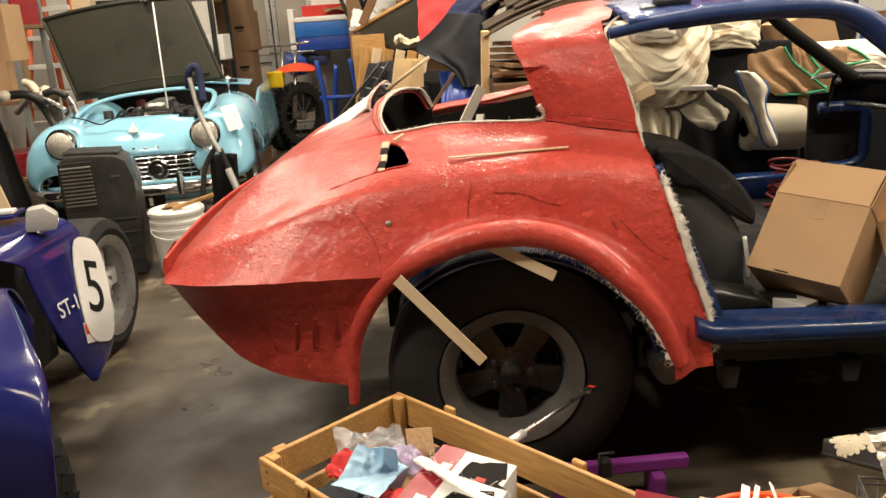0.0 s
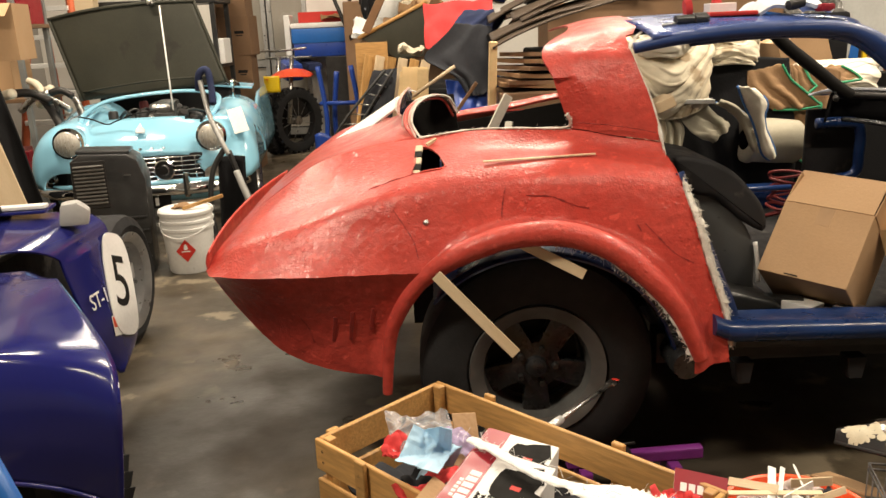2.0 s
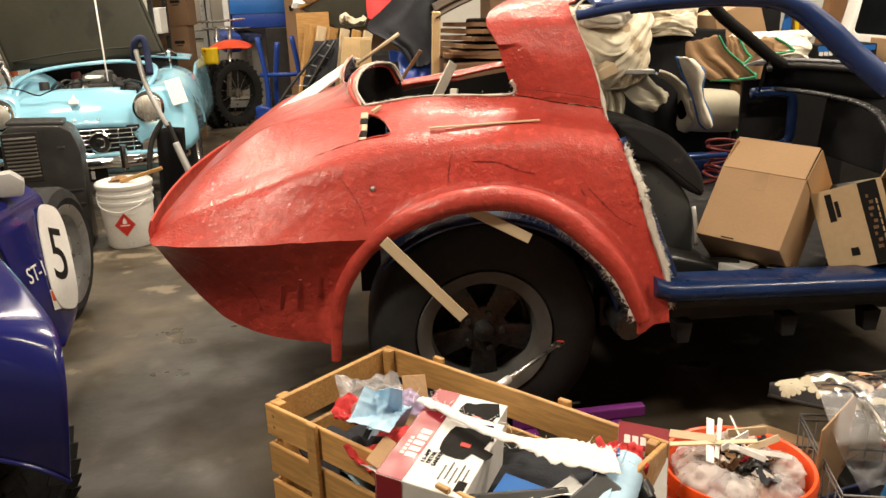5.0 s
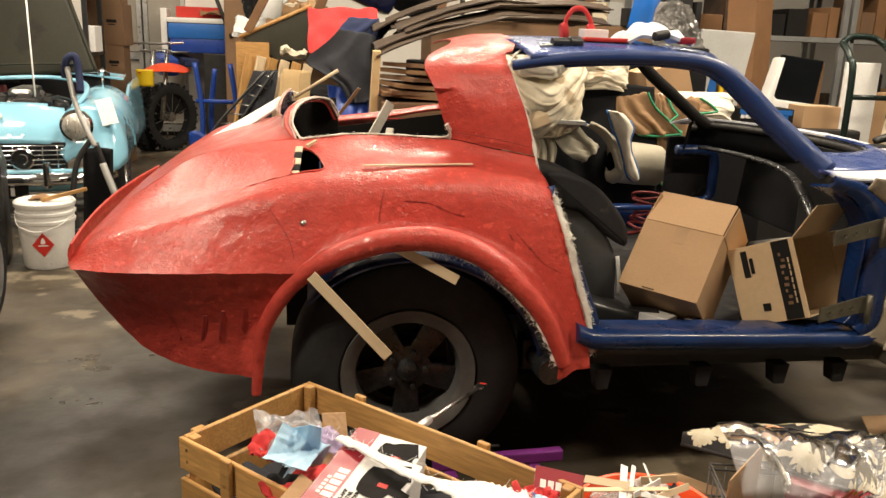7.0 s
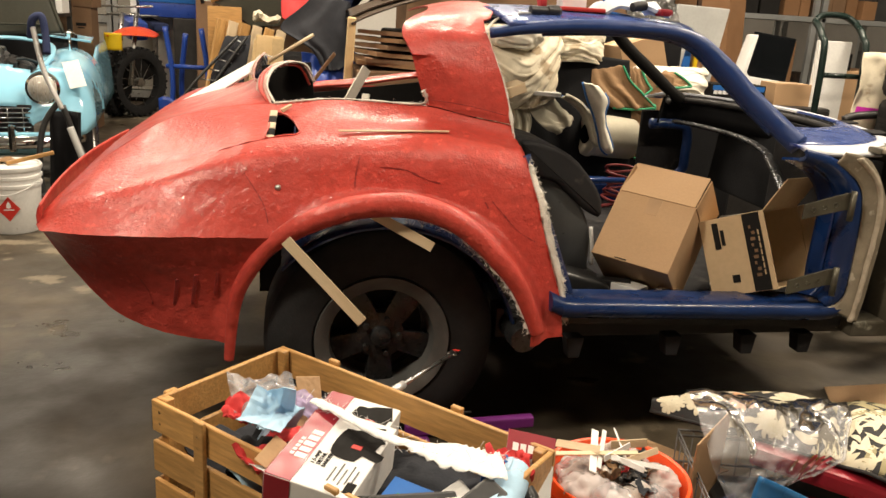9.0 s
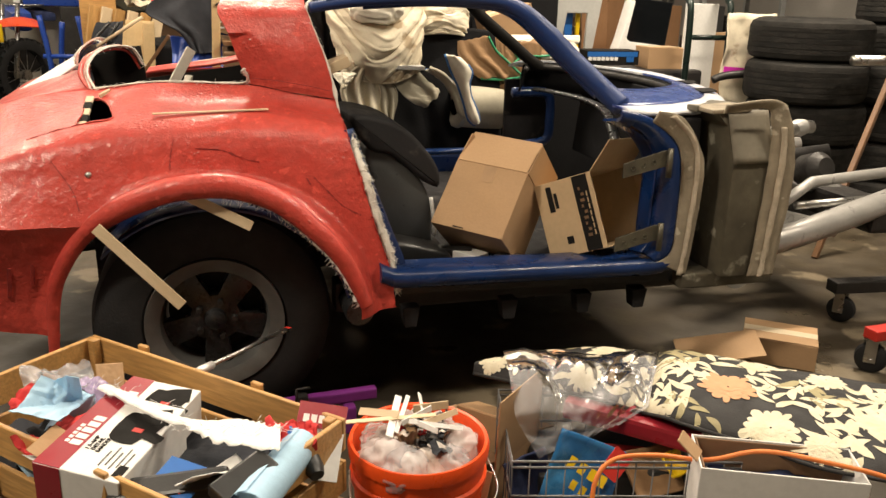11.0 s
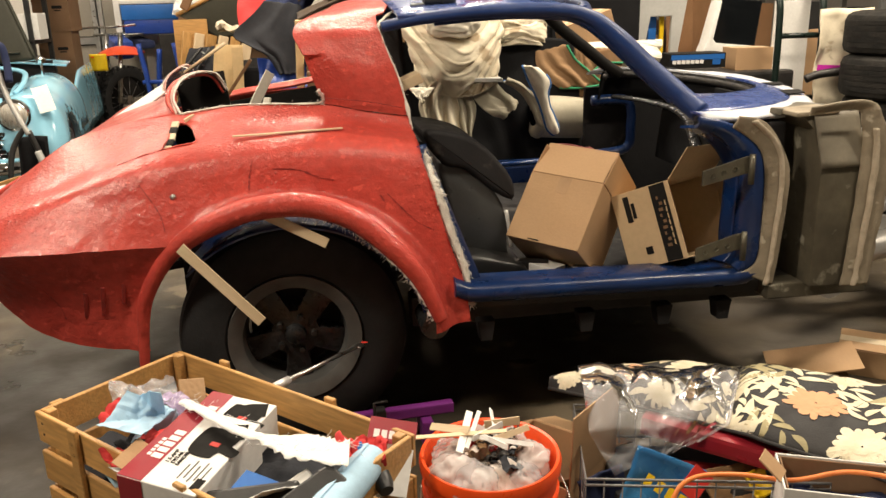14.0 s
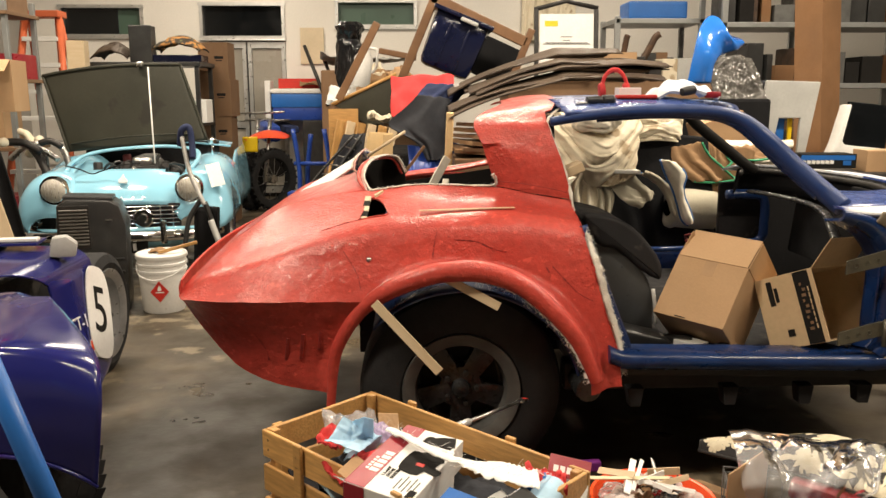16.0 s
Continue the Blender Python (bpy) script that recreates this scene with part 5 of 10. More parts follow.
def flap_box(name, label, size, m, mat=None, flaps=(), thickness=0.004, closed=False, group=""):
    """A cardboard carton: bottom and four walls as parts, with open flaps as (side, angle) where given."""
    mat = mat or M["card"]
    w, d, h = size
    b = thing(name, label, "cardboard box", m, group)
    t = thickness
    part("base", box_bm((w - 2 * t, d - 2 * t, t), pose(0, 0, t / 2)), mat, b)
    for sx, sy, ww, dd in ((0, -1, w, t), (0, 1, w, t), (-1, 0, t, d - 2 * t - 0.001), (1, 0, t, d - 2 * t - 0.001)):
        part("side", box_bm((ww, dd, h), pose(sx * (w / 2 - t / 2), sy * (d / 2 - t / 2), h / 2), 0.001, 1), mat, b)
    if closed:
        for s in (-1, 1):
            part("flap", box_bm((w, d / 2 - 0.002, t), pose(0, s * d / 4, h + t / 2 + 0.0005)), mat, b)
        part("tape", box_bm((w * 0.99, 0.05, 0.0008), pose(0, 0, h + t + 0.001)), M["card_white"], b, "strip of packing tape")
    for side, angle, *rest in flaps:
        wid, depth, yaw = (w, d, 0) if side in ("s", "n") else (d, w, 90)
        length = rest[0] if rest else min(w, d) / 2
        bm = box_bm((wid - 0.006, length, t), pose(0, length / 2, 0), 0.001, 1)
        off = {"s": (0, -d / 2, 180), "n": (0, d / 2, 0), "e": (w / 2, 0, -90), "w": (-w / 2, 0, 90)}[side]
        part("flap", bm, mat, b).matrix_basis = pose(off[0], off[1], h, 0, 0, off[2]) @ pose(0, 0, 0, angle, 0, 0)
    return b


def plain_box(name, label, category, size, m, mat, bevel=0.004, group=""):
    return solid(name, box_bm(size, pose(0, 0, size[2] / 2), bevel), mat, label, category, m, group)


def text_mesh(body, height, mat, name, parent, m, label="", depth=0.0006):
    cu = bpy.data.curves.new(name, "FONT")
    cu.body, cu.size, cu.extrude, cu.align_x, cu.align_y = body, height, depth, "CENTER", "CENTER"
    tmp = bpy.data.objects.new("text_tmp", cu)
    scene.collection.objects.link(tmp)
    dg = bpy.context.evaluated_depsgraph_get()
    me = bpy.data.meshes.new_from_object(tmp.evaluated_get(dg))
    bpy.data.objects.remove(tmp)
    me.materials.clear()
    me.materials.append(mat)
    ob = new(name, me)
    ob.parent = parent
    ob.matrix_basis = m
    return tagged(ob, label)


# ---- boxes, seat and rags in the cabin ----
def seat():
    s = thing("seat", "", "", pose(0, 2.40, 0))
    s.parent = car
    tagged(s, "black bucket seat with a bare grey shell")
    bolster = [(0.568, 0.91), (0.66, 0.905), (0.752, 0.868), (0.83, 0.79), (0.87, 0.724), (0.868, 0.666), (0.80, 0.70), (0.709, 0.778), (0.632, 0.80)]
    shell = [(0.62, 0.805), (0.709, 0.783), (0.80, 0.705), (0.845, 0.62), (0.852, 0.508), (0.84, 0.44), (0.66, 0.44), (0.66, 0.62)]
    part("headrest", shade(prism_bm([(p.x, p.z) for p in along([(x, 0, z) for x, z in bolster], 3, True)], 0.34, None, 0.018), 60), M["black_int"], s, "black padded bolster")
    part("backrest", shade(prism_bm([(p.x, p.z) for p in along([(x, 0.02, z) for x, z in shell], 3, True)], 0.30, pose(0, 0.02, 0), 0.014), 60), M["seat_grey"], s, "grey bare seat shell")
    # white tube stands in for the glare along the seat's edge
    part("edge_strip", tube_bm(along([(0.846, 0.015, 0.63), (0.856, 0.01, 0.56), (0.862, 0.015, 0.50)], 5), 0.007, 6), M["white"], s, "white strip painting the glare on the shell's edge")
    part("seat_base", shade(prism_bm([(0.64, 0.44), (0.64, 0.52), (0.74, 0.505), (0.88, 0.47), (0.90, 0.44)], 0.36, pose(0, -0.10, 0), 0.012), 60), M["black_plastic"], s)
    return s


seat()


def set_at(corner, x, y, z, shift):
    """A matrix with the given axes, whose point at shift lies on corner."""
    z = Vector(z).normalized()
    x = Vector(x)
    x = (x - z * x.dot(z)).normalized()
    y = z.cross(x)
    m = Matrix((x, y, z)).transposed().to_4x4()
    m.translation = Vector(corner) - m.to_3x3() @ Vector(shift)
    return m


b1 = flap_box("cardboard_box", "brown corrugated cardboard box tilted in the cabin", (0.262, 0.225, 0.243), set_at((1.009, 2.153, 0.551), (0.695, -0.717, -0.056), None, (0.486, 0.412, 0.771), (0.131, -0.1125, 0)), flaps=(("s", 104, 0.135), ("w", 96, 0.11), ("e", 84, 0.11)))
part("tape", box_bm((0.045, 0.0008, 0.060), pose(0.0, -0.1131, 0.212)), M["tape"], b1, "strip of packing tape")
part("tape", box_bm((0.045, 0.0008, 0.04), pose(0.0, -0.1075, 0.263, -14, 0, 0)), M["tape"], b1, "strip of packing tape")
part("print_line", box_bm((0.04, 0.001, 0.004), pose(-0.03, -0.1130, 0.006)), M["ink"], b1)
b2 = flap_box("cardboard_box", "printed cream and black carton leaning by the door post", (0.25, 0.30, 0.215), set_at((1.214, 2.216, 0.449), (0.28, -0.5, -0.82), None, (0.57, -0.73, 0.39), (0.125, -0.15, 0)), M["card_pale"], flaps=(("w", 50, 0.12), ("n", 100, 0.12)))
part("print_band", box_bm((0.246, 0.0012, 0.055), pose(0, -0.1508, 0.172)), M["ink"], b2, "black printed band")
for k in range(9):
    part("lettering", box_bm((0.010, 0.0008, 0.007 + 0.004 * (k % 3)), pose(-0.080 + 0.019 * k, -0.1518, 0.168 + 0.004 * ((k * 5) % 3 - 1))), M["card_dark"], b2)
for k in range(7):
    part("lettering", box_bm((0.016, 0.0008, 0.004), pose(-0.060 + 0.021 * k, -0.1518, 0.188)), M["card_pale"], b2)
part("hand_hole", box_bm((0.024, 0.002, 0.024), pose(0.075, -0.1510, 0.092)), M["ink"], b2)
part("print_mark", box_bm((0.085, 0.0014, 0.020), pose(-0.068, -0.1510, 0.052)), M["ink"], b2)
part("print_mark", box_bm((0.05, 0.0014, 0.012), pose(-0.060, -0.1510, 0.072)), M["ink"], b2)
for k in range(7):
    rr = random.Random(60 + k)
    plain_box("scrap", "small dark offcut lying in the cabin", "scrap", (rr.uniform(0.05, 0.16), rr.uniform(0.03, 0.10), rr.uniform(0.01, 0.04)), pose(rr.uniform(0.72, 1.45), rr.uniform(2.2, 2.5), 0.436, 0, 0, rr.uniform(0, 180)), rr.choice([M["steel"], M["card_dark"], M["dark_metal"], M["white"]]), 0.003, "scraps in the cabin")


def hose_coil():
    pts = [(0.13 * math.cos(a) * (1 + 0.12 * math.sin(3.1 * a)), 0.13 * math.sin(a), 0.012 * a / 2 + 0.02 * math.sin(1.7 * a)) for a in np.linspace(0, 7 * math.tau, 160)]
    return solid("air_hose", tube_bm(pts, 0.009, 8), M["hose_red"], "coiled dark red air hose", "hose", pose(1.42, 3.46, 0.442, -8, 4, 0) @ Matrix.Diagonal((0.75, 0.75, 0.75, 1)))


hose_coil()
solid("pole", tube_bm([(0.85, 3.3, 0.60), (1.32, 3.25, 0.62)], 0.012, 8), M["blue"], "thin dark blue bar lying across the cabin", "bar")

# ---- wooden crate and what is in it ----
CRATE = pose(-0.032, 1.456, 0.185, 0, 0, -45.6)
CL, CW, CH = 0.775, 0.391, 0.275
crate = thing("wooden_crate", "varnished slatted wooden crate full of tool boxes and rags", "crate", CRATE)
for z in (0.045, 0.14, 0.238):
    for s in (-1, 1):
        part("slat", box_bm((CL, 0.011, 0.074), pose(0, s * (CW / 2 - 0.006), z), 0.002, 1), M["crate_wood"], crate)
        part("slat", box_bm((0.012, CW - 0.026, 0.074), pose(s * (CL / 2 - 0.006), 0, z), 0.002, 1), M["crate_wood"], crate)
for sx in (-1, 1):
    for sy in (-1, 1):
        part("corner_post", box_bm((0.022, 0.022, CH + 0.004), pose(sx * (CL / 2 - 0.025), sy * (CW / 2 - 0.024), CH / 2), 0.002, 1), M["crate_wood"], crate)
for sx in (-0.22, 0.14):
    for sy in (-1, 1):
        part("batten", box_bm((0.030, 0.012, CH + 0.012), pose(sx, sy * (CW / 2 + 0.007), CH / 2 + 0.003), 0.002, 1), M["crate_wood"], crate)
part("batten", box_bm((0.012, 0.03, CH), pose(-CL / 2 - 0.007, -0.14, CH / 2), 0.002, 1), M["crate_wood"], crate)
for k in range(6):
    part("board", box_bm((CL - 0.03, 0.055, 0.009), pose(0, -0.155 + 0.062 * k, 0.006), 0.001, 1), M["crate_wood"], crate)
for sx in (-0.36, -0.22, 0.14, 0.36):
    for z in (0.225, 0.252):
        for sy in (-1, 1):
            part("nail", lathe_bm([(0, 0.0012), (0.003, 0.0008), (0.0035, 0)], 8, pose(sx, sy * (CW / 2 + (0.0005 if abs(sx) > 0.3 else 0.0135)), z, 90 * -sy * -1)), M["dark_metal"], crate)
chest = plain_box("tool_case", "flat red plastic tool case under the crate", "tool case", (0.66, 0.33, 0.155), pose(-0.035, 1.45, 0.028, 0, 0, -45.6), M["box_red"], 0.012)
plain_box("wheeled_board", "black low board under the red tool case", "board", (0.72, 0.40, 0.026), pose(-0.04, 1.44, 0.0, 0, 0, -45.6), M["black_plastic"], 0.006)


def in_crate(x, y, z, rx=0, ry=0, rz=0):
    return CRATE @ pose(x, y, z, rx, ry, rz)


def product_box(name, label, size, m, seed, words):
    """A retail carton: white face with a dark red head and bars of print."""
    w, h, d = size
    b = thing(name, label, "tool box", m)
    part("carton", box_bm((w, h, d), pose(0, 0, -d / 2), 0.0015, 1), M["paper"], b)
    part("head_panel", box_bm((0.052, h * 0.995, 0.001), pose(-w / 2 + 0.028, 0, 0.0008)), M["box_red"], b, "dark red printed head")
    part("side_panel", box_bm((0.052, 0.001, d * 0.98), pose(-w / 2 + 0.028, -h / 2 - 0.0008, -d / 2)), M["box_red"], b)
    part("side_panel", box_bm((0.001, h * 0.99, d * 0.98), pose(-w / 2 - 0.0008, 0, -d / 2)), M["box_red"], b)
    part("flap", box_bm((0.035, h * 0.35, 0.001), pose(-w / 2 - 0.02, -h * 0.2, -0.012, 0, 24, 0)), M["card"], b)
    # the maker's mark as plain white blocks
    for k in range(5):
        part("mark_block", box_bm((0.022, 0.014, 0.0008), pose(-w / 2 + 0.038, -0.045 + 0.019 * k, 0.0016)), M["paper"], b)
        part("mark_block", box_bm((0.008, 0.008, 0.0008), pose(-w / 2 + 0.020, -0.045 + 0.012 * k, 0.0016)), M["paper"], b)
    if words:
        text_mesh(words, 0.0115, M["ink"], "lettering", b, pose(-w / 2 + 0.078, -0.035, 0.0012, 0, 0, 90))
    rr = random.Random(seed)
    for k in range(5):
        part("print_line", box_bm((0.003, h * rr.uniform(0.15, 0.28), 0.0008), pose(-w / 2 + 0.112 + 0.011 * k, -h * 0.28 + 0.01 * (k % 2), 0.0008)), M["rim_grey"], b)
    # picture of the tool
    body = [(-0.032, -0.040), (-0.012, -0.052), (0.022, -0.050), (0.030, -0.028), (0.062, -0.036), (0.068, -0.012), (0.046, -0.004), (0.050, 0.022), (0.036, 0.046), (0.006, 0.052), (-0.010, 0.040), (-0.030, 0.038), (-0.036, 0.0)]
    bm = bmesh.new()
    vs = [bm.verts.new((p.x, p.y, 0.0012)) for p in along([(x, y, 0) for x, y in body], 2, True)]
    bm.faces.new(vs)
    part("tool_picture", bm, M["ink"], b).matrix_basis = pose(w * 0.16, h * 0.14, 0.0002)
    part("tool_accent", box_bm((0.02, 0.012, 0.0008), pose(w * 0.22, h * 0.10, 0.0020)), M["hazard_red"], b)
    part("tool_pad", box_bm((0.035, 0.05, 0.0008), pose(w * 0.34, h * 0.32, 0.0012, 0, 0, 20)), M["ink"], b)
    part("barcode", box_bm((0.018, 0.03, 0.0008), pose(w * 0.42, -h * 0.38, 0.0010)), M["ink"], b)
    return b


def quad(bl, br, tl):
    """A matrix for a face given by three corners: its middle, x along the foot, y up the side."""
    bl, br, tl = Vector(bl), Vector(br), Vector(tl)
    x = (br - bl).normalized()
    y = tl - bl
    y = (y - x * y.dot(x)).normalized()
    m = Matrix((x, y, x.cross(y))).transposed().to_4x4()
    m.translation = (br + tl) / 2
    return m


product_box("tool_carton", "white and dark red power tool carton lying in the crate", (0.172, 0.235, 0.10), quad((-0.183, 1.250, 0.470), (-0.023, 1.165, 0.452), (-0.113, 1.493, 0.500)), 3, "1.5-AMP\nDETAIL\nSANDER")
product_box("tool_carton", "white and dark red power tool carton wedged behind another", (0.165, 0.185, 0.08), quad((-0.172, 1.452, 0.450), (0.033, 1.347, 0.430), (-0.082, 1.622, 0.465)), 5, "")


def blister():
    b = thing("tool_pack", "hanging card with a dark red head and a small tool", "tool pack", quad((0.262, 1.262, 0.385), (0.342, 1.244, 0.371), (0.296, 1.366, 0.471)))
    part("card", box_bm((0.10, 0.16, 0.002), pose(0, 0, 0), 0.0005, 1), M["paper"], b)
    part("head_panel", box_bm((0.10, 0.055, 0.001), pose(0, 0.053, 0.0018)), M["box_red"], b)
    for k in range(5):
        part("mark_block", box_bm((0.012, 0.017, 0.0008), pose(-0.032 + 0.016 * k, 0.045, 0.0026)), M["paper"], b)
    for k in range(3):
        part("print_line", box_bm((0.06 - 0.01 * k, 0.004, 0.0006), pose(-0.01, 0.012 - 0.009 * k, 0.0016)), M["rim_grey"], b)
    part("tool", lathe_bm([(0, 0.05), (0.014, 0.048), (0.020, 0.03), (0.020, -0.02), (0.012, -0.03), (0.012, -0.05), (0, -0.05)], 20, pose(-0.012, -0.045, 0.024, 70, 0, 30)), M["black_plastic"], b)
    return b


blister()
# paper towels, rags, bags, sheets
def crumple(name, label, category, mat, m, size, seed, folds=5, amp=0.03, thickness=0.0012, n=22):
    """A stiff sheet broken into flat facets along sharp creases."""
    rnd = random.Random(seed)
    lines = []
    for k in range(folds):
        a = rnd.uniform(0, math.tau)
        lines.append((math.cos(a), math.sin(a), rnd.uniform(-0.35, 0.35), rnd.uniform(0.4, 1.0) * rnd.choice((-1, 1))))
    w, d = size

    def f(u, v):
        x, y = u - 0.5, v - 0.5
        z = sum(s * abs(x * a + y * b - c) for a, b, c, s in lines)
        return Vector((x * w, y * d, amp * z * 2.2 + 0.12 * amp * wob(u * 7, v * 7, seed)))
    bm = thick(grid_bm(f, n, n), thickness)
    return solid(name, shade(bm, 14), mat, label, category, m)


crumple("paper_towel", "creased light blue paper towel in the crate", "paper towel", M["cyan_paper"], pose(-0.225, 1.430, 0.432, 18, -22, 30), (0.11, 0.10), 5, 5, 0.070)
crumple("paper_towel", "light blue paper towel standing folded in the crate", "paper towel", M["cyan_paper"], pose(-0.185, 1.505, 0.452, 48, 10, -15), (0.085, 0.095), 9, 4, 0.065)
crumple("paper_towel", "light blue paper towel tucked behind another", "paper towel", M["cyan_paper"], pose(-0.150, 1.480, 0.452, 26, 35, 25), (0.08, 0.075), 14, 5, 0.070)
crumple("card_scrap", "grey card offcut in the crate", "card", M["grey_panel"], pose(-0.175, 1.315, 0.452, -35, -20, -40), (0.07, 0.08), 15, 2, 0.01)
cloth("rag", "red shop rag in the crate", "rag", M["red_cloth"], None, (0.15, 0.12), 12, 0.05, 24, m=pose(-0.165, 1.385, 0.435, 0, 10, -40), scale=12)
cloth("rag", "red shop rag at the crate's end", "rag", M["red_cloth"], None, (0.10, 0.09), 15, 0.07, 24, m=pose(0.268, 1.285, 0.455), scale=16)
cloth("rag", "red rag under the clear bag", "rag", M["red_cloth"], None, (0.07, 0.06), 16, 0.05, 16, m=pose(-0.255, 1.545, 0.452), scale=18)
cloth("rag", "black rag in the crate", "rag", M["black_cloth"], None, (0.14, 0.14), 18, 0.05, 22, m=pose(-0.155, 1.455, 0.440, 0, 0, -45), scale=10)
cloth("rag", "dark grey rag lining the crate", "rag", M["denim"], None, (0.68, 0.32), 22, 0.06, 34, m=in_crate(0.02, 0, 0.165, 0, 0, 0), scale=6)


def glass_mat():
    """A torn white strip of chopped glass mat, bristling with fibres."""
    g = thing("fibreglass_mat", "torn strip of white fibreglass mat across the crate", "glass mat")
    path = along([(-0.100, 1.480, 0.508), (-0.04, 1.410, 0.507), (0.02, 1.340, 0.503), (0.085, 1.290, 0.502), (0.15, 1.245, 0.505), (0.20, 1.22, 0.503), (0.238, 1.215, 0.498)], 8)
    rnd = random.Random(5)
    bm = bmesh.new()
    rows = []
    n = len(path)
    for i, p in enumerate(path):
        t = (path[min(i + 1, n - 1)] - path[max(i - 1, 0)]).normalized()
        side = Vector((-t.y, t.x, 0))
        half = 0.013 + 0.034 * min(1, max(0, (i / n - 0.45) / 0.2))
        rows.append([bm.verts.new(p + side * half * (2 * k / 6 - 1) * rnd.uniform(0.85, 1.18) + Vector((0, 0, rnd.uniform(-0.002, 0.003) - 0.004 * (2 * k / 6 - 1) ** 2))) for k in range(7)])
    for r0, r1 in zip(rows, rows[1:]):
        for k in range(6):
            bm.faces.new((r0[k], r1[k], r1[k + 1], r0[k + 1]))
    part("strip", thick(shade(bm, 60), 0.0012), M["mat_white"], g)
    fib = bmesh.new()
    for i in range(160):
        p = path[rnd.randrange(n)] + Vector((rnd.uniform(-0.03, 0.03), rnd.uniform(-0.03, 0.03), rnd.uniform(-0.006, 0.006)))
        d = Vector((rnd.uniform(-1, 1), rnd.uniform(-1, 1), rnd.uniform(-0.2, 0.6))).normalized() * rnd.uniform(0.008, 0.026)
        add_tube(fib, [p, p + d], 0.0004, 3, caps=False)
    part("fibre", fib, M["mat_white"], g)
    return g


M["mat_white"] = material("white_glass_mat", (0.86, 0.85, 0.82), 0.6, second=(0.76, 0.74, 0.70), scale=60, amount=0.5, bump=0.3, bump_scale=300)
glass_mat()
plain_box("tool_case", "black lidded tool case with pale lettering bars", "tool case", (0.12, 0.05, 0.03), pose(0.165, 1.135, 0.455, 20, -8, 38), M["black_plastic"], 0.005)
crumple("paper_sheet", "white paper sheet folded in the crate", "paper", M["paper"], pose(0.115, 1.165, 0.462, 10, 6, 30), (0.12, 0.05), 21, 3, 0.02)
crumple("card_flap", "tan card flap at the crate's far corner", "card", M["card"], pose(-0.105, 1.635, 0.452, 62, 10, 20), (0.06, 0.06), 24, 1, 0.01)


def towel_roll():
    t = thing("towel_roll", "rolled light blue shop towel in the crate", "towel roll", set_at((0.225, 1.165, 0.445), (0, 0.2, 1), None, (0.42, 0.86, -0.10), (0, 0, 0)))
    pts = [((0.020 + 0.0028 * a / math.tau), a) for a in np.linspace(0, 6 * math.tau, 120)]
    bm = bmesh.new()
    low = [bm.verts.new((r * math.cos(a), r * math.sin(a), -0.13)) for r, a in pts]
    top = [bm.verts.new((r * math.cos(a), r * math.sin(a), 0.13)) for r, a in pts]
    for i in range(len(pts) - 1):
        bm.faces.new((low[i], low[i + 1], top[i + 1], top[i]))
    part("sheet", shade(bm, 60), M["cyan_paper"], t)
    return t


towel_roll()


def sandpaper_pack():
    p = thing("sanding_pack", "blue card pack of coloured sanding sheets", "sanding pack", pose(0.055, 1.190, 0.448, 20, 0, -42))
    part("card", box_bm((0.10, 0.075, 0.002), None, 0.0005, 1), M["cooler_blue"], p)
    for k, c in enumerate(("green_cloth", "yellow", "bike_orange", "hazard_red")):
        part("sheet", box_bm((0.011, 0.034, 0.002), pose(-0.018 + 0.013 * k, -0.012, 0.0025)), M[c], p)
    return p


sandpaper_pack()
plain_box("tool_pack", "black and dark red tool sleeve in the crate", "tool pack", (0.22, 0.05, 0.03), in_crate(0.24, -0.135, 0.235, 20, -10, 30), M["black_plastic"], 0.008)
plain_box("tool_pack", "small blue packet in the crate", "tool pack", (0.05, 0.02, 0.08), in_crate(0.30, 0.10, 0.215, 25, 0, 30), M["cooler_blue"], 0.003)

def film_material(name, tint, haze):
    """Thin clear film: mostly see-through, a little milky, glossy at a slant."""
    mat = bpy.data.materials.new(name)
    mat.use_nodes = True
    nt = mat.node_tree
    nt.nodes.remove(nt.nodes["Principled BSDF"])
    clear, milk, gloss = (nt.nodes.new("ShaderNodeBsdf" + k) for k in ("Transparent", "Diffuse", "Glossy"))
    clear.inputs["Color"].default_value = (*(0.5 + 0.5 * c for c in tint), 1)
    milk.inputs["Color"].default_value = (*tint, 1)
    gloss.inputs["Color"].default_value = (1, 1, 1, 1)
    gloss.inputs["Roughness"].default_value = 0.15
    noise, bump, slant = nt.nodes.new("ShaderNodeTexNoise"), nt.nodes.new("ShaderNodeBump"), nt.nodes.new("ShaderNodeLayerWeight")
    geo = nt.nodes.new("ShaderNodeTexCoord")
    nt.links.new(geo.outputs["Object"], noise.inputs["Vector"])
    noise.inputs["Scale"].default_value, noise.inputs["Detail"].default_value = 45, 3
    bump.inputs["Strength"].default_value, bump.inputs["Distance"].default_value = 0.25, 0.003
    nt.links.new(noise.outputs["Fac"], bump.inputs["Height"])
    for n in (milk, gloss, slant):
        nt.links.new(bump.outputs["Normal"], n.inputs["Normal"])
    slant.inputs["Blend"].default_value = 0.15
    a, b = nt.nodes.new("ShaderNodeMixShader"), nt.nodes.new("ShaderNodeMixShader")
    a.inputs[0].default_value = haze
    nt.links.new(clear.outputs[0], a.inputs[1])
    nt.links.new(milk.outputs[0], a.inputs[2])
    nt.links.new(slant.outputs["Fresnel"], b.inputs[0])
    nt.links.new(a.outputs[0], b.inputs[1])
    nt.links.new(gloss.outputs[0], b.inputs[2])
    nt.links.new(b.outputs[0], nt.nodes["Material Output"].inputs["Surface"])
    return mat


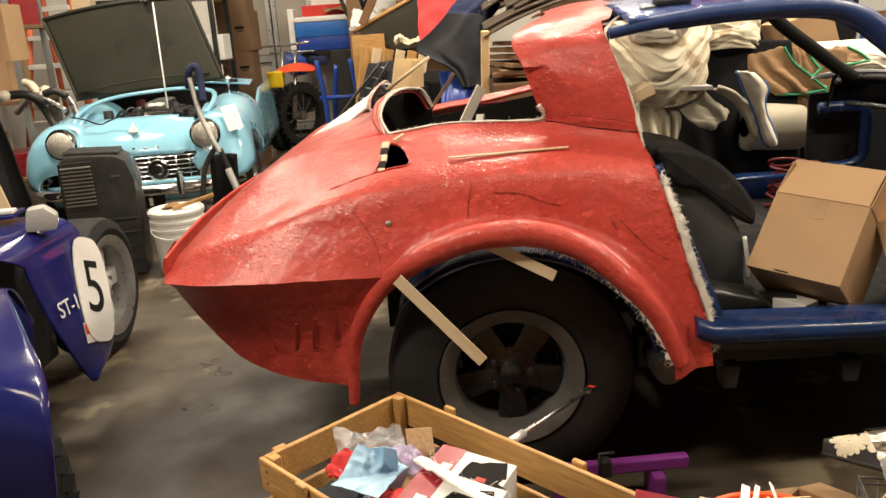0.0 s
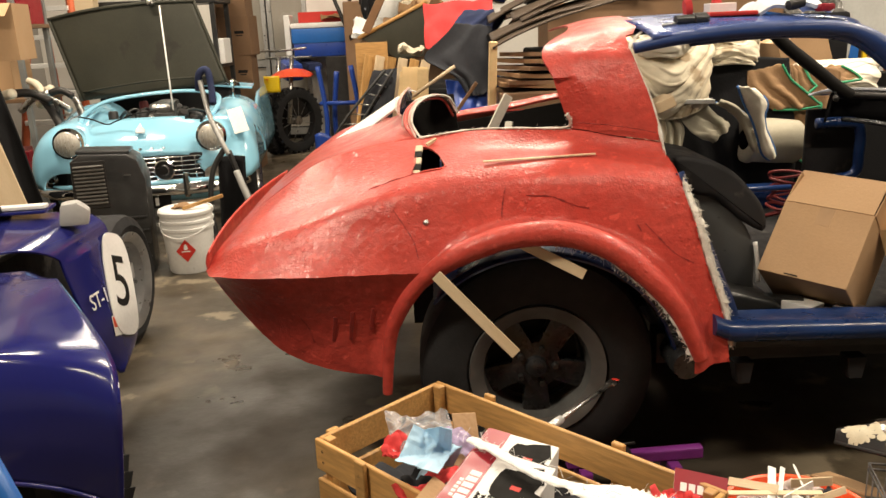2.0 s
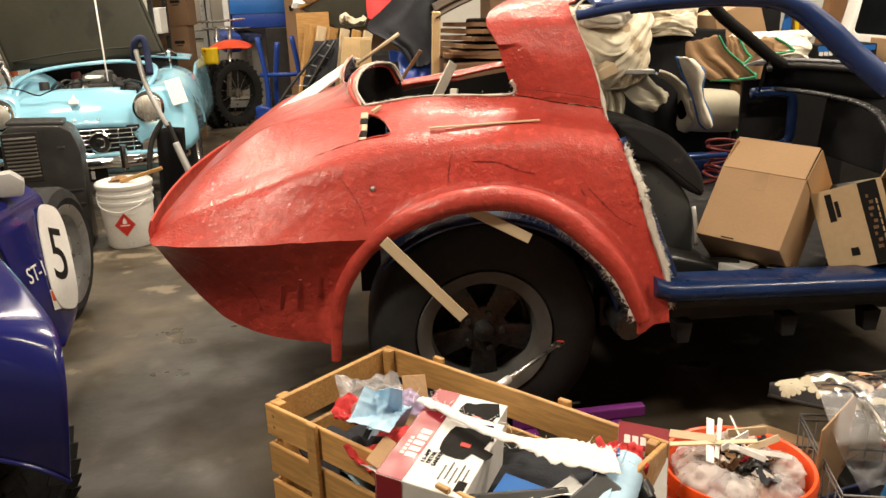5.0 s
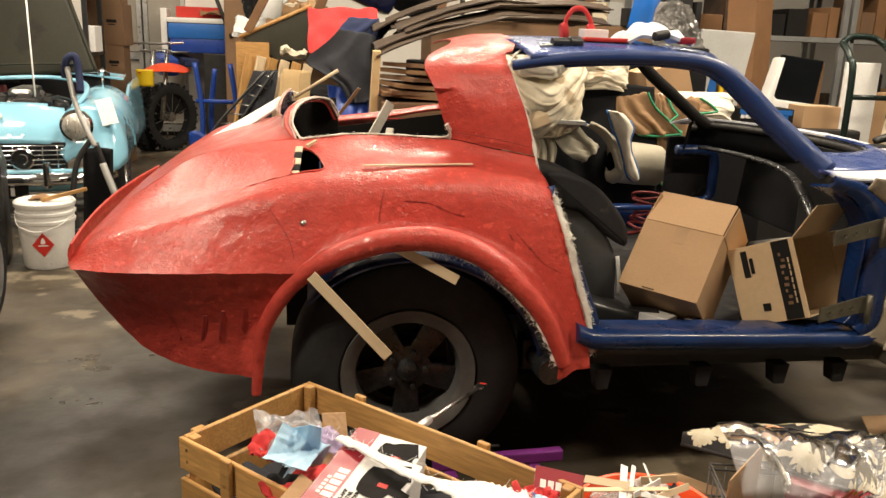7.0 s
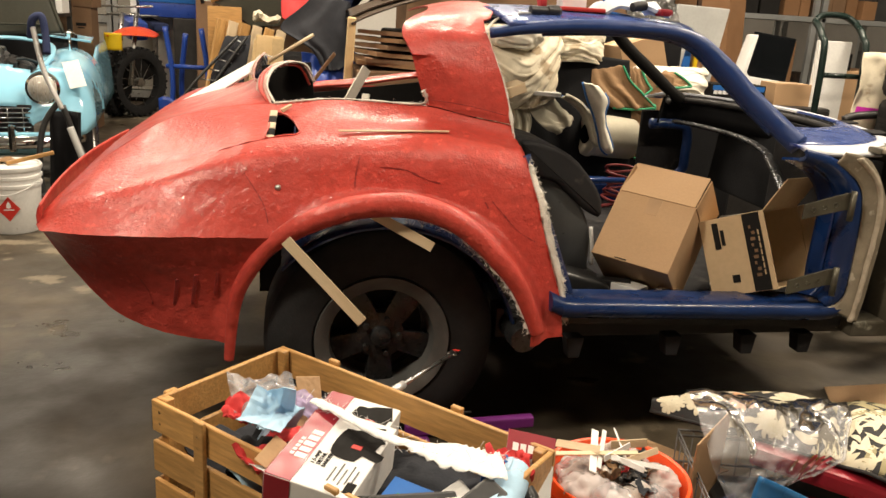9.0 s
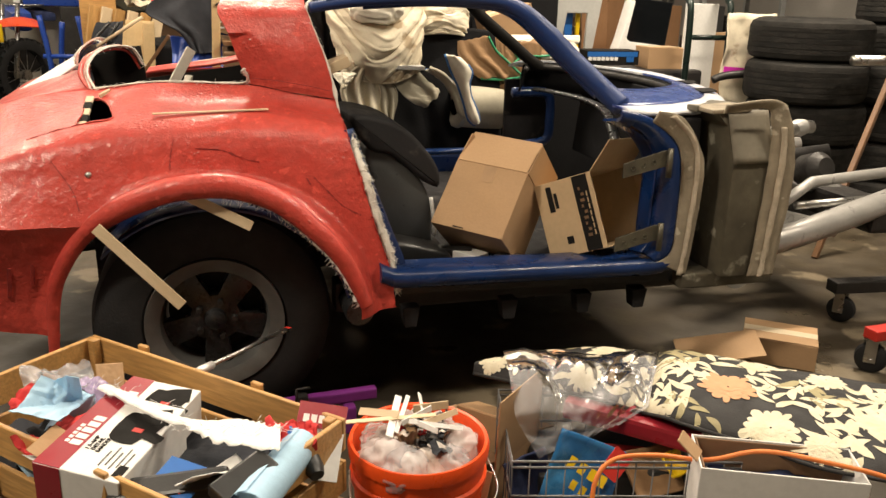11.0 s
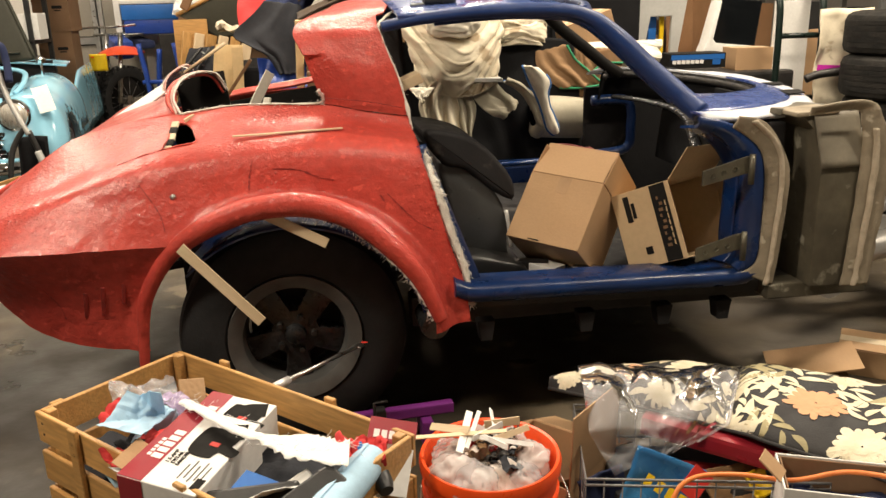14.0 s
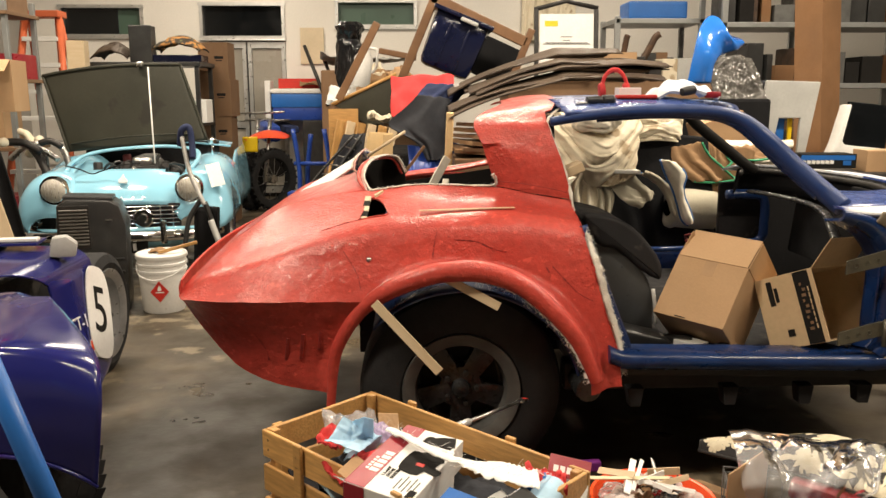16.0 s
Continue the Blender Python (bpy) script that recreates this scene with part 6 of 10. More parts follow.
M["clear_bag"] = film_material("clear_plastic_film", (0.86, 0.86, 0.88), 0.22)
M["purple_bag"] = material("tinted_plastic_film", (0.55, 0.45, 0.68), 0.15, scale=9, amount=0.3, bump=0.6, bump_scale=40, alpha=0.6)
cloth("plastic_bag", "crumpled clear plastic bag in the crate", "plastic bag", M["clear_bag"], None, (0.13, 0.12), 31, 0.06, 26, m=pose(-0.205, 1.59, 0.462, 20, -10, 0), thickness=0.0006, scale=12)
cloth("plastic_bag", "crumpled lilac plastic bag in the crate", "plastic bag", M["purple_bag"], None, (0.10, 0.05), 36, 0.04, 20, m=pose(-0.118, 1.535, 0.470, 10, 20, -25), thickness=0.0006, scale=14)


def spreader():
    s = thing("scraper", "long steel scraper with a red painted tip", "scraper", None)
    a, b = Vector((0.115, 1.665, 0.442)), Vector((0.300, 1.985, 0.372))
    part("shaft", tube_bm([a, b], 0.0055, 12), M["steel"], s)
    q = (b - a).to_track_quat("X", "Z").to_matrix().to_4x4()
    part("blade", box_bm((0.055, 0.026, 0.007), pose(0, 0, 0), 0.003), M["steel"], s).matrix_basis = Matrix.Translation(b + (b - a).normalized() * 0.022) @ q
    part("tip", box_bm((0.018, 0.020, 0.009), pose(0, 0, 0), 0.003), M["hazard_red"], s).matrix_basis = Matrix.Translation(b + (b - a).normalized() * 0.046) @ q
    part("grip", tube_bm([a - (b - a) * 0.16, a], 0.010, 10), M["bright_steel"], s)
    return s


spreader()


def floor_jack_bar():
    j = thing("jack_stand_bar", "purple painted steel bar of a floor jack", "jack", pose(0.36, 2.06, 0.0, 0, 0, 4))
    part("beam", box_bm((0.40, 0.032, 0.034), pose(0.03, 0, 0.105), 0.005), M["purple_metal"], j)
    part("foot", box_bm((0.035, 0.10, 0.086), pose(-0.12, 0, 0.043), 0.006), M["purple_metal"], j)
    part("foot", box_bm((0.035, 0.10, 0.086), pose(0.14, 0, 0.043), 0.006), M["purple_metal"], j)
    part("pin", tube_bm([(-0.02, -0.03, 0.10), (-0.02, -0.03, 0.165), (0.02, -0.03, 0.165)], 0.005, 6), M["dark_metal"], j)
    part("collar", box_bm((0.035, 0.040, 0.044), pose(0.0, 0, 0.105), 0.004), M["dark_metal"], j)
    return j


floor_jack_bar()


# ---- orange bucket ----
def orange_bucket():
    b = thing("bucket", "orange plastic bucket heaped with sticks and plastic scraps", "bucket", pose(0.548, 1.372, 0))
    part("shell", lathe_bm([(0.0, 0.0), (0.125, 0.0), (0.130, 0.01), (0.146, 0.27), (0.152, 0.272), (0.153, 0.285), (0.147, 0.29), (0.149, 0.325), (0.155, 0.33), (0.157, 0.352), (0.153, 0.362), (0.146, 0.360), (0.143, 0.34), (0.122, 0.012), (0.0, 0.012)], 48), M["orange_plastic"], b)
    part("handle", tube_bm(along([(0.155, 0, 0.30), (0.15, -0.10, 0.25), (0, -0.168, 0.215), (-0.15, -0.10, 0.25), (-0.155, 0, 0.30)], 8), 0.0025, 6), M["steel"], b)
    return b


orange_bucket()


def bucket_fill():
    bm = lathe_bm([(0.0, 0.06), (0.05, 0.062), (0.09, 0.05), (0.125, 0.02), (0.138, -0.02)], 40)
    bmesh.ops.subdivide_edges(bm, edges=bm.edges[:], cuts=2, use_grid_fill=True)
    for v in bm.verts:
        v.co.z += 0.022 * wob(v.co.x * 22, v.co.y * 22, 3) + 0.012 * wob(v.co.x * 60, v.co.y * 60, 5)
    return solid("rubbish", shade(bm, 60), M["scrap_white"], "heap of pale resin and paper scraps in the bucket", "rubbish", pose(0.548, 1.372, 0.300), kind="stuff")


M["scrap_white"] = material("resin_scraps", (0.50, 0.40, 0.33), 0.5, second=(0.74, 0.70, 0.66), scale=22, amount=0.9, bump=0.8, bump_scale=90, stain=(0.16, 0.10, 0.08), stain_scale=26, stain_cut=0.60)
bucket_fill()
M["milky_bag"] = film_material("milky_plastic_bag", (0.88, 0.80, 0.78), 0.42)


def bag_lump(seed, m, radii, mat):
    """A knotted scrap of milky plastic, puffed and creased."""
    bm = bmesh.new()
    bmesh.ops.create_icosphere(bm, subdivisions=4, radius=1.0)
    for v in bm.verts:
        p = v.co.copy()
        k = 1 + 0.30 * wob(p.x * 1.5 + seed, p.y * 1.5, p.z * 1.5) + 0.45 * (0.3 - abs(wob(p.x * 1.9, p.y * 1.9 + seed, p.z * 1.9))) + 0.16 * abs(wob(p.x * 4.5, p.y * 4.5, p.z * 4.5 + seed))
        v.co = Vector((p.x * radii[0], p.y * radii[1], p.z * radii[2])) * k
    solid("plastic_scrap", shade(bm, 50), mat, "puffed milky plastic scrap in the bucket", "plastic scrap", m)


rr = random.Random(8)
for k, (x, y, r) in enumerate(((-0.082, -0.035, 0.055), (-0.05, -0.085, 0.052), (0.085, -0.02, 0.050), (0.055, -0.08, 0.040), (0.06, 0.065, 0.042), (-0.08, 0.05, 0.042), (-0.01, 0.095, 0.040))):
    bag_lump(3.7 * k, pose(0.548 + x, 1.372 + y, 0.338, 0, 0, 40 * k), (r, r * 0.85, r * 0.75), M["milky_bag"] if k % 2 == 0 else M["clear_bag"])
for k, (x, y, a, L, w, up) in enumerate(((-0.06, 0.02, -12, 0.20, 0.012, 0.02), (-0.05, 0.03, 68, 0.13, 0.016, 0.06), (-0.03, 0.035, 64, 0.12, 0.010, 0.06), (-0.08, 0.05, -40, 0.10, 0.018, 0.04), (0.03, -0.03, -28, 0.12, 0.010, 0.0), (0.02, 0.05, 84, 0.10, 0.012, 0.05), (0.05, 0.0, 20, 0.09, 0.014, 0.01), (0.0, -0.02, -60, 0.10, 0.012, 0.02), (0.0, 0.02, 30, 0.09, 0.013, 0.01), (0.04, 0.05, -10, 0.08, 0.02, 0.03))):
    p = Vector((0.548 + x, 1.372 + y, 0.402))
    d = Vector((math.cos(radians(a)), math.sin(radians(a)), up * 4)).normalized() * L / 2
    strip("mixing_stick", p - d, p + d, w, 0.003, M["mat_white"] if k % 3 else M["stick_wood"], "pale wooden mixing stick stuck with resin", 10 + 9 * k)
for k in range(26):
    a, r = rr.uniform(0, math.tau), rr.uniform(0.0, 0.09)
    cloth("paper_scrap", "crumpled paper scrap in the bucket", "paper scrap", rr.choice([M["paper"], M["red_cloth"], M["scrap_white"], M["denim"], M["mat_white"], M["card_dark"], M["dark_metal"], M["brown_cloth"]]), None, (0.042, 0.036), 70 + k, 0.035, 10, m=pose(0.548 + r * math.cos(a), 1.372 + r * math.sin(a), 0.366, rr.uniform(-40, 40), rr.uniform(-40, 40), rr.uniform(0, 90)), thickness=0.0008, scale=18)

flap_box("cardboard_box", "open brown cardboard box behind the orange bucket", (0.25, 0.24, 0.20), pose(0.755, 1.60, 0.0, 0, 0, -48), flaps=(("e", 88, 0.19), ("w", -30), ("n", -20), ("s", -70)))
plain_box("carton", "small brown carton inside the open box", "carton", (0.12, 0.10, 0.12), pose(0.76, 1.62, 0.006, 0, 0, 20), M["card_dark"], 0.003)


# ---- wire basket with packets ----
def wire_basket():
    W, D, H = 0.52, 0.34, 0.27
    b = thing("wire_basket", "grey wire basket with coloured packets under the cushion", "basket", pose(1.045, 1.42, 0.03, 0, 0, -14))
    for z in (0.0, 0.09, 0.18, 0.255, 0.27):
        part("ring", tube_bm([(-W / 2, -D / 2, z), (W / 2, -D / 2, z), (W / 2, D / 2, z), (-W / 2, D / 2, z)], 0.0032, 6, True), M["wire_grey"], b)
    for k in range(14):
        x = -W / 2 + W * k / 13
        for s in (-1, 1):
            part("wire", tube_bm([(x, s * D / 2, 0), (x, s * D / 2, H)], 0.0018, 5), M["wire_grey"], b)
    for k in range(1, 8):
        y = -D / 2 + D * k / 8
        for s in (-1, 1):
            part("wire", tube_bm([(s * W / 2, y, 0), (s * W / 2, y, H)], 0.0018, 5), M["wire_grey"], b)
        part("wire", tube_bm([(-W / 2, y, 0), (W / 2, y, 0)], 0.0018, 5), M["wire_grey"], b)
    for sx in (-1, 1):
        for sy in (-1, 1):
            part("foot", box_bm((0.02, 0.02, 0.03), pose(sx * (W / 2 - 0.02), sy * (D / 2 - 0.02), -0.015), 0.003), M["black_plastic"], b)
    return b


wire_basket()


def packet(name, label, size, m, mat, seed):
    w, h = size
    return solid(name, thick(grid_bm(lambda u, v: Vector(((u - 0.5) * w, 0.02 * math.sin(math.pi * u) * math.sin(math.pi * v) + 0.008 * wob(u * 5, v * 5, seed), (v - 0.5) * h)), 14, 14), 0.004), mat, label, "packet", m)


M["packet_blue"] = material("blue_printed_film", (0.02, 0.10, 0.27), 0.25, second=(0.04, 0.20, 0.40), scale=12, amount=0.9, bump=0.3, bump_scale=40)
pk = packet("packet", "blue printed plastic packet with yellow letters", (0.17, 0.19), pose(0.935, 1.335, 0.215, -24, 22, -14), M["packet_blue"], 3)
for k in range(4):
    part("mark_block", box_bm((0.017, 0.002, 0.028), pose(-0.045 + 0.028 * k, -0.024, 0.030 - 0.006 * k, 0, 12, 0)), M["yellow"], pk)
    part("mark_block", box_bm((0.015, 0.002, 0.022), pose(-0.025 + 0.026 * k, -0.024, -0.018 - 0.006 * k, 0, 12, 0)), M["yellow"], pk)
part("red_corner", box_bm((0.05, 0.003, 0.07), pose(0.06, -0.020, 0.06, 0, 20, 0)), M["hazard_red"], pk)
packet("packet", "dark blue packet in the wire basket", (0.12, 0.16), pose(0.84, 1.42, 0.16, -8, -10, 10), M["navy_cloth"], 5)
packet("packet", "red plastic packet in the wire basket", (0.20, 0.14), pose(1.14, 1.42, 0.14, -40, 8, -12), M["red_cloth"], 7)
packet("packet", "yellow and brown packet in the wire basket", (0.14, 0.12), pose(1.14, 1.36, 0.19, -50, 0, 6), M["brown_cloth"], 9)
packet("packet", "small yellow packet in the wire basket", (0.06, 0.06), pose(1.19, 1.345, 0.215, -50, 0, 16), M["yellow"], 11)
plain_box("storage_case", "dark red plastic case under the cushion", "case", (0.34, 0.13, 0.05), pose(1.13, 1.46, 0.262, 0, 3, -40), M["box_red"], 0.012)
plain_box("storage_case", "black case in the wire basket", "case", (0.40, 0.22, 0.13), pose(1.08, 1.49, 0.05, 0, 0, -10), M["black_plastic"], 0.012)

wb = flap_box("cardboard_box", "white cardboard box with a brown inner flap", (0.34, 0.14, 0.355), pose(1.282, 1.116, 0.0, 0, 0, -24), M["paper"], flaps=())
part("flap", box_bm((0.05, 0.06, 0.004), pose(0, 0.03, 0), 0.001, 1), M["card"], wb, "brown torn flap").matrix_basis = pose(-0.165, -0.02, 0.352, 40, 0, 70)
part("lining", box_bm((0.326, 0.004, 0.335), pose(0, 0.061, 0.185), 0.001, 1), M["card_dark"], wb, "brown inner lining")
part("lining", box_bm((0.004, 0.12, 0.335), pose(-0.161, 0, 0.185), 0.001, 1), M["card_dark"], wb, "brown inner lining")
cloth("rag", "navy cloth in the white box", "rag", M["navy_cloth"], None, (0.28, 0.11), 41, 0.04, 18, m=pose(1.282, 1.116, 0.27, 0, 0, -24), scale=7)
plain_box("cable_clip", "white label tag on the cushion edge", "tag", (0.055, 0.004, 0.03), pose(1.218, 1.378, 0.285, -30, 4, -34), M["paper"], 0.001)


def extension_cord():
    pts = along([(0.905, 1.18, 0.0), (0.90, 1.20, 0.16), (0.915, 1.235, 0.27), (0.965, 1.25, 0.315), (1.06, 1.235, 0.322), (1.17, 1.20, 0.315), (1.26, 1.14, 0.36), (1.36, 1.05, 0.372), (1.46, 0.98, 0.36), (1.56, 0.96, 0.30), (1.70, 0.98, 0.0)], 10)
    return solid("extension_cord", tube_bm(pts, 0.0055, 8), M["cord_orange"], "orange extension cord looped over the basket", "cord")


extension_cord()


# ---- floral cushion ----
AXIS = math.radians(-31.5)
CU = (Vector((math.cos(AXIS), math.sin(AXIS), 0)), Vector((-math.sin(AXIS), math.cos(AXIS), 0)))
C0 = Vector((1.165, 1.535, 0))


CUSHION_FRONT = curve_of([(-0.42, -0.035), (-0.32, -0.06), (-0.12, -0.09), (0.03, -0.115), (0.12, -0.165), (0.27, -0.208), (0.44, -0.262), (1.10, -0.27)])
CUSHION_BACK = curve_of([(-0.42, -0.01), (-0.31, 0.068), (-0.15, 0.135), (0.00, 0.18), (0.11, 0.198), (0.50, 0.18), (1.10, 0.18)])
CUSHION_TOP = curve_of([(-0.42, 0.336), (-0.30, 0.342), (-0.10, 0.348), (0.03, 0.338), (0.10, 0.352), (0.50, 0.345), (1.10, 0.335)])


def cushion_at(s, w, lift=0.0, side=1):
    """A place on the cushion: s metres along, w metres across from its middle line, above or below."""
    lo, hi = CUSHION_FRONT(s), CUSHION_BACK(s)
    w = max(lo, min(hi, w))
    p = C0 + CU[0] * s + CU[1] * w
    t = (2 * w - lo - hi) / (hi - lo)
    body = max(0.0, 1 - abs(t) ** 3) ** 0.5
    z = CUSHION_TOP(s) - 0.020 * max(0.0, -t) ** 2
    z += side * (0.030 if s > -0.15 else 0.030 - 0.022 * min(1, (-0.15 - s) / 0.2)) * body * (1 - 0.75 * math.exp(-((s - 0.035 - 0.12 * w) / 0.016) ** 2)) + 0.008 * wob(s * 7, w * 7, 1) * body + 0.005 * wob(s * 17, w * 17, 4) * body
    return Vector((p.x, p.y, z + lift))


def cushion():
    c = thing("lounger_cushion", "long cushion in black fabric with cream and peach flowers", "cushion", pose(0, 0, 0))
    for s0, s1 in ((-0.42, 0.035), (0.035, 0.62), (0.62, 1.10)):
        def f(u, v, s0=s0, s1=s1):
            s = s0 + (s1 - s0) * u
            k = 1 - abs(2 * v - 1) * 2
            lo, hi = CUSHION_FRONT(s), CUSHION_BACK(s)
            w = (lo + hi) / 2 + (hi - lo) / 2 * math.copysign(1 - (1 - abs(k)) ** 1.6, k)
            return cushion_at(s, w, 0.0, 1 if v < 0.5 else -1)
        bm = grid_bm(f, 34, 56)
        bmesh.ops.remove_doubles(bm, verts=bm.verts[:], dist=0.0004)
        part("pad", bm, M["cushion_black"], c)
    piping = [cushion_at(s, CUSHION_FRONT(s)) for s in np.linspace(-0.42, 1.10, 90)]
    part("piping", tube_bm(piping, 0.005, 6), M["cushion_black"], c)

    def leaf(bm, s, w, size, turn, slim=0.155):
        """A printed leaf, a thin film that follows the cushion's top."""
        ct, st = math.cos(turn), math.sin(turn)
        left, right, mid = [], [], []
        for i in range(7):
            t = i / 6
            half = slim * size * math.sin(math.pi * t ** 0.8) ** 0.8 if 0 < i < 6 else 0.0005
            bend = 0.12 * size * math.sin(math.pi * t)
            for sgn, ring in ((1, left), (0, mid), (-1, right)):
                x, y = size * t, bend + sgn * half
                ring.append(bm.verts.new(cushion_at(s + x * ct - y * st, w + x * st + y * ct, 0.0018)))
        for i in range(6):
            for a, b in ((left, mid), (mid, right)):
                bm.faces.new((a[i], b[i], b[i + 1], a[i + 1]))

    def spray(s, w, turn, n, size, mat):
        for k in range(n):
            bm = bmesh.new()
            t = k / n
            a = turn + 0.5 * t
            ss, ww = s + 0.022 * k * math.cos(a), w + 0.022 * k * math.sin(a)
            leaf(bm, ss, ww, size * (1 - 0.35 * t), a + (0.75 if k % 2 else -0.75))
            part("printed_leaf", shade(bm, 60), mat, c)
        bm = bmesh.new()
        leaf(bm, s + 0.022 * n * math.cos(turn + 0.5), w + 0.022 * n * math.sin(turn + 0.5), size * 0.8, turn + 0.5)
        part("printed_leaf", shade(bm, 60), mat, c)

    def flower(s, w, size, tone):
        bm = bmesh.new()
        for ring, (n, r0, r1) in enumerate(((15, 0.20, 0.5), (11, 0.10, 0.34), (7, 0.02, 0.19))):
            for k in range(n):
                a = k * math.tau / n + 0.2 * ring
                rows = []
                for t, wd in ((0.0, 0.35), (0.5, 0.95), (0.85, 0.8), (1.0, 0.3)):
                    r = size * (r0 + (r1 * (1 + 0.13 * math.sin(k * 4.1 + ring)) - r0) * t)
                    h = size * r1 * math.pi / n * wd * (0.86 + 0.2 * math.sin(k * 2.7 + ring))
                    rows.append([bm.verts.new(cushion_at(s + r * math.cos(a) - o * h * math.sin(a), w + r * math.sin(a) + o * h * math.cos(a), 0.0020 + 0.0009 * ring + (0.0004 if o == 0 else 0))) for o in (-1, 0, 1)])
                for q0, q1 in zip(rows, rows[1:]):
                    for o in (0, 1):
                        bm.faces.new((q0[o], q1[o], q1[o + 1], q0[o + 1]))
        part("printed_flower", bm, M["print_" + tone], c)
    rnd = random.Random(14)
    flowers = [(0.227, -0.03, 0.135, "peach"), (0.315, -0.18, 0.125, "cream"), (0.30, 0.12, 0.08, "cream"), (0.47, 0.09, 0.10, "cream"), (0.58, -0.10, 0.14, "cream"), (0.80, 0.05, 0.14, "peach"), (0.70, -0.16, 0.12, "cream"), (-0.06, 0.08, 0.13, "cream"), (-0.19, 0.02, 0.10, "peach"), (0.95, -0.05, 0.12, "cream"), (0.42, -0.22, 0.08, "cream"), (-0.30, 0.01, 0.11, "cream"), (-0.37, -0.015, 0.07, "cream"), (-0.12, -0.05, 0.09, "cream")]
    for s, w, d, tone in flowers:
        flower(s, w, d, tone)
    done = 0
    for k in range(700):
        s = rnd.uniform(-0.38, 1.05)
        lo, hi = CUSHION_FRONT(s) + 0.02, CUSHION_BACK(s) - 0.03
        w, turn, n = rnd.uniform(lo, hi), rnd.uniform(0, math.tau), rnd.choice((2, 3, 4, 5))
        far = (s + 0.022 * n * math.cos(turn), w + 0.022 * n * math.sin(turn))
        if any((a - px) ** 2 + (b - py) ** 2 < (d * 0.5 + 0.016) ** 2 for a, b, d, t in flowers for px, py in ((s, w), far, ((s + far[0]) / 2, (w + far[1]) / 2))):
            continue
        if any((s - a) ** 2 + (w - b) ** 2 < 0.043 ** 2 for a, b in SPRAYS):
            continue
        SPRAYS.append((s, w))
        spray(s, w, turn, n, rnd.uniform(0.050, 0.090), M["print_cream"] if rnd.random() < 0.82 else M["print_olive"])
    return c


SPRAYS = []
M["cushion_black"] = material("black_floral_fabric", (0.022, 0.021, 0.022), 0.75, second=(0.04, 0.038, 0.036), scale=8, amount=0.6, bump=0.3, bump_scale=250)
M["print_cream"] = material("cream_print", (0.72, 0.66, 0.50), 0.75, second=(0.60, 0.53, 0.36), scale=26, amount=0.8, bump=0.2, bump_scale=250)
M["print_peach"] = material("peach_print", (0.62, 0.33, 0.18), 0.75, second=(0.58, 0.33, 0.18), scale=30, amount=0.7, bump=0.2, bump_scale=250)
M["print_olive"] = material("olive_print", (0.38, 0.33, 0.18), 0.75, scale=30, amount=0.6, bump=0.2, bump_scale=250)
cushion()


def plastic_wrap():
    """The clear plastic cover pulled over the cushion's end."""
    c = thing("plastic_cover", "crumpled clear plastic cover pulled half off the cushion", "plastic cover")

    def f(u, v):
        # u from the loose left edge to the mouth, v from the back over the cushion and down in front
        top = Vector((0.86 + 0.42 * u, 1.72 - 0.10 * u, 0.374 - 0.002 * u))
        front = Vector((0.80 + 0.34 * u, 1.44 - 0.02 * u, 0.335))
        foot = Vector((0.86 + 0.19 * u, 1.42 + 0.0 * u, 0.225 + 0.06 * u))
        if v < 0.6:
            p = top.lerp(front, v / 0.6)
            p.z += 0.045 * math.sin(math.pi * v / 0.6) * (1 - 0.4 * u)
        else:
            p = front.lerp(foot, (v - 0.6) / 0.4)
        ridge = abs(wob(u * 3.2 + 3, v * 2.6, 2)) + 0.42 * abs(wob(u * 9, v * 4.5 + u * 3, 6)) + 0.05 * abs(wob(u * 23, v * 14, 8))
        n = Vector((-0.2, -0.6, 0.75))
        return p + n * (0.050 * ridge - 0.004)
    part("film", shade(grid_bm(f, 60, 66), 60), M["clear_bag"], c)
    part("seam", tube_bm(along([f(1.0, v) for v in np.linspace(0, 0.95, 12)], 4), 0.004, 6, flat=0.4), M["clear_bag"], c, "folded clear seam")
    return c


plastic_wrap()
flap_box("cardboard_box", "flattened brown carton lying open on the floor", (0.26, 0.19, 0.095), pose(2.17, 2.21, 0.0, 0, 0, -38), closed=True)
plain_box("cardboard_sheet", "folded brown cardboard sheet on the floor", "cardboard", (0.30, 0.17, 0.006), pose(1.90, 2.20, 0.062, 10, -12, -22), M["card"], 0.001)
plain_box("carton", "low brown carton under the cardboard sheet", "carton", (0.20, 0.13, 0.034), pose(1.92, 2.21, 0.0, 0, 0, -22), M["card_dark"], 0.003)


